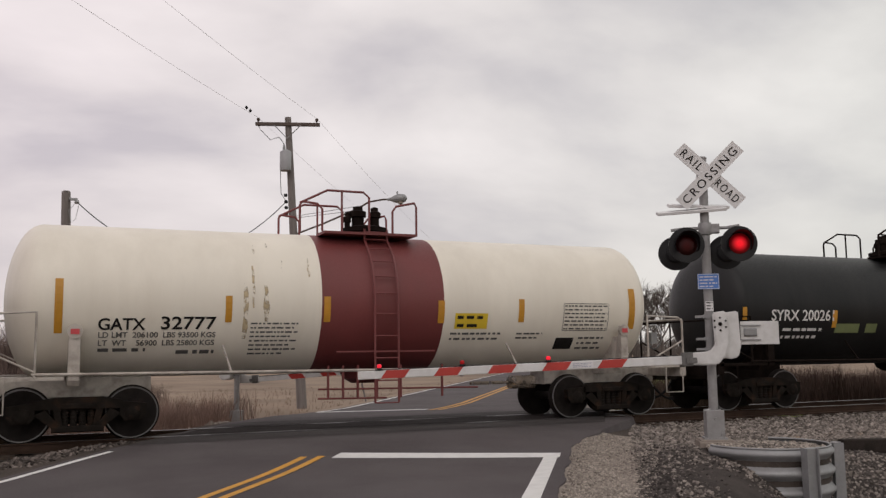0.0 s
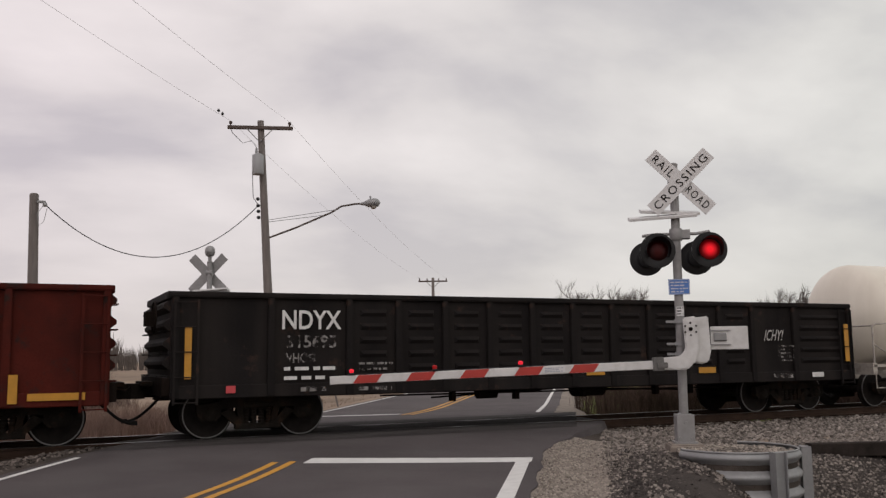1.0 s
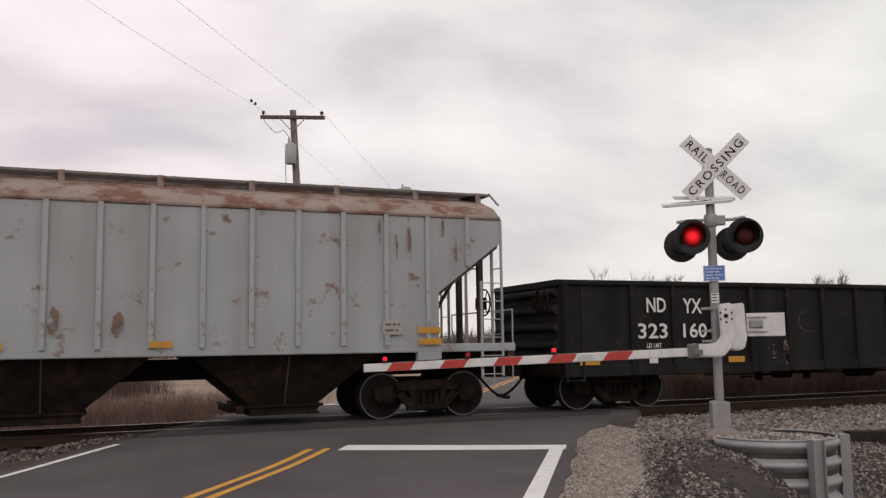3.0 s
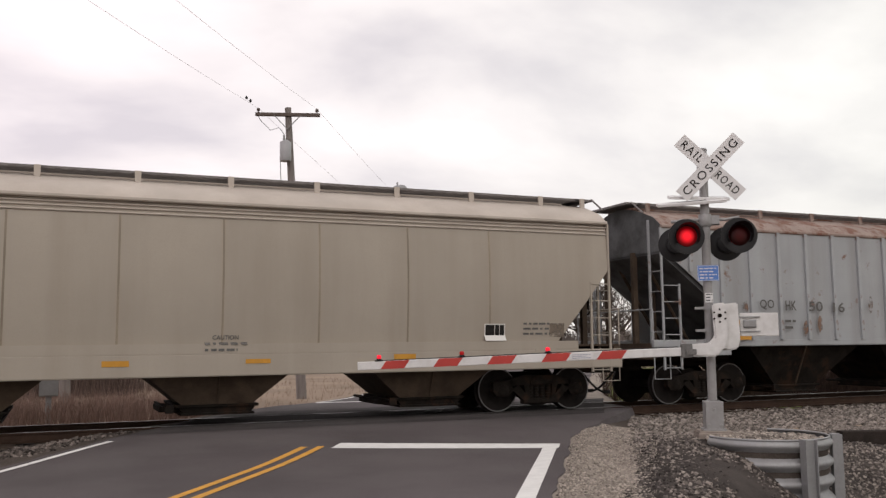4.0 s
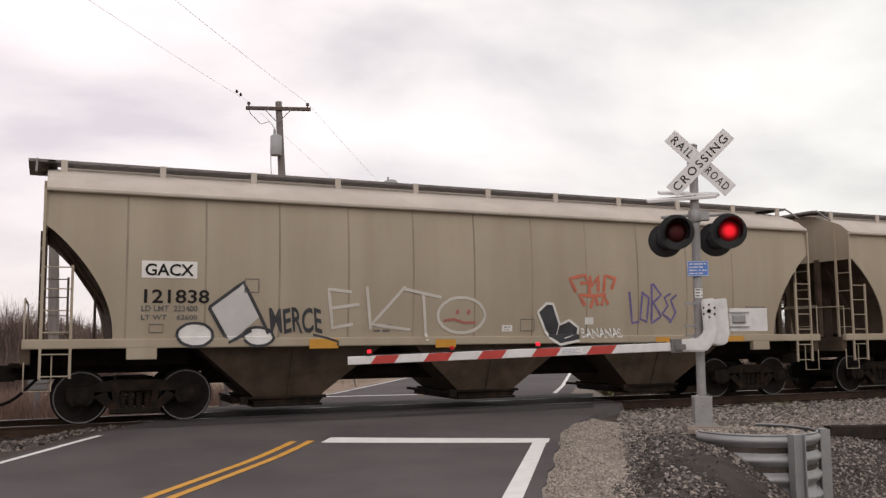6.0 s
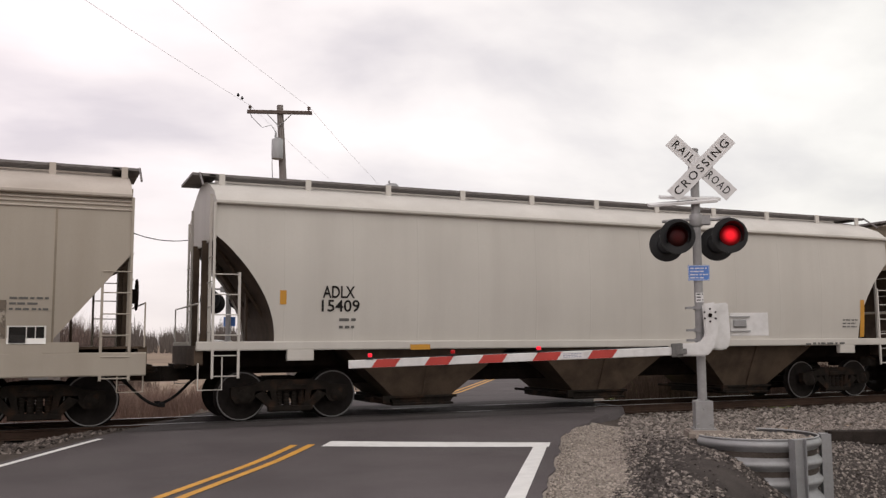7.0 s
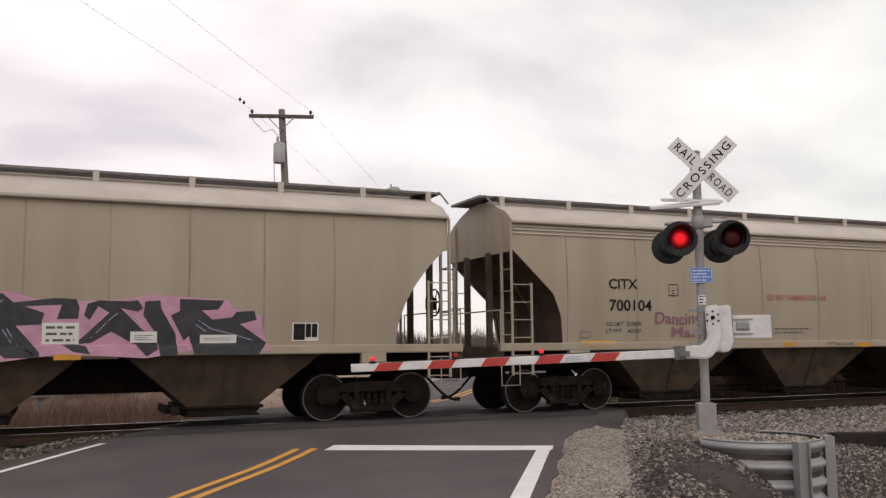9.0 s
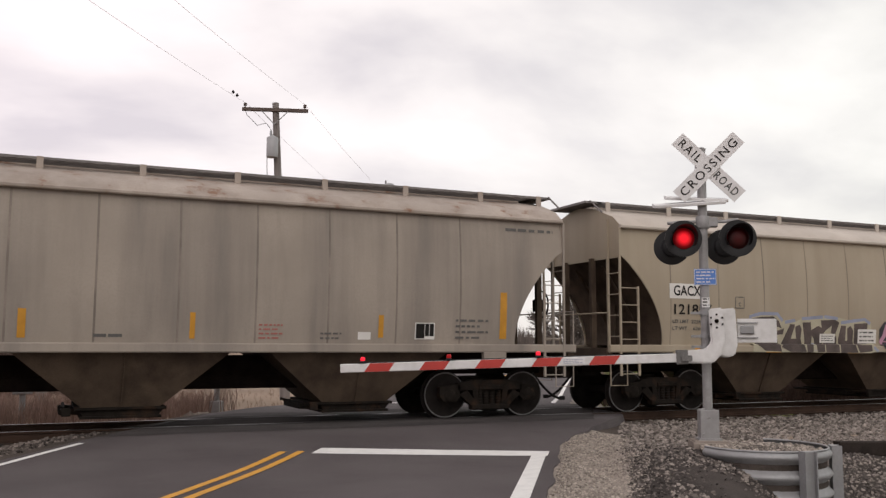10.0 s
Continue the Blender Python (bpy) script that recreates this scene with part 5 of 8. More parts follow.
def hopper(label, half, x0, mt, style, cuts=None, seam=True, roof=None, brace=None, deep_sill=False):
    """style: 'arc' rounded end openings, 'rib' ribbed eave and straight slopes, 'post' outside posts."""
    roof = roof or mt
    car = thing("hopper_car", label, "freight car", group="train")
    side = bulge if style != "post" else flat_y
    lb = half - 0.72
    cuts = cuts or {"arc": [(3.39, 0.0)], "rib": [(2.97, 0.0), (1.48, 1.22)], "post": [(3.50, 0.0), (2.48, 1.37), (1.46, 1.37)]}[style]
    zsh = cuts[0][0]

    def extent(z):
        if z >= zsh:
            return lb
        t = (zsh - z) / (zsh - 1.48)
        if style == "arc":
            return lb - 1.10 * math.sin(min(1.0, t * 1.02) * math.pi / 2) ** 0.85
        for (za, ia), (zb, ib) in zip(cuts, cuts[1:]):
            if z >= zb:
                return lb - ia - (ib - ia) * (za - z) / (za - zb)
        return lb - cuts[-1][1]

    zs = sorted(set(linspace(1.46, ZE, 26) + [z for z, _ in cuts if z > 1.46]))
    us = linspace(-1, 1, 31)
    for sy in (1, -1):
        g = Geo()
        g.grid(lambda u, z: (u * extent(z), sy * side(z), z), us, zs)
        g.grid(lambda u, z: (u * (extent(z) - 0.002), sy * (side(z) + 0.03), z), us, zs)
        for u in (-1, 1):
            g.grid(lambda k, z: (u * (extent(z) - 0.002 * k), sy * (side(z) + 0.03 * k), z), [0, 1], zs)
        put("side_sheet", g.mesh("side_sheet", mt, smooth=40), car)
    # slope sheets, end bulkheads, belly
    wy = 1.50
    deep = 2.75
    arc = [(-1.52, zsh - 0.05), (1.52, zsh - 0.05), (1.56, 4.05), (1.30, 4.25), (0.8, 4.44), (0.4, 4.55), (0, 4.60), (-0.4, 4.55), (-0.8, 4.44), (-1.30, 4.25), (-1.56, 4.05)]
    for sx in (-1, 1):
        g = Geo()
        if style == "arc" or len(cuts) > 3:
            curve = [(sx * (extent(z) - 0.04), z) for z in linspace(1.47, zsh, 14)]
            g.prism([(sx * (lb - deep), 1.42)] + curve + [(sx * (lb - 0.02), 4.02), (sx * (lb - deep - 0.3), 4.02)], -1.51, 1.51)
        else:
            g.prism([(sx * (lb - deep), 1.35), (sx * (lb - 0.02), zsh - 0.1), (sx * (lb - 0.02), 4.02), (sx * (lb - deep - 0.3), 4.02)], -wy, wy)
        # shade_beige carries the end recess's shade in its colour
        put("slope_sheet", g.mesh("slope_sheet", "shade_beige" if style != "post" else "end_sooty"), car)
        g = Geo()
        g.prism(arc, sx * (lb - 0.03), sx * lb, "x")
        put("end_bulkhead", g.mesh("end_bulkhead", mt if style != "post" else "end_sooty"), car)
        g = Geo()
        g.box(sx * (lb - 0.9), sx * (lb - 0.86), -0.10, 0.10, 1.3, 2.6)
        put("centre_web", g.mesh("centre_web", "shade_beige"), car)
    # roof, eave rail
    g = Geo()
    prof = [(-1.60, 4.0), (-1.56, 4.06), (-1.36, 4.22), (-1.05, 4.35), (-0.80, 4.44), (-0.4, 4.55), (0, 4.60), (0.4, 4.55), (0.80, 4.44), (1.05, 4.35), (1.36, 4.22), (1.56, 4.06), (1.60, 4.0)]
    g.grid(lambda x, k: (x, prof[int(k)][0], prof[int(k)][1]), linspace(-lb, lb, 20), list(range(len(prof))))
    put("roof", g.mesh("roof", roof, smooth=40), car)
    for sy in (-1, 1):
        g = Geo()
        ys = sorted((sy * 1.545, sy * 1.635))
        g.box(-lb, lb, ys[0], ys[1], 3.965, 4.045, 0.02)
        put("eave_rail", g.mesh("eave_rail", roof), car)
        if style == "rib":
            for z in (3.76, 3.84, 3.91):
                g = Geo()
                ys2 = sorted((sy * 1.52, sy * (abs(bulge(z)) + 0.03)))
                g.box(-lb, lb, ys2[0], ys2[1], z - 0.02, z + 0.012, 0.01)
                put("eave_rib", g.mesh("eave_rib", roof), car)
    # seams or posts on the sides
    if style == "post":
        n = 19
        for sy in (-1, 1):
            for k in range(n):
                x = -lb + 0.75 + k * (2 * lb - 1.5) / (n - 1)
                z0 = 1.46
                while extent(z0) < abs(x) + 0.05:
                    z0 += 0.05
                q = Geo()
                ys = sorted((sy * 1.60, sy * 1.66))
                q.prism([(-0.045, 0), (0.045, 0), (0.045, 3.98 - z0), (-0.045, 3.98 - z0)], ys[0], ys[1])
                put("side_post", q.mesh("side_post", mt), car, pose(x, 0, z0))
    elif seam:
        spots = [0.14 + (k - 5.5) * 1.333 for k in range(12)] if style == "arc" else [-0.03 + (k - 4) * 1.776 for k in range(9)]
        for x in spots:
            if extent(1.6) < abs(x) + 0.05:
                continue
            q = Geo()
            q.grid(lambda dx, z: (x + dx, side(z) - 0.002 - (0.004 if abs(dx) < 0.01 else 0), z), [-0.018, 0.0, 0.018], linspace(1.48, 3.72 if style == "rib" else 3.95, 14))
            put("weld_seam", q.mesh("weld_seam", "beige_seam" if mt.startswith("beige") else "grimy_seam" if mt == "grimy" else mt, smooth=60), car)
    # side sill
    for sy in (-1, 1):
        g = Geo()
        ys = sorted((sy * 1.50, sy * 1.605))
        g.box(-(half - 0.42), half - 0.42, ys[0], ys[1], 0.90 if deep_sill else ZS, 1.30 if deep_sill else 1.475, 0.015)
        if deep_sill:
            g.box(-(half - 1.5), half - 1.5, ys[0] + 0.004, ys[1] - 0.004, 1.29, 1.475)
        sill = put("side_sill", bevelled(g.mesh("side_sill", mt), 0.008), car)
        for sx in (-1, 1):
            g = Geo()
            xs = sorted((sx * (half - 2.55), sx * (half - 2.05)))
            g.box(xs[0], xs[1], ys[0] - 0.006, ys[1] + 0.006, ZS - 0.19, ZS + 0.01)
            put("jacking_pad", bevelled(g.mesh("jacking_pad", mt), 0.008), sill)
    # centre sill, end platform
    g = Geo()
    g.box(-(half - 0.55), half - 0.55, -0.30, 0.30, 0.86, 1.25)
    if style == "arc" or not deep_sill and style == "rib":
        g.box(-(half - 3.6), half - 3.6, -0.34, 0.34, 0.63, 0.88, 0.02)
    put("centre_sill", g.mesh("centre_sill", "under"), car)
    for sx in (-1, 1):
        xs = sorted((sx * (half - 0.55), sx * (half - 0.40)))
        g = Geo()
        g.box(xs[0], xs[1], -1.5, 1.5, 1.05, 1.40, 0.02)
        # end sill and platform: shade of the recess is put into the colour
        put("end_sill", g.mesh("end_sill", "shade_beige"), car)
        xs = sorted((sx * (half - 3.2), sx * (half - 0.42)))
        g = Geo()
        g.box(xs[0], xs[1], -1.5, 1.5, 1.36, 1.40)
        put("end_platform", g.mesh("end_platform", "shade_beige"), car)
        for ya, yb in ((-0.75, -0.60), (0.60, 0.75)):
            g = Geo()
            g.box(xs[0], xs[1], ya, yb, 1.0, 1.36)
            put("platform_beam", g.mesh("platform_beam", "under"), car)
    # hopper bays and their ribs, underside shade put into the dark colour
    for xc in (-4.2, 0.0, 4.2):
        g = Geo()
        a, b = 1.86, 0.62
        z0, z1 = 0.36, 1.40
        vs = [(xc - a, -1.42, z1), (xc + a, -1.42, z1), (xc + a, 1.42, z1), (xc - a, 1.42, z1), (xc - b, -0.95, z0), (xc + b, -0.95, z0), (xc + b, 0.95, z0), (xc - b, 0.95, z0)]
        g.add(vs, [(0, 1, 5, 4), (1, 2, 6, 5), (2, 3, 7, 6), (3, 0, 4, 7), (4, 5, 6, 7), (3, 2, 1, 0)])
        # post style: underside shade put in as the truck's near-black colour
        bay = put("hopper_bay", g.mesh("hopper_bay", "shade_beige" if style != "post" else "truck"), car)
        g = Geo()
        g.box(xc - 0.74, xc + 0.74, -1.03, 1.03, 0.33, 0.38, 0.01)
        g.prism([(xc - 0.70, 0.34), (xc - 0.60, 0.22), (xc + 0.60, 0.22), (xc + 0.70, 0.34)], -0.98, 0.98)
        g.box(xc - 0.66, xc + 0.66, -1.03, 1.03, 0.19, 0.235, 0.008)
        put("outlet_gate", g.mesh("outlet_gate", "truck"), bay)
        g = Geo()
        g.box(xc - 0.98, xc - 0.64, -0.6, 0.6, 0.24, 0.34)
        put("gate_rack", g.mesh("gate_rack", "truck"), bay)
        g = Geo()
        g.tube([(xc - 0.88, -1.22, 0.33), (xc - 0.88, 1.22, 0.33)], 0.03, 8)
        g.box(xc - 0.95, xc - 0.81, -1.27, -1.19, 0.26, 0.40)
        put("gate_shaft", g.mesh("gate_shaft", "truck"), bay)
        g = Geo()
        g.prism([(xc - 0.014, 0.36), (xc + 0.014, 0.36), (xc + 0.014, 1.32), (xc - 0.014, 1.32)], -1.44, -0.98)
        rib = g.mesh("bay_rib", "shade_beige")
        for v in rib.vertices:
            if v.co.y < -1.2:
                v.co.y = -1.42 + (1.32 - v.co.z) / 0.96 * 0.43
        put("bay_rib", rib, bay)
    # running board on brackets, hatch trough
    for sy in (-1, 1):
        g = Geo()
        for k in range(6):
            yc = sy * (0.30 + k * 0.084)
            g.box(-(lb + 0.12), lb + 0.12, yc - 0.017, yc + 0.017, ZB - 0.05, ZB, 0.0)
        for k in range(int(2 * lb / 0.25)):
            x = -lb + k * 0.25
            ye = sorted((sy * 0.74, sy * 0.75))
            g.box(x, x + 0.12, ye[0], ye[1], ZB - 0.045, ZB - 0.01)
        put("running_board", g.mesh("running_board", "grating"), car)
    for k in range(11):
        x = max(-lb + 0.08, min(lb - 0.08, 0.22 + (k - 5) * 1.69))
        for sy in (-1, 1):
            g = Geo()
            ys = sorted((sy * 0.745, sy * 0.785))
            g.box(-0.055, 0.055, ys[0], ys[1], 4.37, ZB)
            put("board_bracket", shared(("bracket", roof, sy), lambda: g.mesh("board_bracket", roof)), car, pose(x, 0, 0))
    g = Geo()
    g.box(-(lb - 0.25), lb - 0.25, -0.20, 0.20, 4.50, 4.68, 0.05)
    put("hatch_cover", g.mesh("hatch_cover", roof), car)
    # ladders, corner posts and rails at both ends
    bm = brace or mt
    for sx in (-1, 1):
        xe = sx * (lb + 0.02)
        xi = sx * (lb - 0.44)
        ladder(car, xe, xi, -1.59, 0.82, 3.98, bm, 6, low=2.72)
        ladder(car, xe, xi, 1.59, 0.82, 3.98, bm, 6, low=2.72)
        for y in (-0.55, 0.55):
            g = Geo()
            g.box(xe - 0.06, xe + 0.06, y - 0.05, y + 0.05, 1.3, zsh)
            # inner posts and braces hold the recess's shade in their colour
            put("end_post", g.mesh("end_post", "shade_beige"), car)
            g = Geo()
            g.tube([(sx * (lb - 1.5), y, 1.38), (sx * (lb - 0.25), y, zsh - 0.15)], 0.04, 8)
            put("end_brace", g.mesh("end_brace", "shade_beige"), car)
        for y in (-1.15, 1.15):
            g = Geo()
            g.box(xe - 0.025, xe + 0.025, y - 0.025, y + 0.025, 1.3, 4.2)
            put("end_post", g.mesh("end_post", bm), car)
        g = Geo()
        for z in linspace(1.65, 3.0, 4):
            g.tube([(xe + sx * 0.03, -1.57, z), (xe + sx * 0.03, -1.15, z)], 0.012, 6)
            g.tube([(xe + sx * 0.03, 1.57, z), (xe + sx * 0.03, 1.15, z)], 0.012, 6)
        g.tube([(sx * (half - 0.45), -1.55, 1.38), (sx * (half - 0.45), -1.55, 2.15), (sx * (half - 0.45), 1.55, 2.15), (sx * (half - 0.45), 1.55, 1.38)], 0.016, 6)
        put("grab_rail", g.mesh("grab_rail", bm), car)
        g = Geo()
        g.box(xe - 0.30, xe + 0.18, -0.75, 0.75, ZB - 0.05, ZB)
        g.tube([(xe + sx * 0.16, -0.75, ZB), (xe + sx * 0.16, -1.2, 4.35)], 0.02, 6)
        put("roof_step", g.mesh("roof_step", "grating"), car)
        for y in (-1.55, 1.55):
            g = Geo()
            g.tube([(sx * (half - 0.46), y, 1.1), (sx * (half - 0.46), y, 0.62), (sx * (half - 0.88), y, 0.62), (sx * (half - 0.88), y, 1.2)], 0.014, 6)
            put("stirrup_step", g.mesh("stirrup_step", bm), car)
        add_truck(car, sx * (half - 2.2) + 0.06, x0)
    brake_wheel(car, half - 0.50, -0.35, 2.35, "under")
    add_ends(car, half)
    return car


def gondola(label, half, x0, mt, z0, z1, posts, corrugated):
    """posts: the places of the side posts along the car."""
    car = thing("gondola_car", label, "freight car", group="train")
    lb = half - 0.55
    for sy in (-1, 1):
        g = Geo()
        ys = sorted((sy * 1.54, sy * 1.50))
        g.box(-lb, lb, ys[0], ys[1], z0 + 0.1, z1)
        put("side_sheet", g.mesh("side_sheet", mt), car)
    g = Geo()
    for sy in (-1, 1):
        ys = sorted((sy * 1.47, sy * 1.62))
        g.box(-lb - 0.02, lb + 0.02, ys[0], ys[1], z1 - 0.11, z1, 0.02)
    for sx in (-1, 1):
        xs = sorted((sx * (lb - 0.06), sx * (lb + 0.06)))
        g.box(xs[0], xs[1], -1.5, 1.5, z1 - 0.13, z1 + 0.01, 0.02)
    put("top_chord", bevelled(g.mesh("top_chord", mt), 0.012), car)
    g = Geo()
    for sy in (-1, 1):
        ys = sorted((sy * 1.50, sy * 1.60))
        g.box(-lb, lb, ys[0], ys[1], z0, z0 + 0.24, 0.015)
    put("side_sill", g.mesh("side_sill", mt), car)
    posts = [-lb + 0.07] + posts + [lb - 0.07]
    for sy in (-1, 1):
        for x in posts:
            g = Geo()
            ys = sorted((sy * 1.54, sy * 1.625))
            g.prism([(-0.075, z0 + 0.02), (0.075, z0 + 0.02), (0.06, z1 - 0.1), (-0.06, z1 - 0.1)], ys[0], ys[1])
            put("side_post", shared(("gp", mt, z0, sy), lambda: bevelled(g.mesh("side_post", mt), 0.012)), car, pose(x, 0, 0))
        if corrugated:
            for xl, xr in zip(posts, posts[1:]):
                g = Geo()
                gap = xr - xl
                if gap > 1.3 and xr < lb - 0.1:
                    continue
                for j in range(5):
                    z = z0 + 0.50 + j * (z1 - z0 - 0.85) / 4
                    ys = sorted((sy * 1.535, sy * 1.60))
                    xa, xb = -gap / 2 + 0.22, gap / 2 - 0.22
                    g.add([(xa, sy * 1.538, z - 0.07), (xb, sy * 1.538, z - 0.07), (xb - 0.06, sy * 1.595, z), (xa + 0.06, sy * 1.595, z), (xa, sy * 1.538, z + 0.07), (xb, sy * 1.538, z + 0.07)],
                          [(0, 1, 2, 3), (3, 2, 5, 4), (0, 3, 4), (1, 5, 2)])
                put("pressed_panel", g.mesh("pressed_panel", mt), car, pose((xl + xr) / 2, 0, 0))
    for sx in (-1, 1):
        g = Geo()
        xs = sorted((sx * lb, sx * (lb - 0.04)))
        g.box(xs[0], xs[1], -1.5, 1.5, z0, z1 - 0.1)
        wall = put("end_wall", g.mesh("end_wall", mt), car)
        for j in range(5):
            g = Geo()
            z = z0 + 0.30 + j * (z1 - z0 - 0.55) / 4
            g.add([(sx * lb, -1.42, z - 0.12), (sx * lb, 1.42, z - 0.12), (sx * (lb + 0.11), 1.36, z - 0.03), (sx * (lb + 0.11), -1.36, z - 0.03),
                   (sx * (lb + 0.11), -1.36, z + 0.03), (sx * (lb + 0.11), 1.36, z + 0.03), (sx * lb, -1.42, z + 0.12), (sx * lb, 1.42, z + 0.12)],
                  [(0, 1, 2, 3), (3, 2, 5, 4), (4, 5, 7, 6), (0, 3, 4, 6), (1, 7, 5, 2)])
            put("end_rib", g.mesh("end_rib", mt), wall)
        g = Geo()
        xs = sorted((sx * (half - 0.55), sx * (half - 0.42)))
        g.box(xs[0], xs[1], -1.5, 1.5, z0 + 0.05, z0 + 0.38, 0.02)
        put("end_sill", g.mesh("end_sill", "under"), car)
        ladder(car, sx * (lb - 0.05), sx * (lb - 0.45), -1.64, z0 - 0.1, z1 - 0.15, mt, 5)
        for k, (ya) in enumerate((-1.2, 1.0)):
            g = Geo()
            for z in linspace(z0 + 0.4, z1 - 0.3, 4):
                g.tube([(sx * (lb + 0.14), ya, z), (sx * (lb + 0.14), ya + 0.4, z)], 0.014, 6)
                for yy in (ya, ya + 0.4):
                    g.tube([(sx * (lb + 0.14), yy, z), (sx * lb, yy, z)], 0.012, 6)
            put("grab_iron", g.mesh("grab_iron", mt), car)
        add_truck(car, sx * (half - 2.22), x0)
    g = Geo()
    g.box(-lb, lb, -1.5, 1.5, z0 + 0.16, z0 + 0.22)
    put("floor", g.mesh("floor", "under"), car)
    g = Geo()
    g.box(-(half - 0.5), half - 0.5, -0.33, 0.33, z0 - 0.06, z0 + 0.18)
    g.tube([(-4.2, -1.0, z0 - 0.06), (4.6, -1.0, z0 - 0.10)], 0.02, 6)
    g.tube([(-3.0, -0.8, z0 - 0.14), (0.2, -0.8, z0 - 0.02), (3.4, -0.8, z0 - 0.14)], 0.02, 6)
    for x in (-2.6, -1.1, 0.6, 2.6, 3.6):
        g.box(x - 0.05, x + 0.05, -1.05, -0.9, z0 - 0.22, z0 + 0.05)
    put("underframe", g.mesh("underframe", "under"), car)
    g = Geo()
    g.lathe([(-0.42, 0.03), (-0.40, 0.20), (0.36, 0.20), (0.38, 0.03)], (0.9, -0.75, z0 - 0.02), "x", 16)
    put("air_reservoir", g.mesh("air_reservoir", "under", smooth=40), car)
    g = Geo()
    g.lathe([(-0.25, 0.03), (-0.24, 0.15), (0.2, 0.15), (0.22, 0.03)], (-1.7, -0.8, z0 - 0.05), "x", 14)
    g.tube([(-1.5, -0.8, z0 - 0.05), (-0.4, -0.8, z0 - 0.05)], 0.03, 8)
    put("brake_cylinder", g.mesh("brake_cylinder", "under", smooth=40), car)
    brake_wheel(car, -(half - 0.30), -1.15, z1 - 0.45, "under")
    add_ends(car, half)
    return car


def tank_side(r, zc):
    return lambda z: -math.sqrt(max(0.01, r * r - (z - zc) ** 2))


def tank_car(label, half, x0, mt, band, r, zc, length, frame_mt, fittings_mt, xc=0.0):
    car = thing("tank_car", label, "freight car", group="train")
    h = length / 2
    dome = 0.62

    def shell(xa, xb, mtx, name):
        prof = []
        if xa <= -h + 1e-6:
            prof += [(xc - h + dome * (1 - math.cos(t)), r * math.sin(t)) for t in linspace(0.02, math.pi / 2, 12)]
        else:
            prof.append((xc + xa, r))
        if xb >= h - 1e-6:
            prof += [(xc + h - dome * (1 - math.cos(t)), r * math.sin(t)) for t in linspace(math.pi / 2, 0.02, 12)]
        else:
            prof.append((xc + xb, r))
        g = Geo()
        g.lathe(prof, (0, 0, zc), "x", 72)
        put(name, g.mesh(name, mtx, smooth=50), car)
    if band:
        shell(-h, band[0], mt, "tank_shell")
        shell(band[0], band[1], "tank_red", "tank_band")
        shell(band[1], h, mt, "tank_shell")
    else:
        shell(-h, h, mt, "tank_shell")
    top = zc + r
    xm = sum(band) / 2 + xc if band else 0.0
    # dome platform with railing, valves
    g = Geo()
    for sy in (-1, 1):
        ys = sorted((sy * 0.35, sy * 0.95))
        g.box(xm - 1.1, xm + 0.85, ys[0], ys[1], top - 0.06, top - 0.01)
    put("dome_platform", g.mesh("dome_platform", fittings_mt), car)
    g = Geo()
    g.lathe([(top - 0.15, 0.42), (top + 0.10, 0.42), (top + 0.11, 0.46), (top + 0.20, 0.46), (top + 0.24, 0.30)], (xm + 0.05, 0, 0), "z", 24)
    for dx, rr, hh in ((-0.12, 0.13, 0.42), (0.25, 0.10, 0.42), (-0.35, 0.06, 0.3)):
        g.lathe([(top + 0.2, rr), (top + hh, rr), (top + hh + 0.01, rr * 1.35), (top + hh + 0.12, rr * 1.35), (top + hh + 0.15, rr * 0.8), (top + hh + 0.22, rr * 0.8), (top + hh + 0.24, 0.02)], (xm + dx, -0.05, 0), "z", 14)
    put("manway_valve", g.mesh("manway_valve", "under", smooth=40), car)
    xv = xm
    xm -= 0.28 if band else 0.0
    for sy in (-1, 1):
        y = sy * 0.92
        g = Geo()
        t = top
        g.tube([(xm - 1.30, y, t - 0.05), (xm - 1.30, y, t + 0.48), (xm - 1.25, y, t + 0.55), (xm - 0.95, y, t + 0.52), (xm - 0.85, y, t + 0.42), (xm - 0.85, y, t - 0.02)], 0.024, 8)
        g.tube([(xm + 0.62, y, t - 0.02), (xm + 0.62, y, t + 0.44), (xm + 0.70, y, t + 0.55), (xm + 1.10, y, t + 0.64), (xm + 1.14, y, t + 0.55), (xm + 1.14, y, t - 0.05)], 0.024, 8)
        g.tube([(xm - 1.30, y, t + 0.52), (xm - 0.75, y, t + 0.80), (xm + 0.0, y, t + 0.80), (xm + 0.12, y, t + 0.70), (xm + 0.12, y, t - 0.02)], 0.024, 8)
        g.tube([(xm - 0.45, y, t + 0.80), (xm - 0.45, y, t - 0.02)], 0.022, 8)
        put("safety_railing", g.mesh("safety_railing", fittings_mt, smooth=40), car)
    xm = xv
    g = Geo()
    ts = linspace(radians(78), radians(-60), 26)
    for x in (xm - 0.24, xm + 0.24):
        g.tube([(x, -max(0.86, (r + 0.10) * math.cos(t)) if t > 0 else -(r + 0.10), zc + ((r + 0.10) * math.sin(t) if t > 0 else (r + 0.1) * t * 1.25)) for t in ts], 0.022, 6)
    for t in linspace(radians(70), radians(-60), 11):
        y = -max(0.86, (r + 0.10) * math.cos(t)) if t > 0 else -(r + 0.10)
        z = zc + ((r + 0.10) * math.sin(t) if t > 0 else (r + 0.1) * t * 1.25)
        g.tube([(xm - 0.24, y, z), (xm + 0.24, y, z)], 0.014, 6)
    g.box(xm - 1.0, xm + 1.0, -(r + 0.09), -(r + 0.03), zc - 1.0, zc - 0.97)
    put("side_ladder", g.mesh("side_ladder", fittings_mt), car)
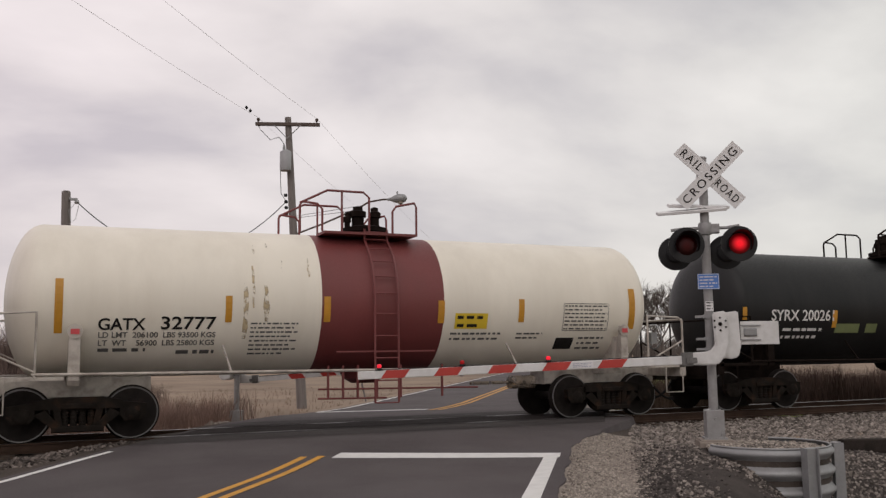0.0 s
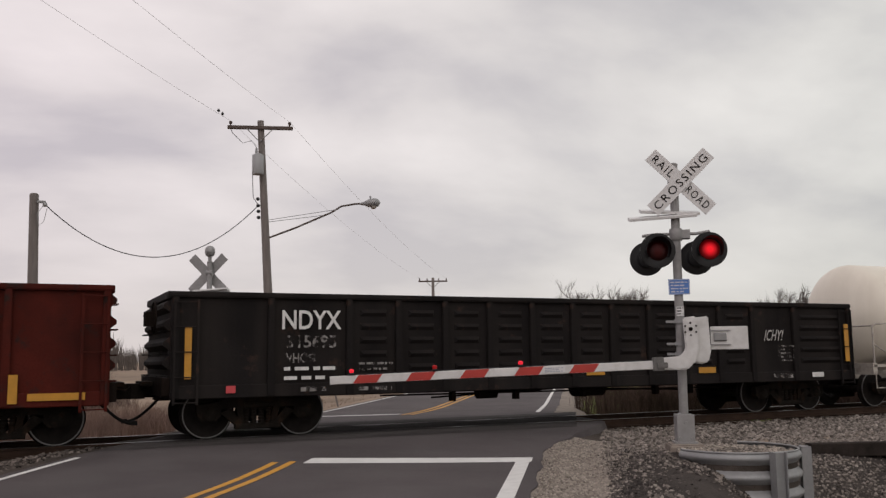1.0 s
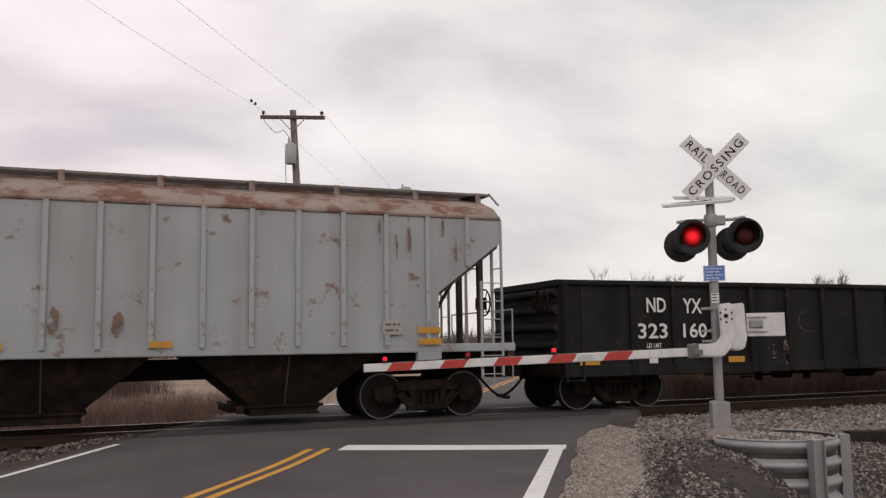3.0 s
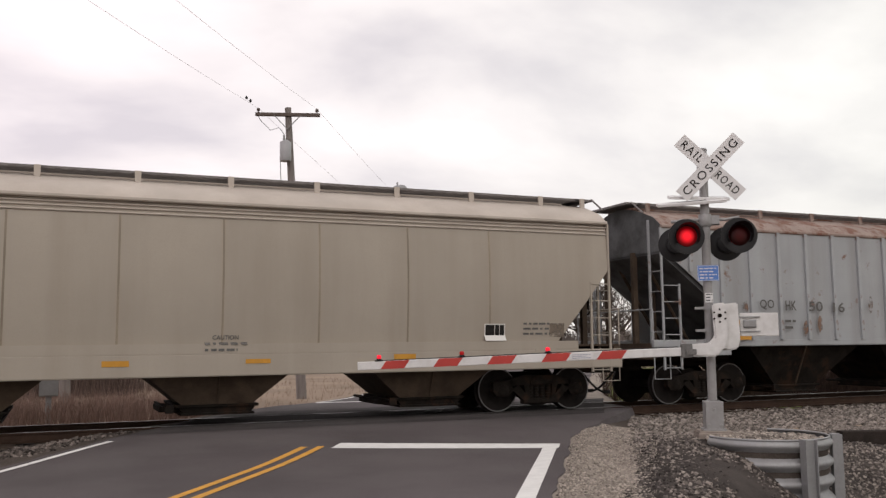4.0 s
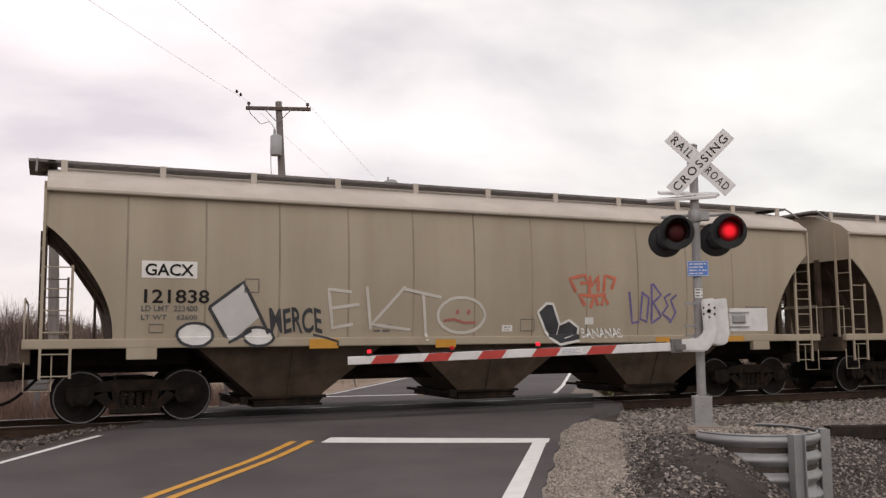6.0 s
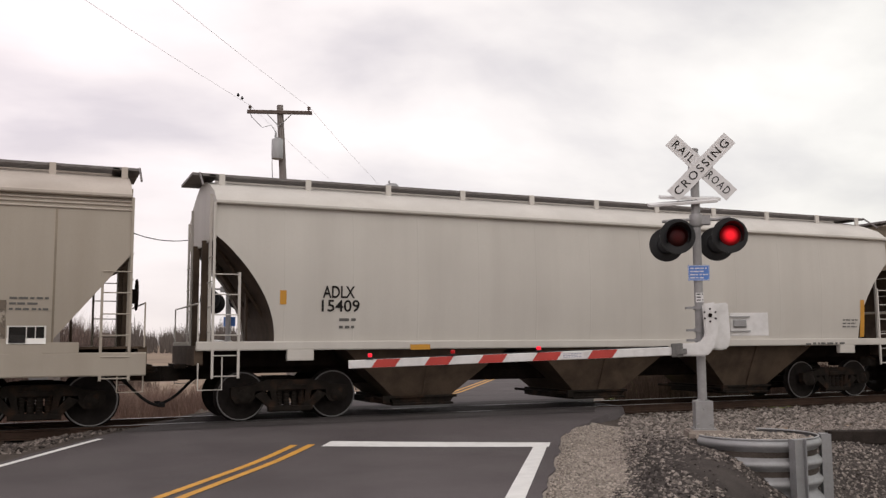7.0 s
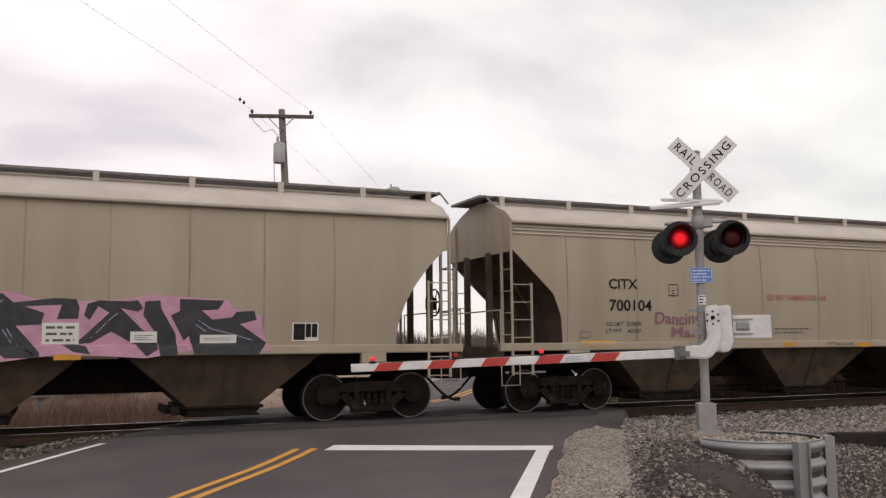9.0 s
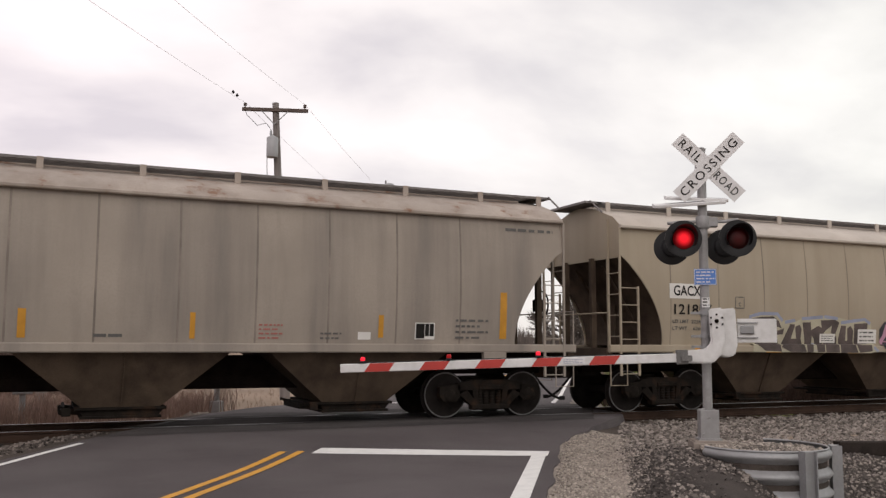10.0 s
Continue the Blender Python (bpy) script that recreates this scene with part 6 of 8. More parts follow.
    # bottom outlet with guards
    g = Geo()
    g.lathe([(zc - r - 0.22, 0.25), (zc - r - 0.12, 0.42), (zc - r + 0.05, 0.5)], (xm, 0, 0), "z", 20)
    g.tube([(xm - 1.2, -0.9, zc - r - 0.30), (xm + 2.2, -0.9, zc - r - 0.34)], 0.02, 6)
    g.tube([(xm - 1.2, -0.9, zc - r - 0.48), (xm + 0.2, -0.9, zc - r - 0.50)], 0.02, 6)
    for dx in (-1.0, -0.7, -0.4, 0.0, 0.5, 1.4):
        g.box(xm + dx - 0.02, xm + dx + 0.02, -0.92, -0.88, zc - r - 0.50, zc - r + 0.15)
    put("bottom_outlet", g.mesh("bottom_outlet", "under" if not band else "tank_red"), car)
    # sills, saddles, handrails at both ends
    for sx in (-1, 1):
        g = Geo()
        xs = sorted((sx * (half - 0.5), sx * (half - 3.4)))
        g.box(xs[0], xs[1], -0.32, 0.32, 0.72, 1.10, 0.02)
        xs = sorted((sx * (half - 0.62), sx * (half - 0.46)))
        g.box(xs[0], xs[1], -1.5, 1.5, 0.86, 1.16, 0.02)
        xs = sorted((sx * (half - 0.5), sx * (half - 1.9)))
        g.box(xs[0], xs[1], -1.5, -1.1, 1.06, 1.12)
        g.box(xs[0], xs[1], 1.1, 1.5, 1.06, 1.12)
        put("stub_sill", g.mesh("stub_sill", frame_mt), car)
        g = Geo()
        xs = sx * (half - 2.05)
        g.prism([(-1.15, 0.95), (1.15, 0.95), (1.35, 1.75), (1.15, 1.75), (0.75, 1.25), (-0.75, 1.25), (-1.15, 1.75), (-1.35, 1.75)], xs - 0.10, xs + 0.10, "x")
        g.box(xs - 0.09, xs + 0.09, -1.48, -1.38, 1.05, 1.82)
        g.lathe([(-1.50, 0.13), (-1.42, 0.13)], (xs, 0, 1.88), "y", 8)
        put("saddle", g.mesh("saddle", frame_mt), car)
        patch(car, xs - 0.07, 1.83, 0.14, 0.09, "reflector_red", lambda z: -1.505)
        g = Geo()
        for sy in (-1, 1):
            y = sy * 1.5
            xa, xb = sx * (half - 0.52), sx * (half - 1.45)
            g.tube([(xa, y, 1.1), (xa, y, 2.08), (xa + (xb - xa) * 0.12, y, 2.16), (xb, y, 2.20), (xb, y, 1.1)], 0.024, 8)
            g.tube([(xa, y, 1.65), (xb, y, 1.2)], 0.018, 6)
        g.tube([(sx * (half - 0.52), -1.5, 2.12), (sx * (half - 0.52), 1.5, 2.12)], 0.022, 8)
        put("end_handrail", g.mesh("end_handrail", frame_mt, smooth=40), car)
        g = Geo()
        xa = sx * (half - 0.55)
        xb = sx * (half - 1.0)
        g.tube([(xa, -1.5, 0.95), (xa, -1.5, 0.52), (xb, -1.5, 0.52), (xb, -1.5, 1.1)], 0.016, 6)
        put("stirrup_step", g.mesh("stirrup_step", frame_mt), car)
        add_truck(car, sx * (half - 2.15), x0)
    g = Geo()
    g.tube([(-(half - 1.4), -1.5, 1.16), (half - 1.4, -1.5, 1.10)], 0.026, 8)
    g.tube([(-(half - 1.4), 1.5, 1.16), (half - 1.4, 1.5, 1.10)], 0.026, 8)
    for x in (-2.9, 2.9):
        g.tube([(x, -1.5, 1.12), (x - 0.12, -1.2, 1.62)], 0.02, 6)
    put("side_handrail", g.mesh("side_handrail", frame_mt, smooth=40), car)
    g = Geo()
    g.lathe([(-0.3, 0.05), (-0.28, 0.14), (0.3, 0.14), (0.32, 0.05)], (half - 4.2, -0.7, 0.80), "x", 16)
    g.tube([(half - 4.4, -0.7, 0.8), (half - 5.4, -0.7, 0.8)], 0.035, 8)
    put("brake_cylinder", g.mesh("brake_cylinder", "stain_tan" if band else frame_mt, smooth=40), car)
    brake_wheel(car, half - 0.62, -0.6, 1.75, "galv")
    add_ends(car, half)
    return car


# ---- the cars, from the front of the train to its rear ----
GAPS = [28.9, 13.45, -1.7, -19.47, -36.84, -54.52, -72.95, -90.65, -109.19, -127.62, -145.99, -163.97, -182.31, -200.75, -219.12]
HALF = [(a - b) / 2 for a, b in zip(GAPS, GAPS[1:])]
SHIFT = [-0.08, -0.08, 0.10, 0.20, 0.10] + [-0.06] * 9
START = [(a + b) / 2 + d for a, b, d in zip(GAPS, GAPS[1:], SHIFT)]
CARS = []


POSTS = [[-6.56] + [(k - 5) * 1.01 for k in range(11)] + [6.4], [-6.63] + [(k - 5) * 1.045 - 0.05 for k in range(11)] + [6.54],
         [(k - 6) * 1.092 for k in range(13)]]


def build_train():
    CARS.append(tank_car("black tank car with a dome railing and white lettering", HALF[0], START[0], "tank_black", None, 1.42, 2.44, 13.6, "under", "under"))
    CARS.append(tank_car("white tank car with a dark red band round the middle", HALF[1], START[1], "tank_white", (-1.15, 1.37), 1.40, 2.47, 13.28, "tank_frame", "tank_red", xc=-0.06))
    CARS.append(gondola("black gondola car with pressed ribbed side panels", HALF[2], START[2], "gon_black", 0.76, 2.66, POSTS[0], True))
    CARS.append(gondola("faded oxide red gondola car with yellow reflectors", HALF[3], START[3], "gon_red", 0.70, 2.74, POSTS[1], False))
    CARS.append(gondola("charcoal gondola car with white lettering", HALF[4], START[4], "gon_grey", 0.73, 2.78, POSTS[2], False))
    CARS.append(hopper("blue-grey covered hopper car with outside posts and rust", HALF[5], START[5], "bluegrey", "post", roof="rusty_roof"))
    CARS.append(hopper("pale beige covered hopper car with ribbed eaves", HALF[6], START[6], "beige_light", "rib", deep_sill=True, roof="roof_pale"))
    CARS.append(hopper("beige covered hopper car with rounded end openings", HALF[7], START[7], "beige", "arc", roof="roof_pale"))
    CARS.append(hopper("beige covered hopper car with graffiti along its side", HALF[8], START[8], "beige", "arc", roof="roof_pale"))
    CARS.append(hopper("clean white covered hopper car", HALF[9], START[9], "ivory", "arc", roof="roof_white"))
    CARS.append(hopper("pale beige covered hopper car with large outlined graffiti", HALF[10], START[10], "beige_light", "rib", deep_sill=True, roof="roof_pale"))
    CARS.append(hopper("beige covered hopper car with small red writing", HALF[11], START[11], "beige", "rib", [(3.43, 0.0), (2.50, 0.97), (2.03, 1.16), (1.46, 1.22)], roof="roof_pale"))
    CARS.append(hopper("beige covered hopper car with black and pink graffiti", HALF[12], START[12], "beige", "arc", roof="roof_pale"))
    CARS.append(hopper("grimy grey covered hopper car streaked with dirt", HALF[13], START[13], "grimy", "arc", roof="roof_grimy"))



# ---- lettering, reflectors and spray paint on the cars ----
def gon_y(z):
    return -1.628


def post_y(z):
    return -1.662


def hop_y(z):
    """Hopper side with the sill standing proud below it."""
    return min(bulge(z), -1.607) if z < 1.50 else bulge(z)


def frame_box(parent, x0, z0, w, h, t, mt, side):
    """A thin painted frame."""
    outline(parent, [(x0, z0), (x0 + w, z0), (x0 + w, z0 + h), (x0, z0 + h)], t, mt, side, "stencil_frame", close=True)


def plate(parent, x0, z0, w, h, side):
    """Dark panels of a white-framed data plate."""
    for u, v, a, b in ((0.05, 0.06, 0.43, 0.88), (0.51, 0.20, 0.20, 0.74), (0.74, 0.20, 0.21, 0.74)):
        patch(parent, x0 + u * w, z0 + v * h, a * w, b * h, "letter_black", side, "placard_panel", lift=0.013)


def spray_letters(parent, s, x0, z0, w, h, mt, side, lean=0.0, hollow=0.0, bold=0.02):
    """Hand-sprayed letters: heavy, or drawn as hollow outlines."""
    cu = bpy.data.curves.new("spray", "FONT")
    cu.body, cu.size, cu.resolution_u = s, 1.0, 3
    if hollow:
        cu.fill_mode = "NONE"
        cu.bevel_depth, cu.bevel_resolution = hollow / h, 0
    else:
        cu.offset = bold
    tmp = bpy.data.objects.new("spray", cu)
    me = bpy.data.meshes.new_from_object(tmp)
    bpy.data.objects.remove(tmp)
    xs, ys = [v.co.x for v in me.vertices], [v.co.y for v in me.vertices]
    ax, bx, ay, by = min(xs), max(xs), min(ys), max(ys)
    for v in me.vertices:
        u, t = (v.co.x - ax) / (bx - ax), (v.co.y - ay) / (by - ay)
        z = z0 + t * h + 0.05 * h * math.sin(u * 17)
        v.co = (x0 + u * w + lean * t * h, side(z) - 0.012 - 0.006 * (v.co.z > 0), z)
    me.materials.append(M[mt])
    return put("spray_lettering", me, parent)


def decorate():
    c, sd = CARS[0], tank_side(1.42, 2.44)
    letters(c, "SYRX 200261", -5.54, 2.10, 1.99, 0.27, "letter_white", sd)
    bars(c, -5.14, 1.67, 1.29, 0.27, "letter_white", 2, sd)
    bars(c, -3.46, 1.77, 1.40, 0.31, "paint_green", 1, sd)
    patch(c, -6.41, 2.12, 0.13, 0.30, "reflector", sd)
    patch(c, -3.59, 1.94, 0.15, 0.42, "reflector", sd)
    c, sd = CARS[1], tank_side(1.40, 2.47)
    letters(c, "GATX", -5.16, 1.90, 0.78, 0.21, "letter_black", sd)
    letters(c, "32777", -4.12, 1.91, 0.96, 0.23, "letter_black", sd)
    letters(c, "LD LMT  206100  LBS 93500 KGS", -5.15, 1.77, 1.99, 0.10, "letter_grey", sd)
    letters(c, "LT  WT    56900  LBS 25800 KGS", -5.15, 1.63, 1.98, 0.10, "letter_grey", sd)
    bars(c, -3.83, 1.47, 0.67, 0.09, "letter_grey", 1, sd)
    bars(c, -5.15, 1.52, 0.79, 0.08, "letter_grey", 1, sd)
    patch(c, -5.86, 1.85, 0.13, 0.93, "reflector", sd)
    patch(c, -3.01, 2.04, 0.12, 0.48, "reflector", sd)
    patch(c, -1.17, 2.05, 0.13, 0.48, "reflector", sd)
    patch(c, 1.18, 2.03, 0.14, 0.45, "reflector", sd)
    patch(c, 3.00, 2.05, 0.13, 0.48, "reflector", sd)
    patch(c, 5.73, 1.91, 0.16, 0.88, "reflector", sd)
    bars(c, -2.54, 1.45, 0.89, 0.59, "letter_grey", 8, sd)
    patch(c, 1.56, 1.92, 0.73, 0.31, "placard_yellow", sd, name="placard")
    bars(c, 1.61, 1.94, 0.63, 0.25, "letter_black", 2, sd)
    bars(c, 1.49, 1.69, 1.16, 0.16, "letter_grey", 2, sd)
    bars(c, 4.11, 1.90, 1.06, 0.52, "letter_grey", 7, sd)
    patch(c, 3.98, 1.49, 0.44, 0.24, "letter_black", sd, name="placard")
    bars(c, 4.53, 1.48, 0.63, 0.27, "letter_grey", 3, sd)
    bars(c, 3.00, 1.71, 0.62, 0.13, "letter_grey", 2, sd)
    frame_box(c, 4.08, 1.88, 1.12, 0.57, 0.012, "letter_grey", sd)
    blob(c, [(-2.68, 2.77), (-2.69, 2.56), (-2.69, 2.35), (-2.68, 2.15), (-2.69, 1.94), (-2.68, 1.74), (-2.62, 1.74), (-2.59, 1.94), (-2.61, 2.15), (-2.59, 2.36), (-2.60, 2.56), (-2.62, 2.77)], "tank_stain", sd)
    blob(c, [(-2.53, 3.09), (-2.53, 2.93), (-2.53, 2.77), (-2.52, 2.62), (-2.53, 2.46), (-2.52, 2.30), (-2.49, 2.30), (-2.49, 2.46), (-2.47, 2.62), (-2.49, 2.77), (-2.48, 2.93), (-2.50, 3.09)], "tank_stain", sd)
    blob(c, [(-2.31, 2.72), (-2.30, 2.59), (-2.32, 2.45), (-2.33, 2.32), (-2.30, 2.18), (-2.29, 2.05), (-2.23, 2.05), (-2.22, 2.18), (-2.20, 2.32), (-2.23, 2.45), (-2.23, 2.59), (-2.25, 2.72)], "tank_stain", sd)
    blob(c, [(-1.96, 3.21), (-1.96, 3.16), (-1.98, 3.12), (-1.98, 3.08), (-1.98, 3.04), (-1.96, 2.99), (-1.94, 3.00), (-1.95, 3.04), (-1.94, 3.08), (-1.94, 3.12), (-1.93, 3.17), (-1.94, 3.21)], "tank_stain", sd)
    blob(c, [(-2.20, 3.57), (-2.21, 3.54), (-2.22, 3.51), (-2.21, 3.47), (-2.22, 3.44), (-2.22, 3.41), (-2.19, 3.41), (-2.18, 3.44), (-2.18, 3.48), (-2.17, 3.51), (-2.18, 3.54), (-2.18, 3.57)], "tank_stain", sd)
    blob(c, [(-1.46, 3.28), (-1.46, 3.20), (-1.47, 3.12), (-1.48, 3.05), (-1.46, 2.97), (-1.46, 2.90), (-1.43, 2.90), (-1.42, 2.98), (-1.44, 3.05), (-1.43, 3.13), (-1.43, 3.20), (-1.43, 3.28)], "tank_stain", sd)
    blob(c, [(-2.47, 3.51), (-2.48, 3.47), (-2.48, 3.43), (-2.48, 3.39), (-2.48, 3.36), (-2.46, 3.32), (-2.45, 3.32), (-2.44, 3.36), (-2.44, 3.39), (-2.44, 3.43), (-2.45, 3.47), (-2.44, 3.51)], "tank_stain", sd)
    c, sd = CARS[2], gon_y
    letters(c, "NDYX", -6.37, 1.99, 1.14, 0.35, "letter_white", sd)
    letters(c, "315695", -6.28, 1.64, 0.95, 0.24, "letter_faded", sd)
    letters(c, "VHOG", -6.30, 1.37, 0.56, 0.18, "letter_faded", sd)
    bars(c, -6.33, 1.05, 0.98, 0.26, "letter_white", 2, sd)
    bars(c, -6.01, 0.83, 0.49, 0.11, "letter_faded", 1, sd)
    bars(c, -4.88, 1.21, 0.70, 0.16, "letter_faded", 2, sd)
    bars(c, -4.88, 0.82, 0.67, 0.10, "letter_faded", 1, sd)
    patch(c, -8.11, 1.11, 0.12, 0.91, "reflector", sd)
    patch(c, 3.34, 1.01, 0.50, 0.13, "reflector", sd)
    patch(c, 0.28, 1.02, 0.47, 0.11, "reflector", sd)
    patch(c, -7.38, 0.85, 0.17, 0.13, "reflector_red", sd)
    letters(c, "ICHY!", 5.36, 1.74, 0.56, 0.26, "paint_grey_light", sd, lean=0.3, bold=0.0)
    frame_box(c, 5.82, 1.27, 0.47, 0.34, 0.030, "letter_faded", sd)
    bars(c, 5.88, 1.33, 0.34, 0.22, "letter_faded", 3, sd)
    patch(c, 8.04, 1.22, 0.15, 0.93, "reflector", sd)
    bars(c, 6.87, 0.83, 0.53, 0.16, "letter_white", 1, sd)
    bars(c, 5.62, 0.83, 0.66, 0.14, "letter_faded", 1, sd)
    c, sd = CARS[3], gon_y
    letters(c, "NDYX", -6.49, 2.05, 0.73, 0.26, "letter_white", sd)
    letters(c, "315441", -6.43, 1.60, 0.85, 0.26, "letter_white", sd)
    bars(c, -6.47, 1.30, 0.73, 0.08, "letter_faded", 1, sd)
    patch(c, -7.92, 0.82, 0.84, 0.13, "reflector", sd)
    patch(c, -6.67, 0.76, 0.12, 0.50, "reflector", sd)
    patch(c, -4.15, 0.71, 0.13, 0.35, "reflector", sd)
    patch(c, -3.84, 0.72, 0.45, 0.12, "reflector", sd)
    patch(c, -2.06, 0.68, 0.14, 0.35, "reflector", sd)
    patch(c, -0.73, 0.73, 0.46, 0.14, "reflector", sd)
    patch(c, 0.03, 0.69, 0.14, 0.35, "reflector", sd)
    patch(c, 0.29, 0.75, 0.49, 0.12, "reflector", sd)
    patch(c, 2.12, 0.71, 0.14, 0.33, "reflector", sd)
    patch(c, 4.14, 0.69, 0.13, 0.45, "reflector", sd)
    patch(c, 6.59, 0.77, 0.14, 0.47, "reflector", sd)
    patch(c, 6.88, 0.81, 0.88, 0.12, "reflector", sd)
    outline(c, [(-6.36, 0.93), (-6.33, 1.23), (-6.14, 1.18), (-6.19, 0.92), (-5.98, 0.94), (-5.93, 1.23)], 0.020, "letter_faded", sd)
    outline(c, [(-5.87, 0.92), (-5.82, 1.20), (-5.66, 1.22), (-5.60, 0.91)], 0.020, "letter_faded", sd)
    outline(c, [(-5.55, 0.91), (-5.47, 1.22), (-5.28, 1.01), (-5.21, 1.27), (-5.14, 1.06)], 0.020, "letter_faded", sd)
    blob(c, [(-6.72, 1.79), (-6.69, 1.71), (-6.69, 1.65), (-6.70, 1.52), (-6.81, 1.49), (-6.84, 1.51), (-6.93, 1.37), (-7.00, 1.46), (-7.07, 1.49), (-7.12, 1.55), (-7.15, 1.57), (-7.20, 1.60), (-7.29, 1.71), (-7.34, 1.79), (-7.22, 1.87), (-7.19, 1.94), (-7.25, 2.00), (-7.15, 2.02), (-7.08, 2.11), (-7.01, 2.20), (-6.94, 2.07), (-6.85, 2.12), (-6.81, 2.02), (-6.75, 2.06), (-6.76, 1.96), (-6.62, 1.86)], "gon_soot", sd)
    blob(c, [(0.77, 1.99), (0.83, 1.92), (0.84, 1.84), (0.70, 1.83), (0.69, 1.74), (0.62, 1.75), (0.51, 1.67), (0.41, 1.77), (0.35, 1.72), (0.26, 1.74), (0.23, 1.82), (0.09, 1.84), (0.15, 1.92), (0.11, 1.99), (0.04, 2.05), (0.10, 2.11), (0.15, 2.13), (0.28, 2.24), (0.35, 2.23), (0.43, 2.21), (0.53, 2.21), (0.60, 2.23), (0.68, 2.20), (0.71, 2.20), (0.79, 2.10), (0.91, 2.06)], "gon_soot", sd)
    patch(c, -6.34, 0.84, 0.19, 0.12, "letter_faded", sd, name="label_plate")
    frame_box(c, 5.59, 1.39, 0.46, 0.31, 0.030, "letter_faded", sd)
    bars(c, 5.65, 1.44, 0.34, 0.19, "letter_faded", 3, sd)
    blob(c, [(2.98, 1.62), (2.91, 1.53), (2.85, 1.48), (2.77, 1.36), (2.67, 1.35), (2.61, 1.28), (2.53, 1.33), (2.41, 1.29), (2.33, 1.37), (2.20, 1.33), (2.12, 1.38), (2.06, 1.47), (2.03, 1.54), (1.99, 1.63), (2.08, 1.70), (2.05, 1.79), (2.17, 1.83), (2.22, 1.93), (2.29, 1.96), (2.40, 1.93), (2.50, 2.00), (2.64, 1.94), (2.72, 1.84), (2.79, 1.83), (2.76, 1.79), (2.89, 1.71)], "gon_soot", sd)
    blob(c, [(4.83, 1.37), (4.88, 1.30), (4.83, 1.23), (4.83, 1.20), (4.75, 1.17), (4.69, 1.10), (4.61, 1.12), (4.54, 1.10), (4.46, 1.13), (4.38, 1.14), (4.37, 1.23), (4.27, 1.27), (4.24, 1.32), (4.25, 1.37), (4.23, 1.44), (4.26, 1.50), (4.35, 1.55), (4.40, 1.61), (4.48, 1.62), (4.53, 1.65), (4.61, 1.60), (4.67, 1.60), (4.75, 1.59), (4.81, 1.55), (4.86, 1.50), (4.82, 1.43)], "gon_soot", sd)
    outline(c, [(5.10, 1.64), (5.17, 1.37), (5.08, 1.27), (5.22, 1.01)], 0.020, "letter_faded", sd)
    c, sd = CARS[4], gon_y
    letters(c, "ND", -6.21, 2.09, 0.51, 0.32, "letter_white", sd)
    letters(c, "YX", -5.24, 2.07, 0.51, 0.33, "letter_white", sd)
    letters(c, "323", -6.45, 1.52, 0.77, 0.33, "letter_white", sd)
    letters(c, "160", -5.26, 1.53, 0.65, 0.32, "letter_white", sd)
    letters(c, "LD LMT", -6.24, 1.32, 0.39, 0.10, "letter_white", sd)
    letters(c, "195100", -5.13, 1.30, 0.44, 0.10, "letter_white", sd)
    letters(c, "LT WT", -6.23, 1.17, 0.32, 0.10, "letter_white", sd)
    letters(c, "67900", -5.07, 1.15, 0.37, 0.09, "letter_white", sd)
    patch(c, -7.93, 0.98, 0.49, 0.23, "reflector", sd)
    patch(c, -4.04, 0.97, 0.46, 0.13, "reflector", sd)
    patch(c, 3.57, 0.96, 0.47, 0.12, "reflector", sd)
    patch(c, 7.52, 1.16, 0.43, 0.18, "reflector", sd)
    patch(c, -6.18, 0.99, 0.22, 0.11, "letter_white", sd, name="label_plate")
    bars(c, -7.40, 1.15, 0.40, 0.12, "letter_faded", 2, sd)
    blob(c, [(-2.39, 1.52), (-2.41, 1.40), (-2.41, 1.27), (-2.41, 1.14), (-2.40, 1.02), (-2.38, 0.89), (-2.31, 0.89), (-2.31, 1.01), (-2.27, 1.14), (-2.27, 1.27), (-2.29, 1.39), (-2.30, 1.52)], "rub_tan", sd)
    blob(c, [(2.40, 2.44), (2.35, 2.35), (2.35, 2.26), (2.36, 2.17), (2.35, 2.08), (2.37, 1.99), (2.42, 1.99), (2.45, 2.08), (2.45, 2.17), (2.47, 2.26), (2.47, 2.35), (2.46, 2.44)], "rub_grey", sd)
    blob(c, [(2.88, 2.47), (2.85, 2.43), (2.86, 2.39), (2.86, 2.36), (2.86, 2.32), (2.90, 2.29), (3.00, 2.29), (3.03, 2.32), (3.03, 2.36), (3.06, 2.40), (3.06, 2.43), (3.01, 2.47)], "rub_grey", sd)
    outline(c, [(-2.88, 1.27), (-2.71, 1.35), (-2.77, 1.16), (-2.63, 1.21), (-2.82, 1.04), (-2.64, 1.05)], 0.018, "letter_faded", sd)
    outline(c, [(-1.45, 1.68), (-1.56, 1.65), (-1.67, 1.66), (-1.78, 1.69), (-1.86, 1.74), (-1.91, 1.81), (-1.93, 1.89), (-1.91, 1.97), (-1.86, 2.04), (-1.77, 2.10), (-1.67, 2.12)], 0.018, "rub_grey", sd)
    frame_box(c, 5.88, 1.15, 0.44, 0.34, 0.022, "letter_white", sd)
    for px in (5.93, 6.14):
        frame_box(c, px, 1.21, 0.14, 0.24, 0.012, "letter_grey", sd)
        bars(c, px + 0.02, 1.36, 0.10, 0.05, "letter_white", 1, sd)
    bars(c, 5.88, 1.61, 0.41, 0.08, "letter_white", 2, sd)
    bars(c, 6.91, 1.86, 0.42, 0.10, "letter_white", 2, sd)
    bars(c, 6.99, 1.16, 0.41, 0.09, "letter_white", 2, sd)
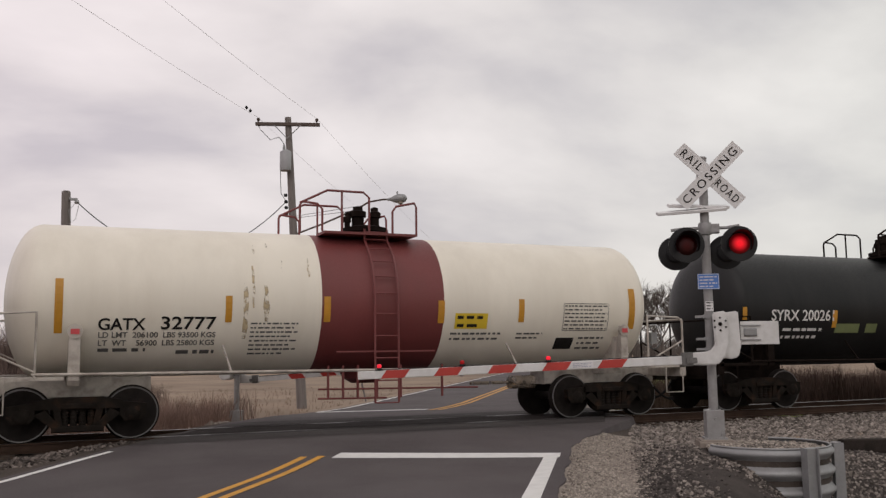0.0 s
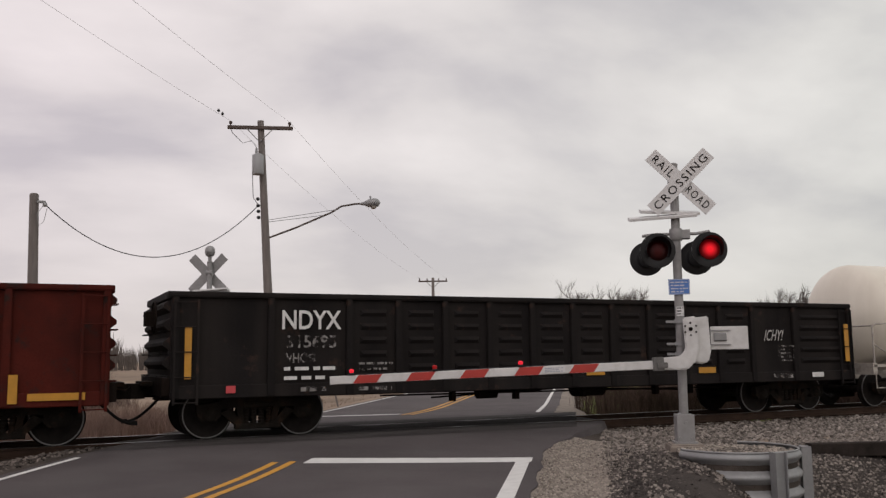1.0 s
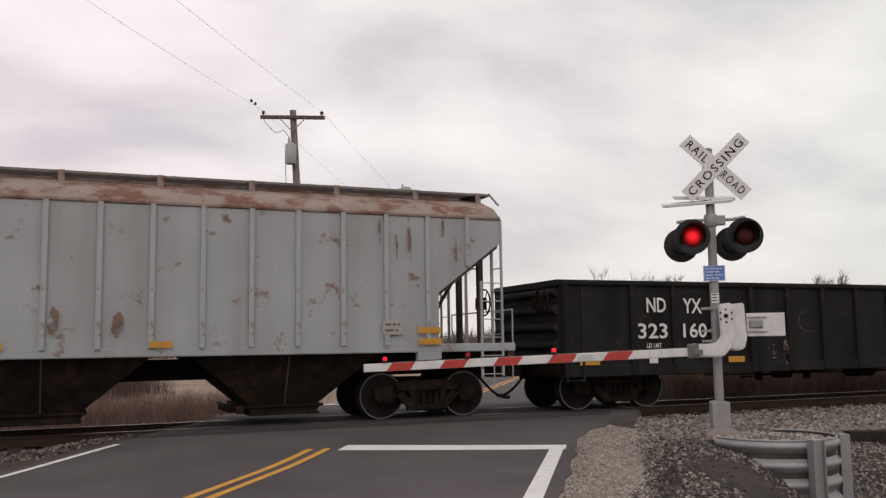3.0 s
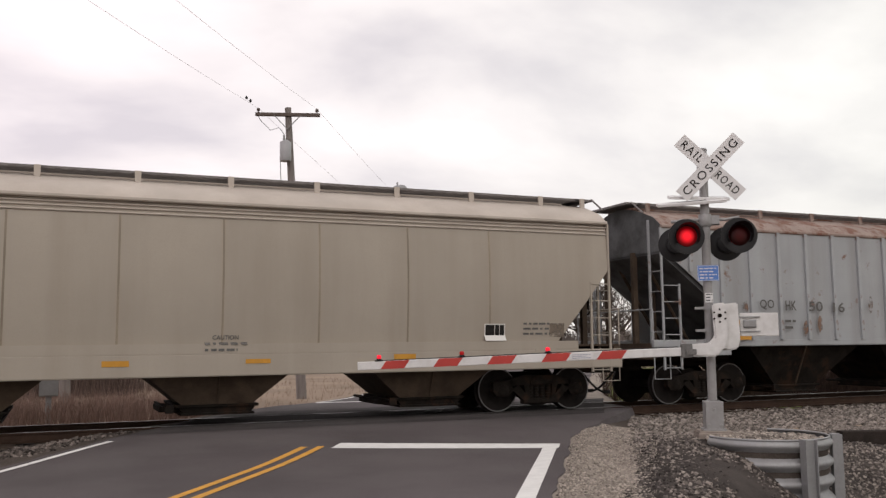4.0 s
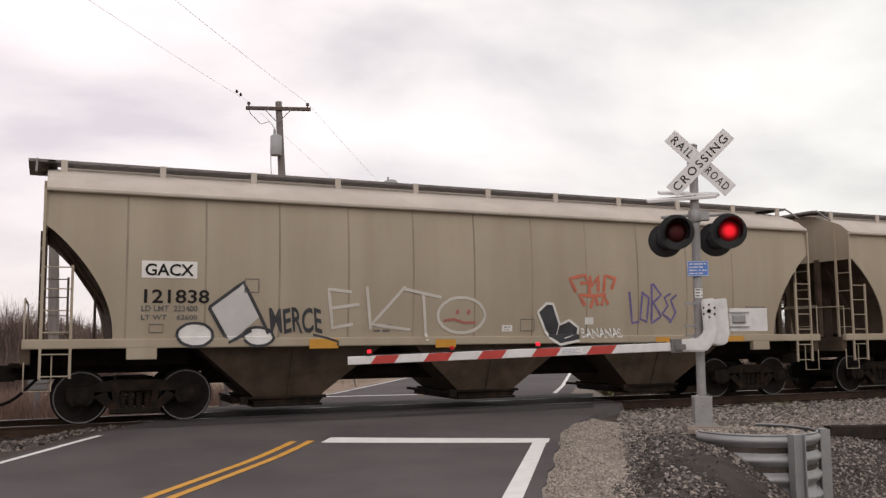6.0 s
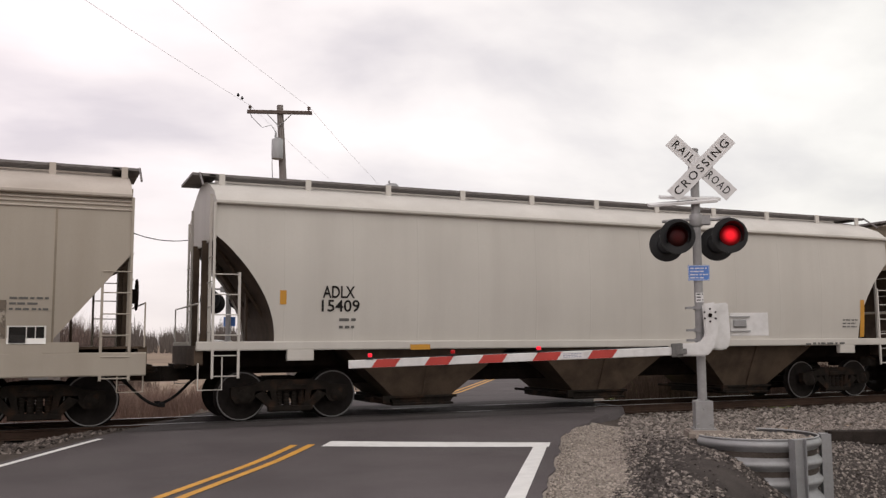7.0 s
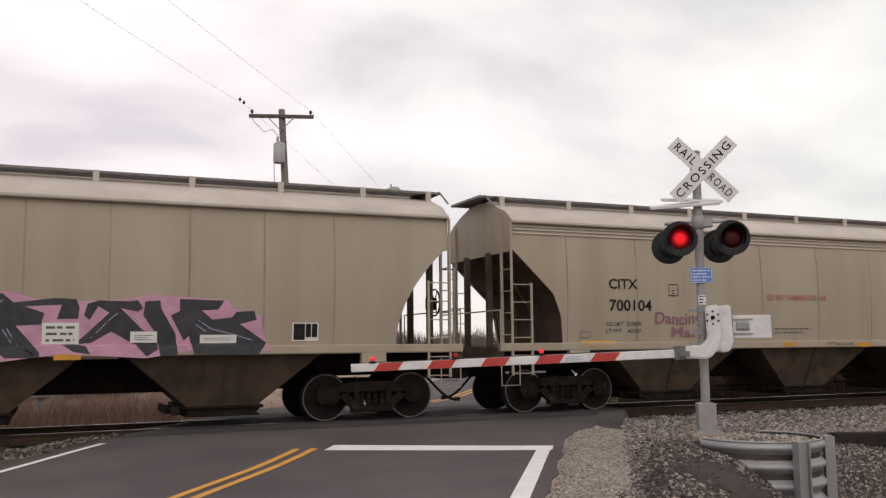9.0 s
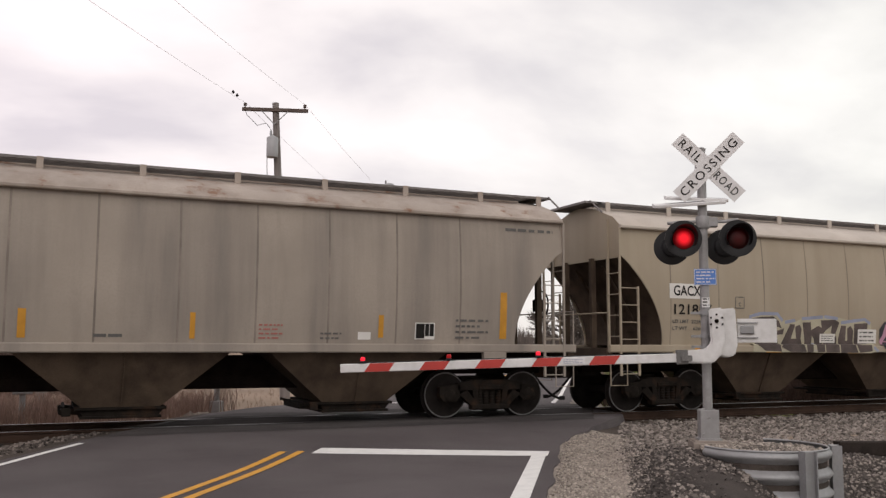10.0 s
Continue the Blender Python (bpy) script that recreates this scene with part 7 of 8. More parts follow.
    frame_box(c, 4.72, 1.16, 0.45, 0.10, 0.012, "letter_white", sd)
    bars(c, 4.75, 1.18, 0.38, 0.06, "letter_white", 2, sd)
    patch(c, 7.68, 1.04, 0.21, 0.06, "letter_white", sd, name="label_plate")
    patch(c, 5.97, 1.01, 0.20, 0.09, "rub_tan", sd, name="label_plate")
    c, sd = CARS[5], post_y
    letters(c, "QO", -5.98, 2.15, 0.43, 0.24, "letter_grey", sd)
    letters(c, "HK", -5.21, 2.14, 0.34, 0.23, "letter_grey", sd)
    letters(c, "50", -4.48, 2.12, 0.44, 0.24, "letter_grey", sd)
    letters(c, "16", -3.71, 2.10, 0.38, 0.24, "letter_grey", sd)
    bars(c, -6.00, 1.70, 0.37, 0.23, "letter_grey", 2, sd)
    bars(c, -5.25, 1.70, 0.36, 0.23, "letter_grey", 2, sd)
    patch(c, -6.73, 1.79, 0.47, 0.12, "reflector", sd)
    patch(c, -6.74, 1.46, 0.47, 0.15, "reflector", sd)
    patch(c, -1.11, 1.46, 0.38, 0.13, "reflector", sd)
    patch(c, 1.55, 1.47, 0.38, 0.11, "reflector", sd)
    patch(c, 6.51, 1.68, 0.48, 0.12, "reflector", sd)
    patch(c, 6.52, 1.46, 0.48, 0.12, "reflector", sd)
    patch(c, 5.78, 1.66, 0.41, 0.27, "placard_grey", sd, name="placard")
    bars(c, 5.83, 1.71, 0.30, 0.17, "letter_grey", 2, sd)
    blob(c, [(6.30, 3.94), (6.29, 3.78), (6.30, 3.61), (6.31, 3.45), (6.31, 3.29), (6.33, 3.13), (6.38, 3.13), (6.38, 3.29), (6.39, 3.45), (6.37, 3.62), (6.36, 3.78), (6.34, 3.94)], "rust_run", sd)
    blob(c, [(6.05, 3.59), (6.05, 3.50), (6.06, 3.40), (6.05, 3.31), (6.05, 3.21), (6.08, 3.12), (6.09, 3.12), (6.09, 3.22), (6.10, 3.31), (6.11, 3.41), (6.09, 3.50), (6.07, 3.60)], "rust_run", sd)
    blob(c, [(7.30, 3.57), (7.31, 3.46), (7.30, 3.36), (7.30, 3.26), (7.30, 3.16), (7.32, 3.06), (7.36, 3.06), (7.35, 3.16), (7.35, 3.26), (7.35, 3.36), (7.35, 3.47), (7.33, 3.57)], "rust_run", sd)
    blob(c, [(5.70, 3.85), (5.70, 3.76), (5.70, 3.66), (5.70, 3.57), (5.72, 3.48), (5.73, 3.39), (5.76, 3.39), (5.76, 3.48), (5.77, 3.58), (5.75, 3.67), (5.76, 3.76), (5.74, 3.85)], "rust_run", sd)
    blob(c, [(7.02, 3.95), (7.02, 3.87), (7.03, 3.79), (7.03, 3.71), (7.02, 3.63), (7.03, 3.56), (7.07, 3.56), (7.08, 3.64), (7.09, 3.71), (7.08, 3.79), (7.09, 3.87), (7.06, 3.95)], "rust_run", sd)
    blob(c, [(-6.32, 2.18), (-6.36, 2.09), (-6.39, 1.99), (-6.44, 2.02), (-6.47, 2.06), (-6.48, 2.18), (-6.47, 2.30), (-6.42, 2.35), (-6.38, 2.39), (-6.35, 2.30)], "rust_run", sd)
    blob(c, [(-4.53, 1.70), (-4.56, 1.58), (-4.60, 1.51), (-4.64, 1.52), (-4.67, 1.61), (-4.68, 1.70), (-4.67, 1.80), (-4.63, 1.87), (-4.58, 1.91), (-4.55, 1.82)], "rust_run", sd)
    blob(c, [(-4.07, 1.82), (-4.08, 1.70), (-4.13, 1.67), (-4.18, 1.60), (-4.20, 1.69), (-4.23, 1.82), (-4.20, 1.96), (-4.16, 2.02), (-4.11, 2.01), (-4.08, 1.94)], "rust_run", sd)
    blob(c, [(0.10, 1.95), (0.09, 1.81), (0.02, 1.71), (-0.03, 1.71), (-0.08, 1.85), (-0.06, 1.95), (-0.04, 2.07), (-0.00, 2.19), (0.05, 2.14), (0.11, 2.07)], "rust_run", sd)
    blob(c, [(1.12, 1.88), (1.08, 1.75), (1.02, 1.64), (0.97, 1.68), (0.92, 1.76), (0.94, 1.88), (0.95, 2.00), (1.00, 2.08), (1.06, 2.09), (1.10, 2.03)], "rust_run", sd)
    blob(c, [(-2.39, 2.27), (-2.40, 2.14), (-2.44, 2.10), (-2.49, 2.07), (-2.52, 2.18), (-2.55, 2.27), (-2.52, 2.41), (-2.47, 2.49), (-2.42, 2.50), (-2.38, 2.37)], "rust_run", sd)
    c, sd = CARS[6], hop_y
    letters(c, "CEFX", -6.68, 2.26, 0.79, 0.21, "letter_black", sd)
    letters(c, "12062", -6.71, 1.86, 0.83, 0.22, "letter_black", sd)
    letters(c, "LD LMT  222900", -6.71, 1.56, 0.84, 0.10, "letter_black", sd)
    letters(c, "LT WT    60100", -6.72, 1.39, 0.83, 0.10, "letter_black", sd)
    frame_box(c, -4.92, 2.02, 0.26, 0.24, 0.020, "letter_grey", sd)
    letters(c, "C", -4.83, 2.06, 0.08, 0.09, "letter_grey", sd)
    patch(c, -7.16, 1.12, 0.51, 0.10, "reflector", sd)
    patch(c, 5.02, 1.49, 0.47, 0.34, "placard_white", sd, name="placard")
    plate(c, 5.02, 1.49, 0.47, 0.34, sd)
    bars(c, 5.91, 1.60, 0.63, 0.26, "letter_grey", 3, sd)
    patch(c, 3.06, 1.15, 0.45, 0.10, "reflector", sd)
    patch(c, 6.40, 1.06, 0.47, 0.18, "reflector", sd)
    patch(c, 6.53, 1.56, 0.35, 0.28, "stain_tan", sd, name="stain")
    letters(c, "CAUTION", -0.35, 1.55, 0.46, 0.08, "letter_grey", sd)
    bars(c, -0.49, 1.34, 0.75, 0.17, "letter_grey", 2, sd)
    patch(c, -2.19, 1.10, 0.44, 0.10, "reflector", sd)
    patch(c, 0.23, 1.12, 0.45, 0.08, "reflector", sd)
    c, sd = CARS[7], hop_y
    patch(c, -7.14, 2.48, 0.97, 0.30, "placard_white", sd, name="placard")
    letters(c, "GACX", -7.04, 2.52, 0.82, 0.22, "letter_black", sd, lift=0.016)
    letters(c, "121759", -7.12, 2.06, 1.15, 0.24, "letter_black", sd)
    letters(c, "LD LMT  223400", -7.13, 1.92, 0.87, 0.08, "letter_grey", sd)
    letters(c, "LT WT    62600", -7.13, 1.76, 0.87, 0.08, "letter_grey", sd)
    frame_box(c, -5.39, 2.28, 0.25, 0.25, 0.020, "letter_grey", sd)
    letters(c, "C", -5.30, 2.32, 0.07, 0.10, "letter_grey", sd)
    patch(c, -7.17, 1.54, 0.08, 0.20, "placard_white", sd, name="label_plate")
    frame_box(c, -7.03, 1.54, 0.31, 0.14, 0.015, "letter_grey", sd)
    patch(c, -6.63, 1.28, 0.91, 0.13, "reflector", sd)
    patch(c, -4.12, 1.30, 0.34, 0.09, "reflector", sd)
    patch(c, -1.68, 1.28, 0.42, 0.10, "reflector", sd)
    patch(c, 5.34, 1.58, 0.47, 0.33, "placard_white", sd, name="placard")
    plate(c, 5.34, 1.58, 0.47, 0.33, sd)
    bars(c, 6.39, 1.92, 0.69, 0.25, "letter_grey", 3, sd)
    patch(c, 4.83, 1.58, 0.41, 0.40, "placard_grey", sd, name="placard")
    patch(c, 6.45, 1.54, 0.82, 0.28, "placard_grey", sd, name="placard")
    patch(c, 5.81, 1.27, 0.94, 0.14, "reflector", sd)
    patch(c, 3.81, 1.29, 0.35, 0.12, "reflector", sd)
    patch(c, 7.05, 1.06, 0.17, 0.20, "reflector_red", sd)
    c, sd = CARS[8], hop_y
    patch(c, -7.10, 2.53, 0.94, 0.30, "placard_white", sd, name="placard")
    letters(c, "GACX", -7.04, 2.57, 0.82, 0.21, "letter_black", sd, lift=0.016)
    letters(c, "121838", -7.05, 2.09, 1.11, 0.24, "letter_black", sd)
    letters(c, "LD LMT  223400", -7.09, 1.95, 0.95, 0.10, "letter_grey", sd)
    letters(c, "LT WT    62600", -7.09, 1.80, 0.95, 0.09, "letter_grey", sd)
    frame_box(c, -5.31, 2.30, 0.25, 0.24, 0.020, "letter_grey", sd)
    frame_box(c, -6.95, 1.58, 0.23, 0.14, 0.015, "letter_grey", sd)
    blob(c, [(-5.94, 2.02), (-5.34, 2.48), (-5.02, 1.87), (-5.55, 1.39)], "paint_grey_light", sd)
    outline(c, [(-5.94, 2.02), (-5.34, 2.48), (-5.02, 1.87), (-4.86, 1.55)], 0.060, "paint_black", sd)
    outline(c, [(-5.94, 2.02), (-5.58, 1.40), (-5.17, 1.61)], 0.060, "paint_black", sd)
    blob(c, [(-5.89, 1.54), (-5.91, 1.47), (-5.96, 1.42), (-6.03, 1.37), (-6.13, 1.35), (-6.23, 1.35), (-6.32, 1.38), (-6.39, 1.42), (-6.44, 1.47), (-6.46, 1.54), (-6.44, 1.60), (-6.39, 1.66), (-6.32, 1.70), (-6.22, 1.72), (-6.12, 1.72), (-6.03, 1.70), (-5.95, 1.66), (-5.90, 1.60)], "paint_white", sd)
    outline(c, [(-5.86, 1.54), (-5.88, 1.46), (-5.94, 1.40), (-6.02, 1.35), (-6.12, 1.33), (-6.23, 1.33), (-6.33, 1.36), (-6.41, 1.40), (-6.47, 1.47), (-6.48, 1.54), (-6.47, 1.61), (-6.41, 1.67), (-6.33, 1.72), (-6.23, 1.74), (-6.12, 1.74), (-6.02, 1.72), (-5.94, 1.67), (-5.88, 1.61)], 0.050, "paint_black", sd, close=True)
    blob(c, [(-4.80, 1.50), (-4.81, 1.45), (-4.86, 1.40), (-4.92, 1.37), (-5.01, 1.35), (-5.09, 1.35), (-5.18, 1.37), (-5.24, 1.41), (-5.28, 1.45), (-5.30, 1.50), (-5.28, 1.55), (-5.24, 1.59), (-5.17, 1.63), (-5.09, 1.64), (-5.00, 1.64), (-4.92, 1.62), (-4.85, 1.59), (-4.81, 1.55)], "paint_white", sd)
    outline(c, [(-4.77, 1.50), (-4.79, 1.44), (-4.84, 1.39), (-4.91, 1.35), (-5.00, 1.33), (-5.10, 1.33), (-5.19, 1.35), (-5.26, 1.39), (-5.31, 1.44), (-5.32, 1.50), (-5.31, 1.56), (-5.26, 1.61), (-5.19, 1.65), (-5.10, 1.67), (-5.00, 1.66), (-4.91, 1.64), (-4.83, 1.61), (-4.79, 1.55)], 0.050, "paint_black", sd, close=True)
    spray_letters(c, "MERCE", -4.82, 1.56, 0.98, 0.46, "paint_black", sd, lean=-0.1)
    outline(c, [(-4.02, 1.53), (-3.80, 1.47), (-3.55, 1.39), (-3.57, 1.32)], 0.040, "paint_black", sd)
    outline(c, [(-3.25, 1.72), (-3.65, 1.65), (-3.74, 2.38), (-3.28, 2.33)], 0.060, "paint_white_thin", sd)
    outline(c, [(-3.69, 2.02), (-3.13, 2.10)], 0.060, "paint_white_thin", sd)
    outline(c, [(-2.98, 2.44), (-2.89, 1.62)], 0.060, "paint_white_thin", sd)
    outline(c, [(-2.07, 1.61), (-2.87, 1.72), (-2.19, 2.45)], 0.060, "paint_white_thin", sd)
    outline(c, [(-2.19, 2.40), (-1.42, 2.25)], 0.060, "paint_white_thin", sd)
    outline(c, [(-1.81, 2.35), (-1.73, 1.40)], 0.060, "paint_white_thin", sd)
    outline(c, [(-0.44, 1.90), (-0.48, 1.78), (-0.57, 1.67), (-0.71, 1.59), (-0.88, 1.55), (-1.06, 1.55), (-1.23, 1.59), (-1.37, 1.67), (-1.46, 1.78), (-1.49, 1.90), (-1.46, 2.02), (-1.37, 2.12), (-1.23, 2.21), (-1.06, 2.25), (-0.88, 2.25), (-0.71, 2.21), (-0.57, 2.13), (-0.48, 2.02)], 0.060, "paint_white_thin", sd, close=True)
    outline(c, [(-1.36, 1.79), (-1.14, 1.82), (-0.91, 1.75), (-0.65, 1.75)], 0.050, "paint_red", sd)
    blob(c, [(-1.02, 1.96), (-1.03, 1.93), (-1.06, 1.91), (-1.09, 1.93), (-1.11, 1.96), (-1.09, 2.00), (-1.06, 2.02), (-1.03, 2.00)], "paint_red", sd)
    blob(c, [(-0.77, 1.96), (-0.78, 1.93), (-0.81, 1.91), (-0.84, 1.93), (-0.86, 1.96), (-0.84, 2.00), (-0.81, 2.02), (-0.78, 2.00)], "paint_red", sd)
    outline(c, [(1.71, 2.40), (1.56, 2.68), (1.95, 2.77), (2.02, 2.58), (1.82, 2.60)], 0.075, "paint_orange", sd)
    outline(c, [(2.05, 2.35), (2.06, 2.75), (2.12, 2.52), (2.28, 2.76), (2.27, 2.41)], 0.075, "paint_orange", sd)
    outline(c, [(2.41, 2.41), (2.45, 2.76), (2.72, 2.71), (2.61, 2.47)], 0.075, "paint_orange", sd)
    outline(c, [(1.94, 2.11), (1.79, 2.34), (2.14, 2.32), (2.47, 2.35)], 0.075, "paint_orange", sd)
    outline(c, [(2.07, 2.06), (2.18, 2.32), (2.27, 2.12)], 0.075, "paint_orange", sd)
    outline(c, [(2.36, 2.12), (2.41, 2.33), (2.53, 2.14)], 0.075, "paint_orange", sd)
    outline(c, [(3.08, 2.42), (3.16, 1.74), (3.34, 1.77)], 0.050, "paint_purple", sd)
    outline(c, [(3.42, 2.36), (3.37, 1.83), (3.55, 1.77), (3.60, 2.30), (3.40, 2.42)], 0.050, "paint_purple", sd)
    outline(c, [(3.68, 2.61), (3.68, 1.74), (3.94, 1.89), (3.72, 2.19), (3.93, 2.37), (3.71, 2.61)], 0.050, "paint_purple", sd)
    outline(c, [(4.20, 2.40), (4.02, 2.31), (4.12, 2.13), (3.97, 1.95), (4.18, 1.81)], 0.050, "paint_purple", sd)
    outline(c, [(4.36, 2.37), (4.19, 2.25), (4.33, 1.98), (4.18, 1.74)], 0.050, "paint_purple", sd)
    blob(c, [(0.78, 1.97), (0.99, 2.15), (1.15, 2.14), (1.32, 1.71), (1.55, 1.80), (1.78, 1.65), (1.76, 1.37), (1.29, 1.29), (1.04, 1.43)], "paint_black", sd)
    outline(c, [(0.78, 1.97), (0.99, 2.15), (1.15, 2.14), (1.32, 1.71), (1.55, 1.80), (1.78, 1.65), (1.76, 1.37), (1.29, 1.29), (1.04, 1.43)], 0.055, "paint_white", sd, close=True)
    outline(c, [(1.30, 1.70), (1.22, 1.50), (1.40, 1.42), (1.62, 1.50)], 0.030, "paint_white", sd)
    spray_letters(c, "BANANAS", 1.83, 1.42, 1.03, 0.21, "paint_white", sd)
    bars(c, 1.94, 1.68, 0.33, 0.21, "paint_white", 1, sd)
    patch(c, -1.56, 1.26, 0.44, 0.16, "reflector", sd)
    patch(c, -4.11, 1.27, 0.56, 0.18, "reflector", sd)
    patch(c, 3.74, 1.29, 0.38, 0.14, "reflector", sd)
    patch(c, 5.66, 1.32, 0.58, 0.12, "reflector", sd)
    patch(c, 5.33, 1.58, 0.45, 0.31, "placard_white", sd, name="placard")
    plate(c, 5.33, 1.58, 0.45, 0.31, sd)
    bars(c, 6.35, 1.94, 0.60, 0.19, "letter_grey", 3, sd)
    patch(c, -0.05, 1.57, 0.24, 0.13, "placard_white", sd, name="label_plate")
    bars(c, 0.00, 1.59, 0.15, 0.08, "letter_grey", 2, sd)
    frame_box(c, 0.38, 1.58, 0.32, 0.24, 0.015, "letter_grey", sd)
    bars(c, -2.83, 1.57, 0.42, 0.15, "letter_grey", 2, sd)
    c, sd = CARS[9], hop_y
    letters(c, "ADLX", -6.62, 2.28, 0.63, 0.23, "letter_black", sd)
    letters(c, "15409", -6.64, 2.02, 0.75, 0.23, "letter_black", sd)
    bars(c, -6.29, 1.70, 0.33, 0.21, "letter_grey", 2, sd)
    patch(c, -7.43, 2.15, 0.12, 0.26, "reflector", sd)
    patch(c, -4.86, 1.30, 0.42, 0.10, "reflector", sd)
    patch(c, 7.26, 1.51, 0.14, 0.92, "reflector", sd)
    bars(c, 6.66, 1.74, 0.50, 0.21, "letter_grey", 3, sd)
    bars(c, 5.60, 1.32, 1.04, 0.07, "letter_grey", 1, sd)
    bars(c, 5.37, 1.31, 0.20, 0.06, "letter_grey", 1, sd)
    c, sd = CARS[10], hop_y
    letters(c, "CEFX", -6.77, 2.27, 0.78, 0.25, "letter_black", sd)
    letters(c, "13130", -6.75, 1.79, 0.71, 0.25, "letter_black", sd)
    letters(c, "LD LMT  223400", -6.75, 1.56, 0.87, 0.09, "letter_grey", sd)
    letters(c, "LT WT    62600", -6.75, 1.42, 0.87, 0.09, "letter_grey", sd)
    patch(c, -6.80, 1.27, 0.93, 0.13, "reflector", sd)
    patch(c, -1.73, 1.28, 0.47, 0.11, "reflector", sd)
    patch(c, 3.33, 1.25, 0.41, 0.15, "reflector", sd)
    patch(c, -3.72, 1.27, 0.41, 0.10, "reflector", sd)
    outline(c, [(-5.41, 1.78), (-5.27, 1.78), (-5.17, 1.96), (-5.08, 1.91), (-5.04, 1.80), (-4.88, 1.79), (-4.79, 1.77), (-4.92, 1.95), (-4.85, 2.07), (-4.58, 2.13), (-4.21, 2.13), (-3.99, 2.03), (-3.91, 1.88), (-3.98, 1.55), (-4.13, 1.43), (-4.46, 1.39)], 0.048, "paint_grey", sd)
    outline(c, [(-5.27, 1.77), (-5.21, 1.59), (-5.07, 1.62), (-4.93, 1.55), (-4.84, 1.43), (-4.64, 1.55)], 0.048, "paint_grey", sd)
    outline(c, [(-4.62, 1.52), (-4.56, 1.26), (-4.45, 1.08)], 0.048, "paint_grey", sd)
    outline(c, [(-4.35, 1.37), (-4.12, 1.04), (-4.05, 1.44), (-3.89, 1.88)], 0.048, "paint_grey", sd)
    outline(c, [(-4.41, 1.79), (-4.24, 1.74), (-4.26, 1.61), (-4.37, 1.57), (-4.41, 1.79)], 0.048, "paint_grey", sd)
    outline(c, [(-4.05, 1.30), (-3.89, 1.85), (-3.72, 2.11), (-3.48, 2.11), (-3.44, 1.96), (-3.26, 2.02), (-3.32, 1.83), (-3.53, 1.85), (-3.41, 1.48), (-3.29, 1.37), (-3.14, 1.37)], 0.048, "paint_grey", sd)
    outline(c, [(-3.75, 1.50), (-3.66, 1.66), (-3.64, 1.50), (-3.75, 1.50)], 0.048, "paint_grey", sd)
    outline(c, [(-3.86, 1.30), (-3.79, 1.39), (-3.60, 1.26)], 0.048, "paint_grey", sd)
    outline(c, [(-3.37, 1.48), (-3.11, 2.08), (-2.63, 2.05), (-2.61, 1.71), (-2.81, 1.65), (-2.85, 1.86), (-3.07, 1.85), (-3.12, 1.39)], 0.048, "paint_grey", sd)
    outline(c, [(-3.04, 1.29), (-3.00, 1.44), (-2.55, 1.48), (-2.51, 1.27)], 0.048, "paint_grey", sd)
    outline(c, [(-2.49, 1.25), (-2.35, 2.11), (-2.09, 2.11), (-2.04, 1.92), (-1.86, 2.02), (-1.78, 1.92), (-1.96, 1.81), (-1.77, 1.55)], 0.048, "paint_grey", sd)
    outline(c, [(-2.19, 1.54), (-2.13, 1.71), (-2.08, 1.54), (-2.19, 1.54)], 0.048, "paint_grey", sd)
    outline(c, [(-2.25, 1.46), (-1.98, 1.45)], 0.048, "paint_grey", sd)
    outline(c, [(-2.25, 1.39), (-2.00, 1.38)], 0.048, "paint_grey", sd)
    outline(c, [(-2.27, 1.32), (-2.00, 1.33), (-1.86, 1.25)], 0.048, "paint_grey", sd)
    outline(c, [(-1.77, 1.55), (-1.63, 2.08), (-1.40, 2.02), (-1.29, 2.06), (-1.21, 1.89), (-1.27, 1.79), (-1.19, 1.34)], 0.048, "paint_grey", sd)
    outline(c, [(-1.61, 1.17), (-1.50, 1.57), (-1.33, 1.17)], 0.048, "paint_grey", sd)
    outline(c, [(-1.16, 1.93), (-1.10, 2.08), (-0.86, 2.08), (-0.91, 1.93), (-0.73, 1.83)], 0.048, "paint_grey", sd)
    outline(c, [(-0.93, 1.48), (-0.82, 1.20)], 0.048, "paint_grey", sd)
    outline(c, [(-4.95, 0.91), (-4.99, 1.09), (-4.94, 1.25), (-4.76, 1.23), (-4.74, 1.07), (-4.56, 1.23), (-4.43, 1.01)], 0.048, "paint_grey", sd)
    outline(c, [(-3.84, 1.33), (-3.82, 1.11), (-3.75, 1.11), (-3.76, 0.91)], 0.048, "paint_grey", sd)
    outline(c, [(-3.40, 0.98), (-3.56, 1.00), (-3.56, 1.18), (-3.41, 1.20), (-3.37, 1.07), (-3.46, 0.98)], 0.048, "paint_grey", sd)
    outline(c, [(-3.14, 1.29), (-3.04, 1.10), (-3.09, 0.88)], 0.048, "paint_grey", sd)
    outline(c, [(-3.06, 1.18), (-2.90, 1.23), (-2.70, 1.06), (-2.71, 1.23)], 0.048, "paint_grey", sd)
    spray_letters(c, "2011", -5.31, 1.36, 0.42, 0.14, "paint_grey", sd, bold=0.0)
    frame_box(c, -4.65, 2.00, 0.27, 0.27, 0.020, "letter_grey", sd)
    outline(c, [(3.89, 1.77), (3.93, 1.44), (4.18, 1.49)], 0.022, "paint_grey", sd)
    outline(c, [(4.19, 1.75), (4.42, 1.75), (4.26, 1.63), (4.43, 1.56), (4.21, 1.49)], 0.022, "paint_grey", sd)
    outline(c, [(4.46, 1.49), (4.59, 1.77), (4.70, 1.50)], 0.022, "paint_grey", sd)
    outline(c, [(4.77, 1.51), (4.78, 1.77), (4.99, 1.78)], 0.022, "paint_grey", sd)
    letters(c, "CAUTION", 1.65, 1.38, 0.43, 0.07, "letter_grey", sd)
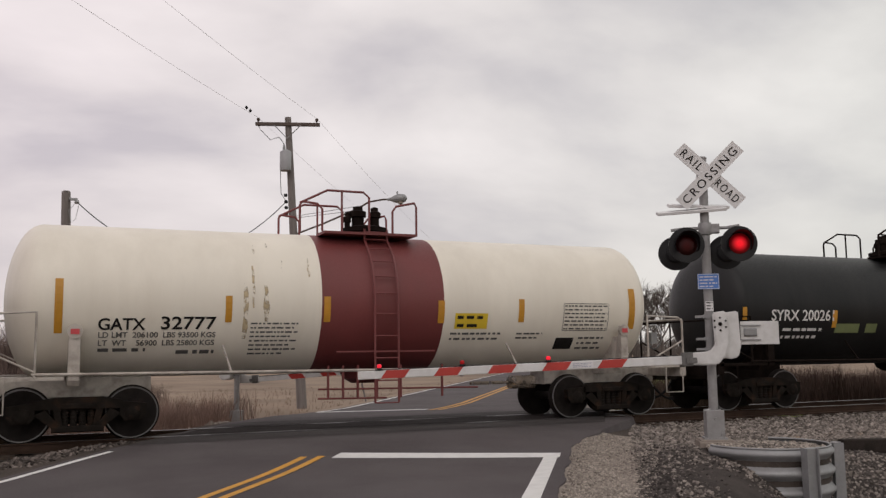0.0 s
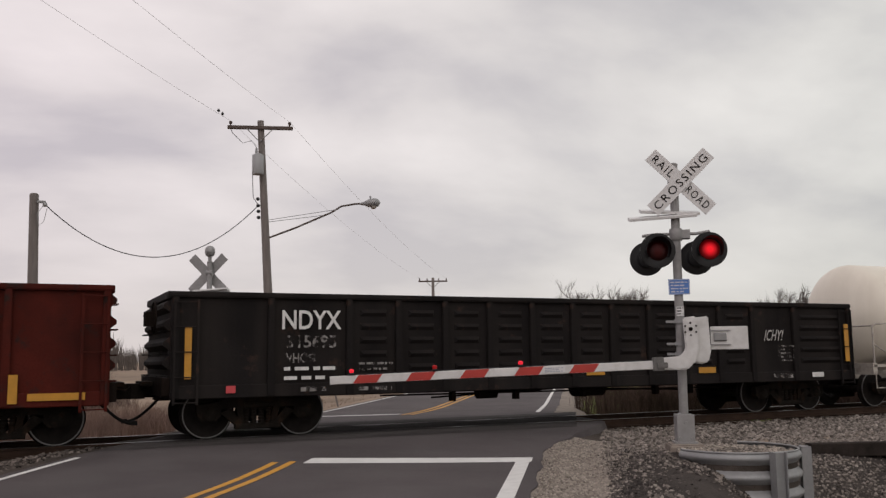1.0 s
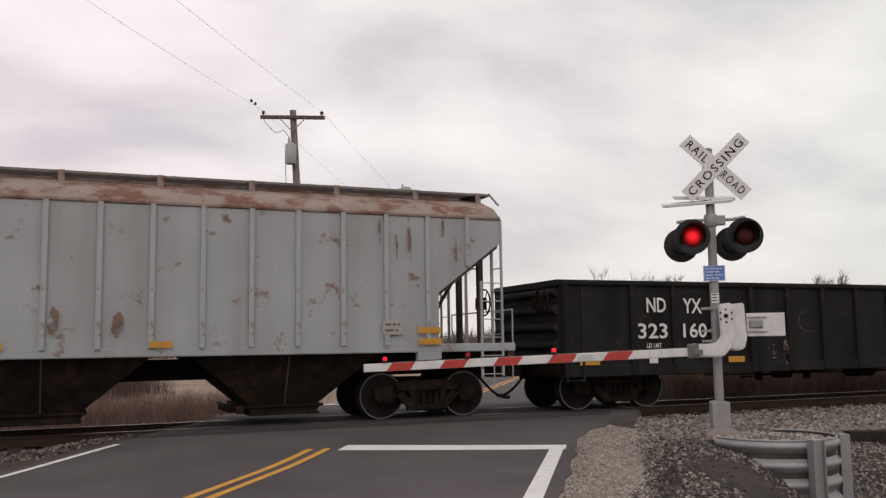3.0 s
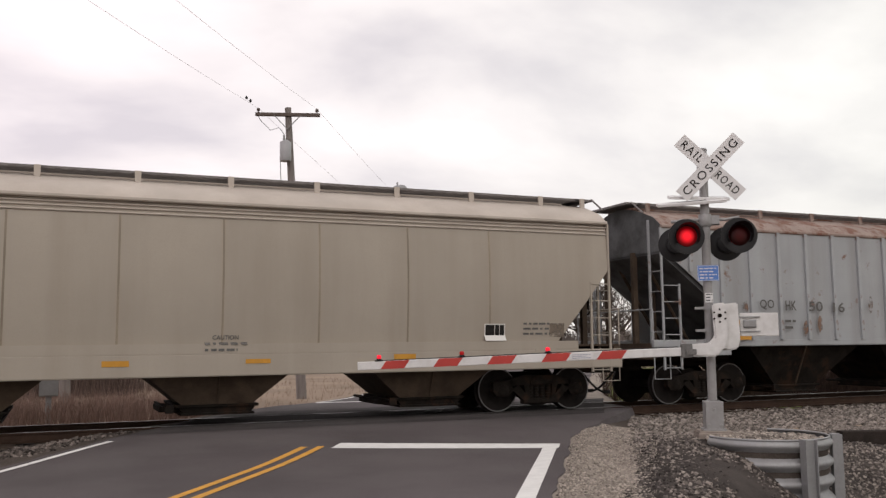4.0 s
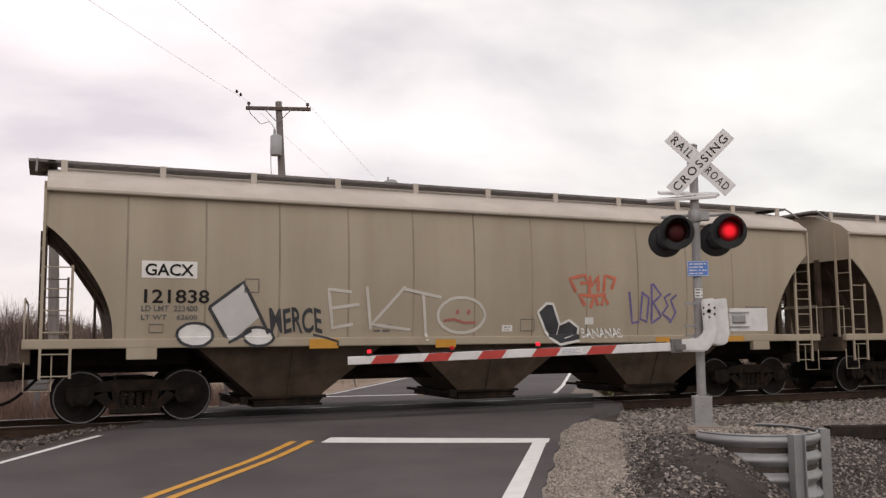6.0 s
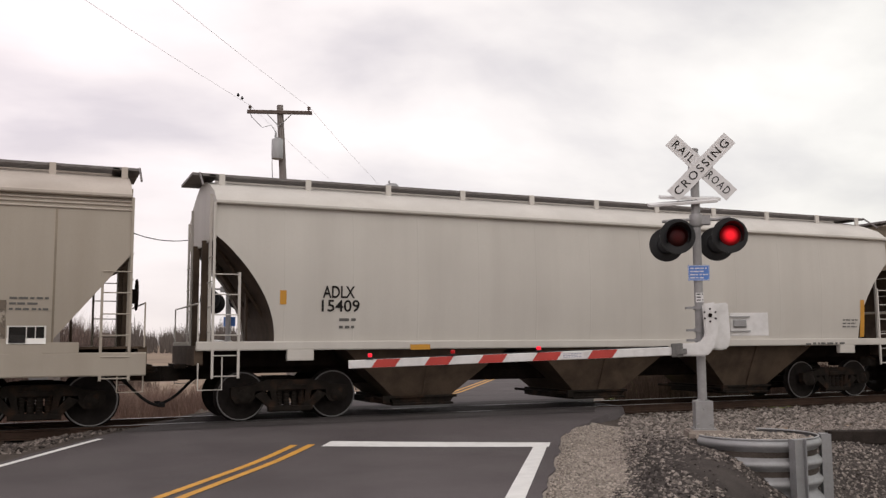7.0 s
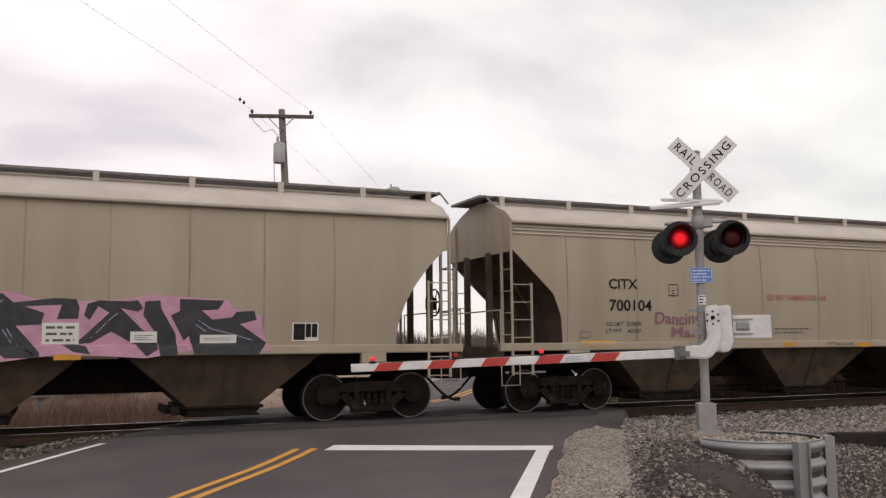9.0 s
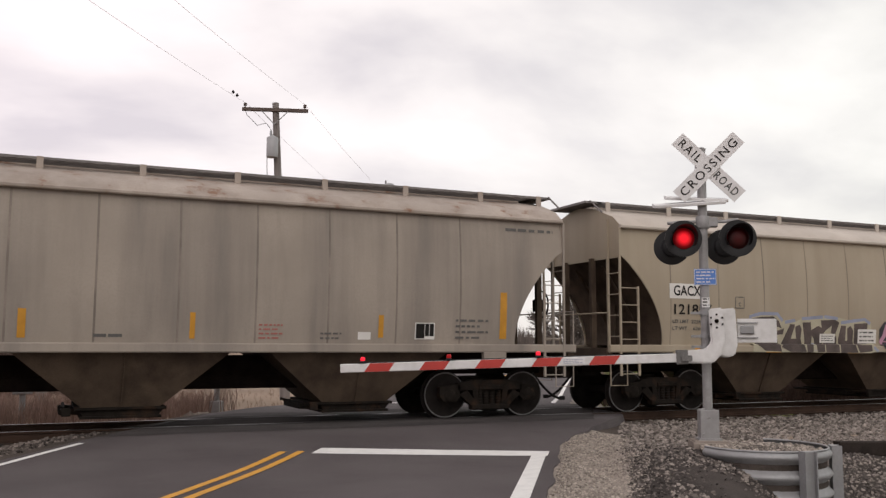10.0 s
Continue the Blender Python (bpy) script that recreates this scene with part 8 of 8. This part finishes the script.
    bars(c, -6.13, 1.00, 0.42, 0.09, "letter_grey", 1, sd)
    bars(c, -4.82, 0.91, 1.03, 0.07, "letter_grey", 1, sd)
    outline(c, [(-0.97, 1.89), (-0.72, 1.56), (-0.60, 1.95), (-0.41, 1.56)], 0.030, "paint_faint", sd)
    outline(c, [(-0.29, 1.95), (-0.23, 1.44), (0.03, 1.90), (-0.04, 1.50)], 0.030, "paint_faint", sd)
    outline(c, [(0.67, 1.79), (1.20, 1.67)], 0.030, "paint_faint", sd)
    outline(c, [(2.58, 1.68), (3.00, 1.44), (3.30, 1.86)], 0.030, "paint_faint", sd)
    patch(c, 6.24, 1.45, 0.59, 0.30, "placard_white", sd, name="placard")
    plate(c, 6.24, 1.45, 0.59, 0.30, sd)
    bars(c, 6.26, 2.00, 0.59, 0.23, "letter_grey", 3, sd)
    patch(c, 5.84, 1.54, 0.38, 0.63, "stain_tan", sd, name="stain")
    c, sd = CARS[11], hop_y
    letters(c, "CITX", -6.25, 2.63, 0.75, 0.22, "letter_black", sd)
    letters(c, "700104", -6.24, 2.15, 1.11, 0.25, "letter_black", sd)
    letters(c, "LD LMT  223800", -6.31, 1.83, 0.90, 0.09, "letter_grey", sd)
    letters(c, "LT WT    62200", -6.32, 1.68, 0.90, 0.09, "letter_grey", sd)
    frame_box(c, -4.66, 2.50, 0.25, 0.25, 0.018, "letter_black", sd)
    letters(c, "C", -4.59, 2.53, 0.09, 0.10, "letter_black", sd)
    spray_letters(c, "Dancing Queen", -5.04, 1.78, 2.45, 0.35, "paint_maroon", sd)
    spray_letters(c, "Marry me", -4.59, 1.51, 1.88, 0.29, "paint_maroon", sd)
    outline(c, [(-2.67, 1.68), (-2.60, 1.56), (-2.47, 1.58), (-2.41, 1.68)], 0.035, "paint_maroon", sd)
    letters(c, "DO NOT HAMMER ON CAR", -1.82, 2.43, 1.89, 0.14, "paint_red", sd)
    bars(c, -1.59, 1.65, 1.14, 0.13, "letter_grey", 2, sd)
    patch(c, -6.95, 1.39, 0.89, 0.12, "reflector", sd)
    patch(c, -1.39, 1.35, 0.41, 0.09, "reflector", sd)
    frame_box(c, -6.97, 1.58, 0.25, 0.12, 0.015, "letter_grey", sd)
    patch(c, 4.43, 1.67, 0.51, 0.36, "placard_white", sd, name="placard")
    plate(c, 4.43, 1.67, 0.51, 0.36, sd)
    bars(c, 5.23, 2.63, 0.72, 0.12, "letter_grey", 2, sd)
    bars(c, 5.23, 1.70, 0.46, 0.18, "letter_grey", 3, sd)
    patch(c, 1.00, 1.31, 0.45, 0.11, "reflector", sd)
    patch(c, 3.35, 1.31, 0.45, 0.12, "reflector", sd)
    patch(c, 6.00, 1.29, 0.90, 0.14, "reflector", sd)
    letters(c, "CAUTION", -0.02, 1.38, 0.32, 0.06, "letter_grey", sd)
    bars(c, 0.32, 1.36, 0.54, 0.05, "letter_grey", 1, sd)
    patch(c, 6.86, 1.57, 0.42, 0.36, "stain_tan", sd, name="stain")
    outline(c, [(5.87, 2.76), (6.03, 2.87), (6.13, 3.04), (6.19, 2.69)], 0.042, "paint_red2", sd)
    outline(c, [(5.96, 2.7), (6.26, 2.85)], 0.042, "paint_red2", sd)
    outline(c, [(6.09, 3.09), (6.15, 3.19), (6.24, 2.59)], 0.042, "paint_red2", sd)
    outline(c, [(6.31, 2.54), (6.35, 2.93), (6.51, 2.96), (6.5, 2.77), (6.35, 2.72)], 0.042, "paint_red2", sd)
    outline(c, [(6.56, 2.66), (6.75, 2.9), (6.6, 2.94), (6.73, 2.78), (6.59, 2.63)], 0.042, "paint_red2", sd)
    outline(c, [(6.64, 3.18), (6.74, 3.09), (6.82, 2.67)], 0.042, "paint_red2", sd)
    outline(c, [(6.58, 3.08), (6.94, 3.0)], 0.042, "paint_red2", sd)
    outline(c, [(6.87, 2.66), (6.91, 2.9), (7.06, 2.86), (6.92, 2.76), (7.06, 2.67)], 0.042, "paint_red2", sd)
    outline(c, [(7.14, 2.62), (7.18, 2.94), (7.32, 2.92), (7.18, 2.77), (7.38, 2.43)], 0.042, "paint_red2", sd)
    outline(c, [(6.29, 2.64), (6.01, 2.54)], 0.042, "paint_red2", sd)
    outline(c, [(6.52, 2.51), (6.73, 2.52)], 0.042, "paint_red2", sd)
    outline(c, [(6.55, 2.44), (6.69, 2.45)], 0.042, "paint_red2", sd)
    outline(c, [(7.24, 2.4), (7.45, 2.75)], 0.042, "paint_red2", sd)
    c, sd = CARS[12], hop_y
    patch(c, -7.38, 2.49, 1.03, 0.33, "placard_white", sd, name="placard")
    letters(c, "GACX", -7.27, 2.55, 0.74, 0.23, "letter_black", sd, lift=0.016)
    letters(c, "121857", -7.26, 2.14, 1.04, 0.23, "letter_black", sd)
    letters(c, "LD LMT  223400", -7.30, 1.95, 0.90, 0.08, "letter_grey", sd)
    letters(c, "LT WT    62600", -7.30, 1.80, 0.90, 0.08, "letter_grey", sd)
    frame_box(c, -5.54, 2.31, 0.25, 0.25, 0.020, "letter_grey", sd)
    letters(c, "C", -5.45, 2.35, 0.07, 0.09, "letter_grey", sd)
    patch(c, -6.74, 1.31, 0.94, 0.12, "reflector", sd)
    patch(c, -4.70, 1.31, 0.46, 0.13, "reflector", sd)
    patch(c, -2.13, 1.29, 0.45, 0.13, "reflector", sd)
    patch(c, 1.16, 1.26, 0.42, 0.14, "reflector", sd)
    patch(c, 3.70, 1.32, 0.41, 0.11, "reflector", sd)
    patch(c, 5.19, 1.55, 0.50, 0.34, "placard_white", sd, name="placard")
    plate(c, 5.19, 1.55, 0.50, 0.34, sd)
    blob(c, [(-0.97, 1.55), (-0.92, 1.88), (-0.56, 2.21), (0.41, 2.40), (1.04, 2.23), (2.11, 2.27), (2.73, 2.37), (4.02, 2.29), (4.09, 2.14), (4.61, 2.02), (4.67, 1.65), (4.81, 1.38), (4.21, 1.36), (3.48, 1.41), (2.63, 1.27), (1.29, 1.36), (0.27, 1.23), (-0.71, 1.29)], "paint_pink", sd)
    blob(c, [(-0.64, 2.21), (0.32, 2.24), (0.07, 1.85), (-0.10, 1.85), (-0.01, 2.03), (-0.34, 1.81), (-0.43, 1.57), (-0.85, 1.59), (-0.59, 1.88), (-0.28, 2.11), (-0.78, 1.99), (-0.89, 1.70), (-0.98, 1.62), (-0.98, 1.88), (-0.82, 2.06), (-0.58, 2.10)], "paint_black", sd, lift=0.012)
    blob(c, [(-0.85, 1.56), (-0.26, 1.55), (-0.51, 1.31), (-0.79, 1.31), (-0.91, 1.48)], "paint_black", sd, lift=0.012)
    blob(c, [(0.07, 2.33), (0.36, 2.36), (0.53, 2.21), (1.13, 2.29), (1.48, 2.28), (1.54, 2.14), (1.52, 1.95), (1.19, 1.94), (1.26, 2.18), (0.70, 2.15), (1.00, 2.04), (0.95, 1.85), (0.57, 1.83), (0.94, 1.39), (0.94, 1.30), (0.43, 1.30), (0.15, 1.55), (0.23, 1.85), (0.19, 2.03), (0.32, 2.19), (0.07, 2.28)], "paint_black", sd, lift=0.012)
    blob(c, [(1.66, 2.20), (1.84, 2.26), (2.33, 2.25), (2.47, 2.27), (2.56, 2.13), (2.47, 2.07), (2.19, 2.13), (2.55, 1.77), (2.78, 1.61), (2.82, 1.42), (2.63, 1.30), (2.45, 1.50), (2.05, 1.73), (1.73, 1.54), (1.47, 1.52), (1.65, 1.69), (2.01, 2.05), (1.83, 2.16), (1.70, 1.93), (1.61, 2.00)], "paint_black", sd, lift=0.012)
    blob(c, [(2.59, 2.25), (2.84, 2.27), (2.86, 2.13), (3.11, 1.69), (3.15, 1.33), (2.86, 1.30), (2.78, 1.69), (2.56, 2.01)], "paint_black", sd, lift=0.012)
    blob(c, [(3.17, 2.30), (3.94, 2.28), (3.84, 2.12), (3.55, 2.10), (3.74, 1.94), (4.08, 1.98), (4.16, 2.08), (4.48, 2.10), (4.53, 1.94), (4.23, 1.86), (4.71, 1.53), (4.55, 1.30), (3.43, 1.33), (3.34, 1.65), (3.25, 1.57), (3.02, 2.01), (3.17, 2.09)], "paint_black", sd, lift=0.012)
    blob(c, [(1.25, 1.54), (1.64, 1.50), (1.73, 1.35), (1.46, 1.39)], "paint_black", sd, lift=0.012)
    outline(c, [(-0.59, 1.75), (-0.38, 1.88), (-0.43, 1.66)], 0.018, "paint_bluegrey", sd)
    outline(c, [(-0.22, 1.83), (-0.26, 1.70)], 0.018, "paint_bluegrey", sd)
    outline(c, [(0.38, 1.77), (0.52, 1.54)], 0.018, "paint_bluegrey", sd)
    outline(c, [(0.44, 1.79), (0.60, 1.51), (0.86, 1.35)], 0.018, "paint_bluegrey", sd)
    outline(c, [(2.42, 1.97), (2.55, 1.73)], 0.018, "paint_bluegrey", sd)
    outline(c, [(1.73, 1.62), (2.01, 1.93), (2.15, 2.05)], 0.018, "paint_bluegrey", sd)
    outline(c, [(3.50, 1.93), (3.73, 1.77), (4.07, 1.69), (4.46, 1.57)], 0.018, "paint_bluegrey", sd)
    outline(c, [(3.45, 1.85), (3.63, 1.73)], 0.018, "paint_bluegrey", sd)
    outline(c, [(0.15, 1.88), (0.28, 2.17), (0.38, 2.26)], 0.018, "paint_bluegrey", sd)
    outline(c, [(-0.79, 1.44), (-0.55, 1.38)], 0.018, "paint_bluegrey", sd)
    blob(c, [(-5.12, 2.17), (-4.80, 2.22), (-4.30, 2.21), (-4.13, 2.04), (-3.89, 2.09), (-3.72, 2.03), (-3.54, 2.11), (-2.83, 2.17), (-2.36, 2.14), (-1.91, 2.07), (-1.49, 2.13), (-1.28, 2.02), (-1.18, 1.33), (-1.34, 1.29), (-5.07, 1.33), (-5.06, 1.70)], "paint_cream", sd, lift=0.009)
    outline(c, [(-5.08, 1.80), (-5.11, 2.13), (-4.80, 2.20), (-4.30, 2.20), (-4.14, 2.04)], 0.075, "paint_bluegrey", sd)
    outline(c, [(-5.07, 1.87), (-4.92, 1.78)], 0.075, "paint_bluegrey", sd)
    outline(c, [(-4.06, 2.01), (-3.75, 2.06)], 0.075, "paint_bluegrey", sd)
    outline(c, [(-3.54, 2.10), (-3.12, 2.13), (-2.87, 2.15)], 0.075, "paint_bluegrey", sd)
    outline(c, [(-2.83, 2.16), (-2.39, 2.12)], 0.075, "paint_bluegrey", sd)
    outline(c, [(-2.28, 2.02), (-1.87, 2.07), (-1.49, 2.11), (-1.30, 2.01)], 0.075, "paint_bluegrey", sd)
    outline(c, [(-3.19, 1.53), (-3.18, 1.35)], 0.075, "paint_bluegrey", sd)
    outline(c, [(-1.24, 1.44), (-1.10, 1.33)], 0.075, "paint_bluegrey", sd)
    blob(c, [(-5.06, 2.08), (-4.83, 2.12), (-4.43, 2.14), (-4.26, 2.04), (-4.16, 1.87), (-4.46, 1.94), (-4.92, 1.95)], "paint_brown", sd, lift=0.014)
    blob(c, [(-4.82, 1.85), (-4.43, 1.87), (-4.33, 1.80), (-4.09, 1.87), (-4.12, 1.73), (-4.31, 1.72), (-4.22, 1.33), (-4.72, 1.35), (-4.85, 1.44), (-4.96, 1.50), (-4.95, 1.57), (-4.70, 1.57), (-4.72, 1.70)], "paint_brown", sd, lift=0.014)
    blob(c, [(-3.90, 1.97), (-3.75, 1.96), (-3.87, 1.63), (-3.71, 1.63), (-3.75, 1.91), (-3.61, 1.96), (-3.54, 1.85), (-3.57, 1.63), (-3.45, 1.32), (-3.95, 1.32), (-4.22, 1.43)], "paint_brown", sd, lift=0.014)
    blob(c, [(-3.52, 2.01), (-3.26, 2.02), (-3.24, 1.84), (-3.01, 1.94), (-2.87, 1.87), (-2.90, 1.70), (-2.86, 1.32), (-3.11, 1.32), (-3.15, 1.63), (-3.22, 1.70), (-3.24, 1.32), (-3.43, 1.31), (-3.45, 1.60)], "paint_brown", sd, lift=0.014)
    blob(c, [(-2.94, 2.07), (-2.47, 2.09), (-2.34, 2.02), (-2.47, 1.73), (-2.61, 1.77), (-2.58, 1.95), (-2.79, 1.82), (-2.87, 1.73), (-2.43, 1.70), (-2.39, 1.31), (-2.83, 1.31), (-2.85, 1.52)], "paint_brown", sd, lift=0.014)
    blob(c, [(-2.28, 1.95), (-2.12, 1.95), (-2.13, 1.59), (-2.06, 1.59), (-2.08, 1.88), (-1.97, 1.95), (-1.87, 1.84), (-1.89, 1.59), (-1.79, 1.30), (-2.35, 1.30), (-2.37, 1.63)], "paint_brown", sd, lift=0.014)
    blob(c, [(-1.85, 2.00), (-1.39, 2.02), (-1.41, 1.88), (-1.72, 1.81), (-1.68, 1.59), (-1.32, 1.50), (-1.30, 1.34), (-1.72, 1.30), (-1.85, 1.55), (-1.84, 1.77)], "paint_brown", sd, lift=0.014)
    patch(c, -2.97, 1.54, 0.49, 0.21, "placard_white", sd, name="placard", lift=0.016)
    bars(c, -2.92, 1.58, 0.38, 0.13, "letter_grey", 3, sd, lift=0.020)
    patch(c, -1.72, 1.53, 0.62, 0.34, "placard_white", sd, name="placard", lift=0.016)
    bars(c, -1.67, 1.57, 0.51, 0.25, "letter_grey", 3, sd, lift=0.020)
    patch(c, 0.97, 1.52, 0.57, 0.36, "placard_white", sd, name="placard", lift=0.016)
    bars(c, 1.03, 1.56, 0.44, 0.27, "letter_grey", 3, sd, lift=0.020)
    patch(c, 2.36, 1.54, 0.44, 0.19, "placard_white", sd, name="placard", lift=0.016)
    bars(c, 2.43, 1.58, 0.30, 0.09, "letter_grey", 3, sd, lift=0.020)
    patch(c, 3.53, 1.52, 0.64, 0.15, "placard_white", sd, name="placard", lift=0.016)
    bars(c, 3.60, 1.57, 0.50, 0.05, "letter_grey", 3, sd, lift=0.020)
    c, sd = CARS[13], hop_y
    patch(c, -1.82, 1.55, 0.12, 0.47, "reflector", sd)
    patch(c, 0.86, 1.55, 0.09, 0.45, "reflector", sd)
    patch(c, 4.30, 1.59, 0.10, 0.42, "reflector", sd)
    patch(c, 6.86, 1.58, 0.15, 0.92, "reflector", sd)
    patch(c, 5.04, 1.56, 0.41, 0.32, "placard_white", sd, name="placard")
    plate(c, 5.04, 1.56, 0.41, 0.32, sd)
    bars(c, 5.89, 1.57, 0.71, 0.39, "letter_grey", 4, sd)
    bars(c, 2.05, 1.55, 0.43, 0.27, "paint_red", 4, sd)
    bars(c, 7.00, 3.74, 1.10, 0.08, "letter_grey", 1, sd)
    patch(c, 3.90, 1.55, 0.25, 0.14, "placard_white", sd, name="label_plate")
    bars(c, -0.68, 1.56, 0.48, 0.07, "letter_grey", 1, sd)
    bars(c, 3.18, 1.55, 0.40, 0.13, "letter_grey", 2, sd)


build_ground()
build_road()
build_track()
build_ring()
build_timber()
ROAD_YAW = math.degrees(math.atan2(ROAD_D[1], ROAD_D[0])) - 90
build_signal(pose(8.865, 10.635, 0.14, 0, 0, ROAD_YAW + 3), False, True)
build_signal(pose(4.09, 22.4, -0.31, 0, 0, ROAD_YAW + 180), True, False)
build_poles()
build_background()
build_train()
plain = {ob for car in CARS for ob in car.children}
decorate()
for car in CARS[5:]:                        # the painted marks sit a little ahead of the body's middle
    for ob in car.children:
        if ob not in plain:
            ob.matrix_basis = pose(0.15, 0, 0)
build_stones()


def motions():
    for car, x in zip(CARS, START):
        walk(car, [(t, pose(x + SPEED * t, TRACK_Y, 0)) for t in (0.0, 2.5, 5.0, 7.5, 10.0)])
    # the added discs turn half round every 0.6 s to imitate flashing
    for ob, left in FLASH_DISCS:
        at, rows = 0.0, []
        here = ob.matrix_basis.translation.copy()
        turn = 180.0 if left else 0.0
        rows.append((0.0, pose(*here, 0, 0, turn)))
        while at < 9.8:
            for k, step in ((0, 0), (1, 60), (2, 120), (3, 180)):
                if frame(at + k / FPS) > frame(rows[-1][0]):
                    rows.append((at + k / FPS, pose(*here, 0, 0, turn + step)))
            turn += 180
            at += 0.6
        rows.append((10.0, pose(*here, 0, 0, turn)))
        walk(ob, rows)
    per_frame = math.degrees(SPEED / FPS / WHEEL_R)
    for w, dx, x in WHEELS:
        first = max(0, int((-5.0 - x) / SPEED * FPS))
        last = min(300, int((28.0 - x) / SPEED * FPS) + 1)
        rows = [(0.0, pose(dx, 0, WHEEL_R))] if first > 0 else []
        turn = 0.0
        for k in range(first, last + 1):
            rows.append((k / FPS, pose(dx, 0, WHEEL_R, 0, turn, 0)))
            turn += per_frame
        if last < 300:
            rows.append((10.0, pose(dx, 0, WHEEL_R, 0, turn - per_frame, 0)))
        walk(w, rows)


motions()
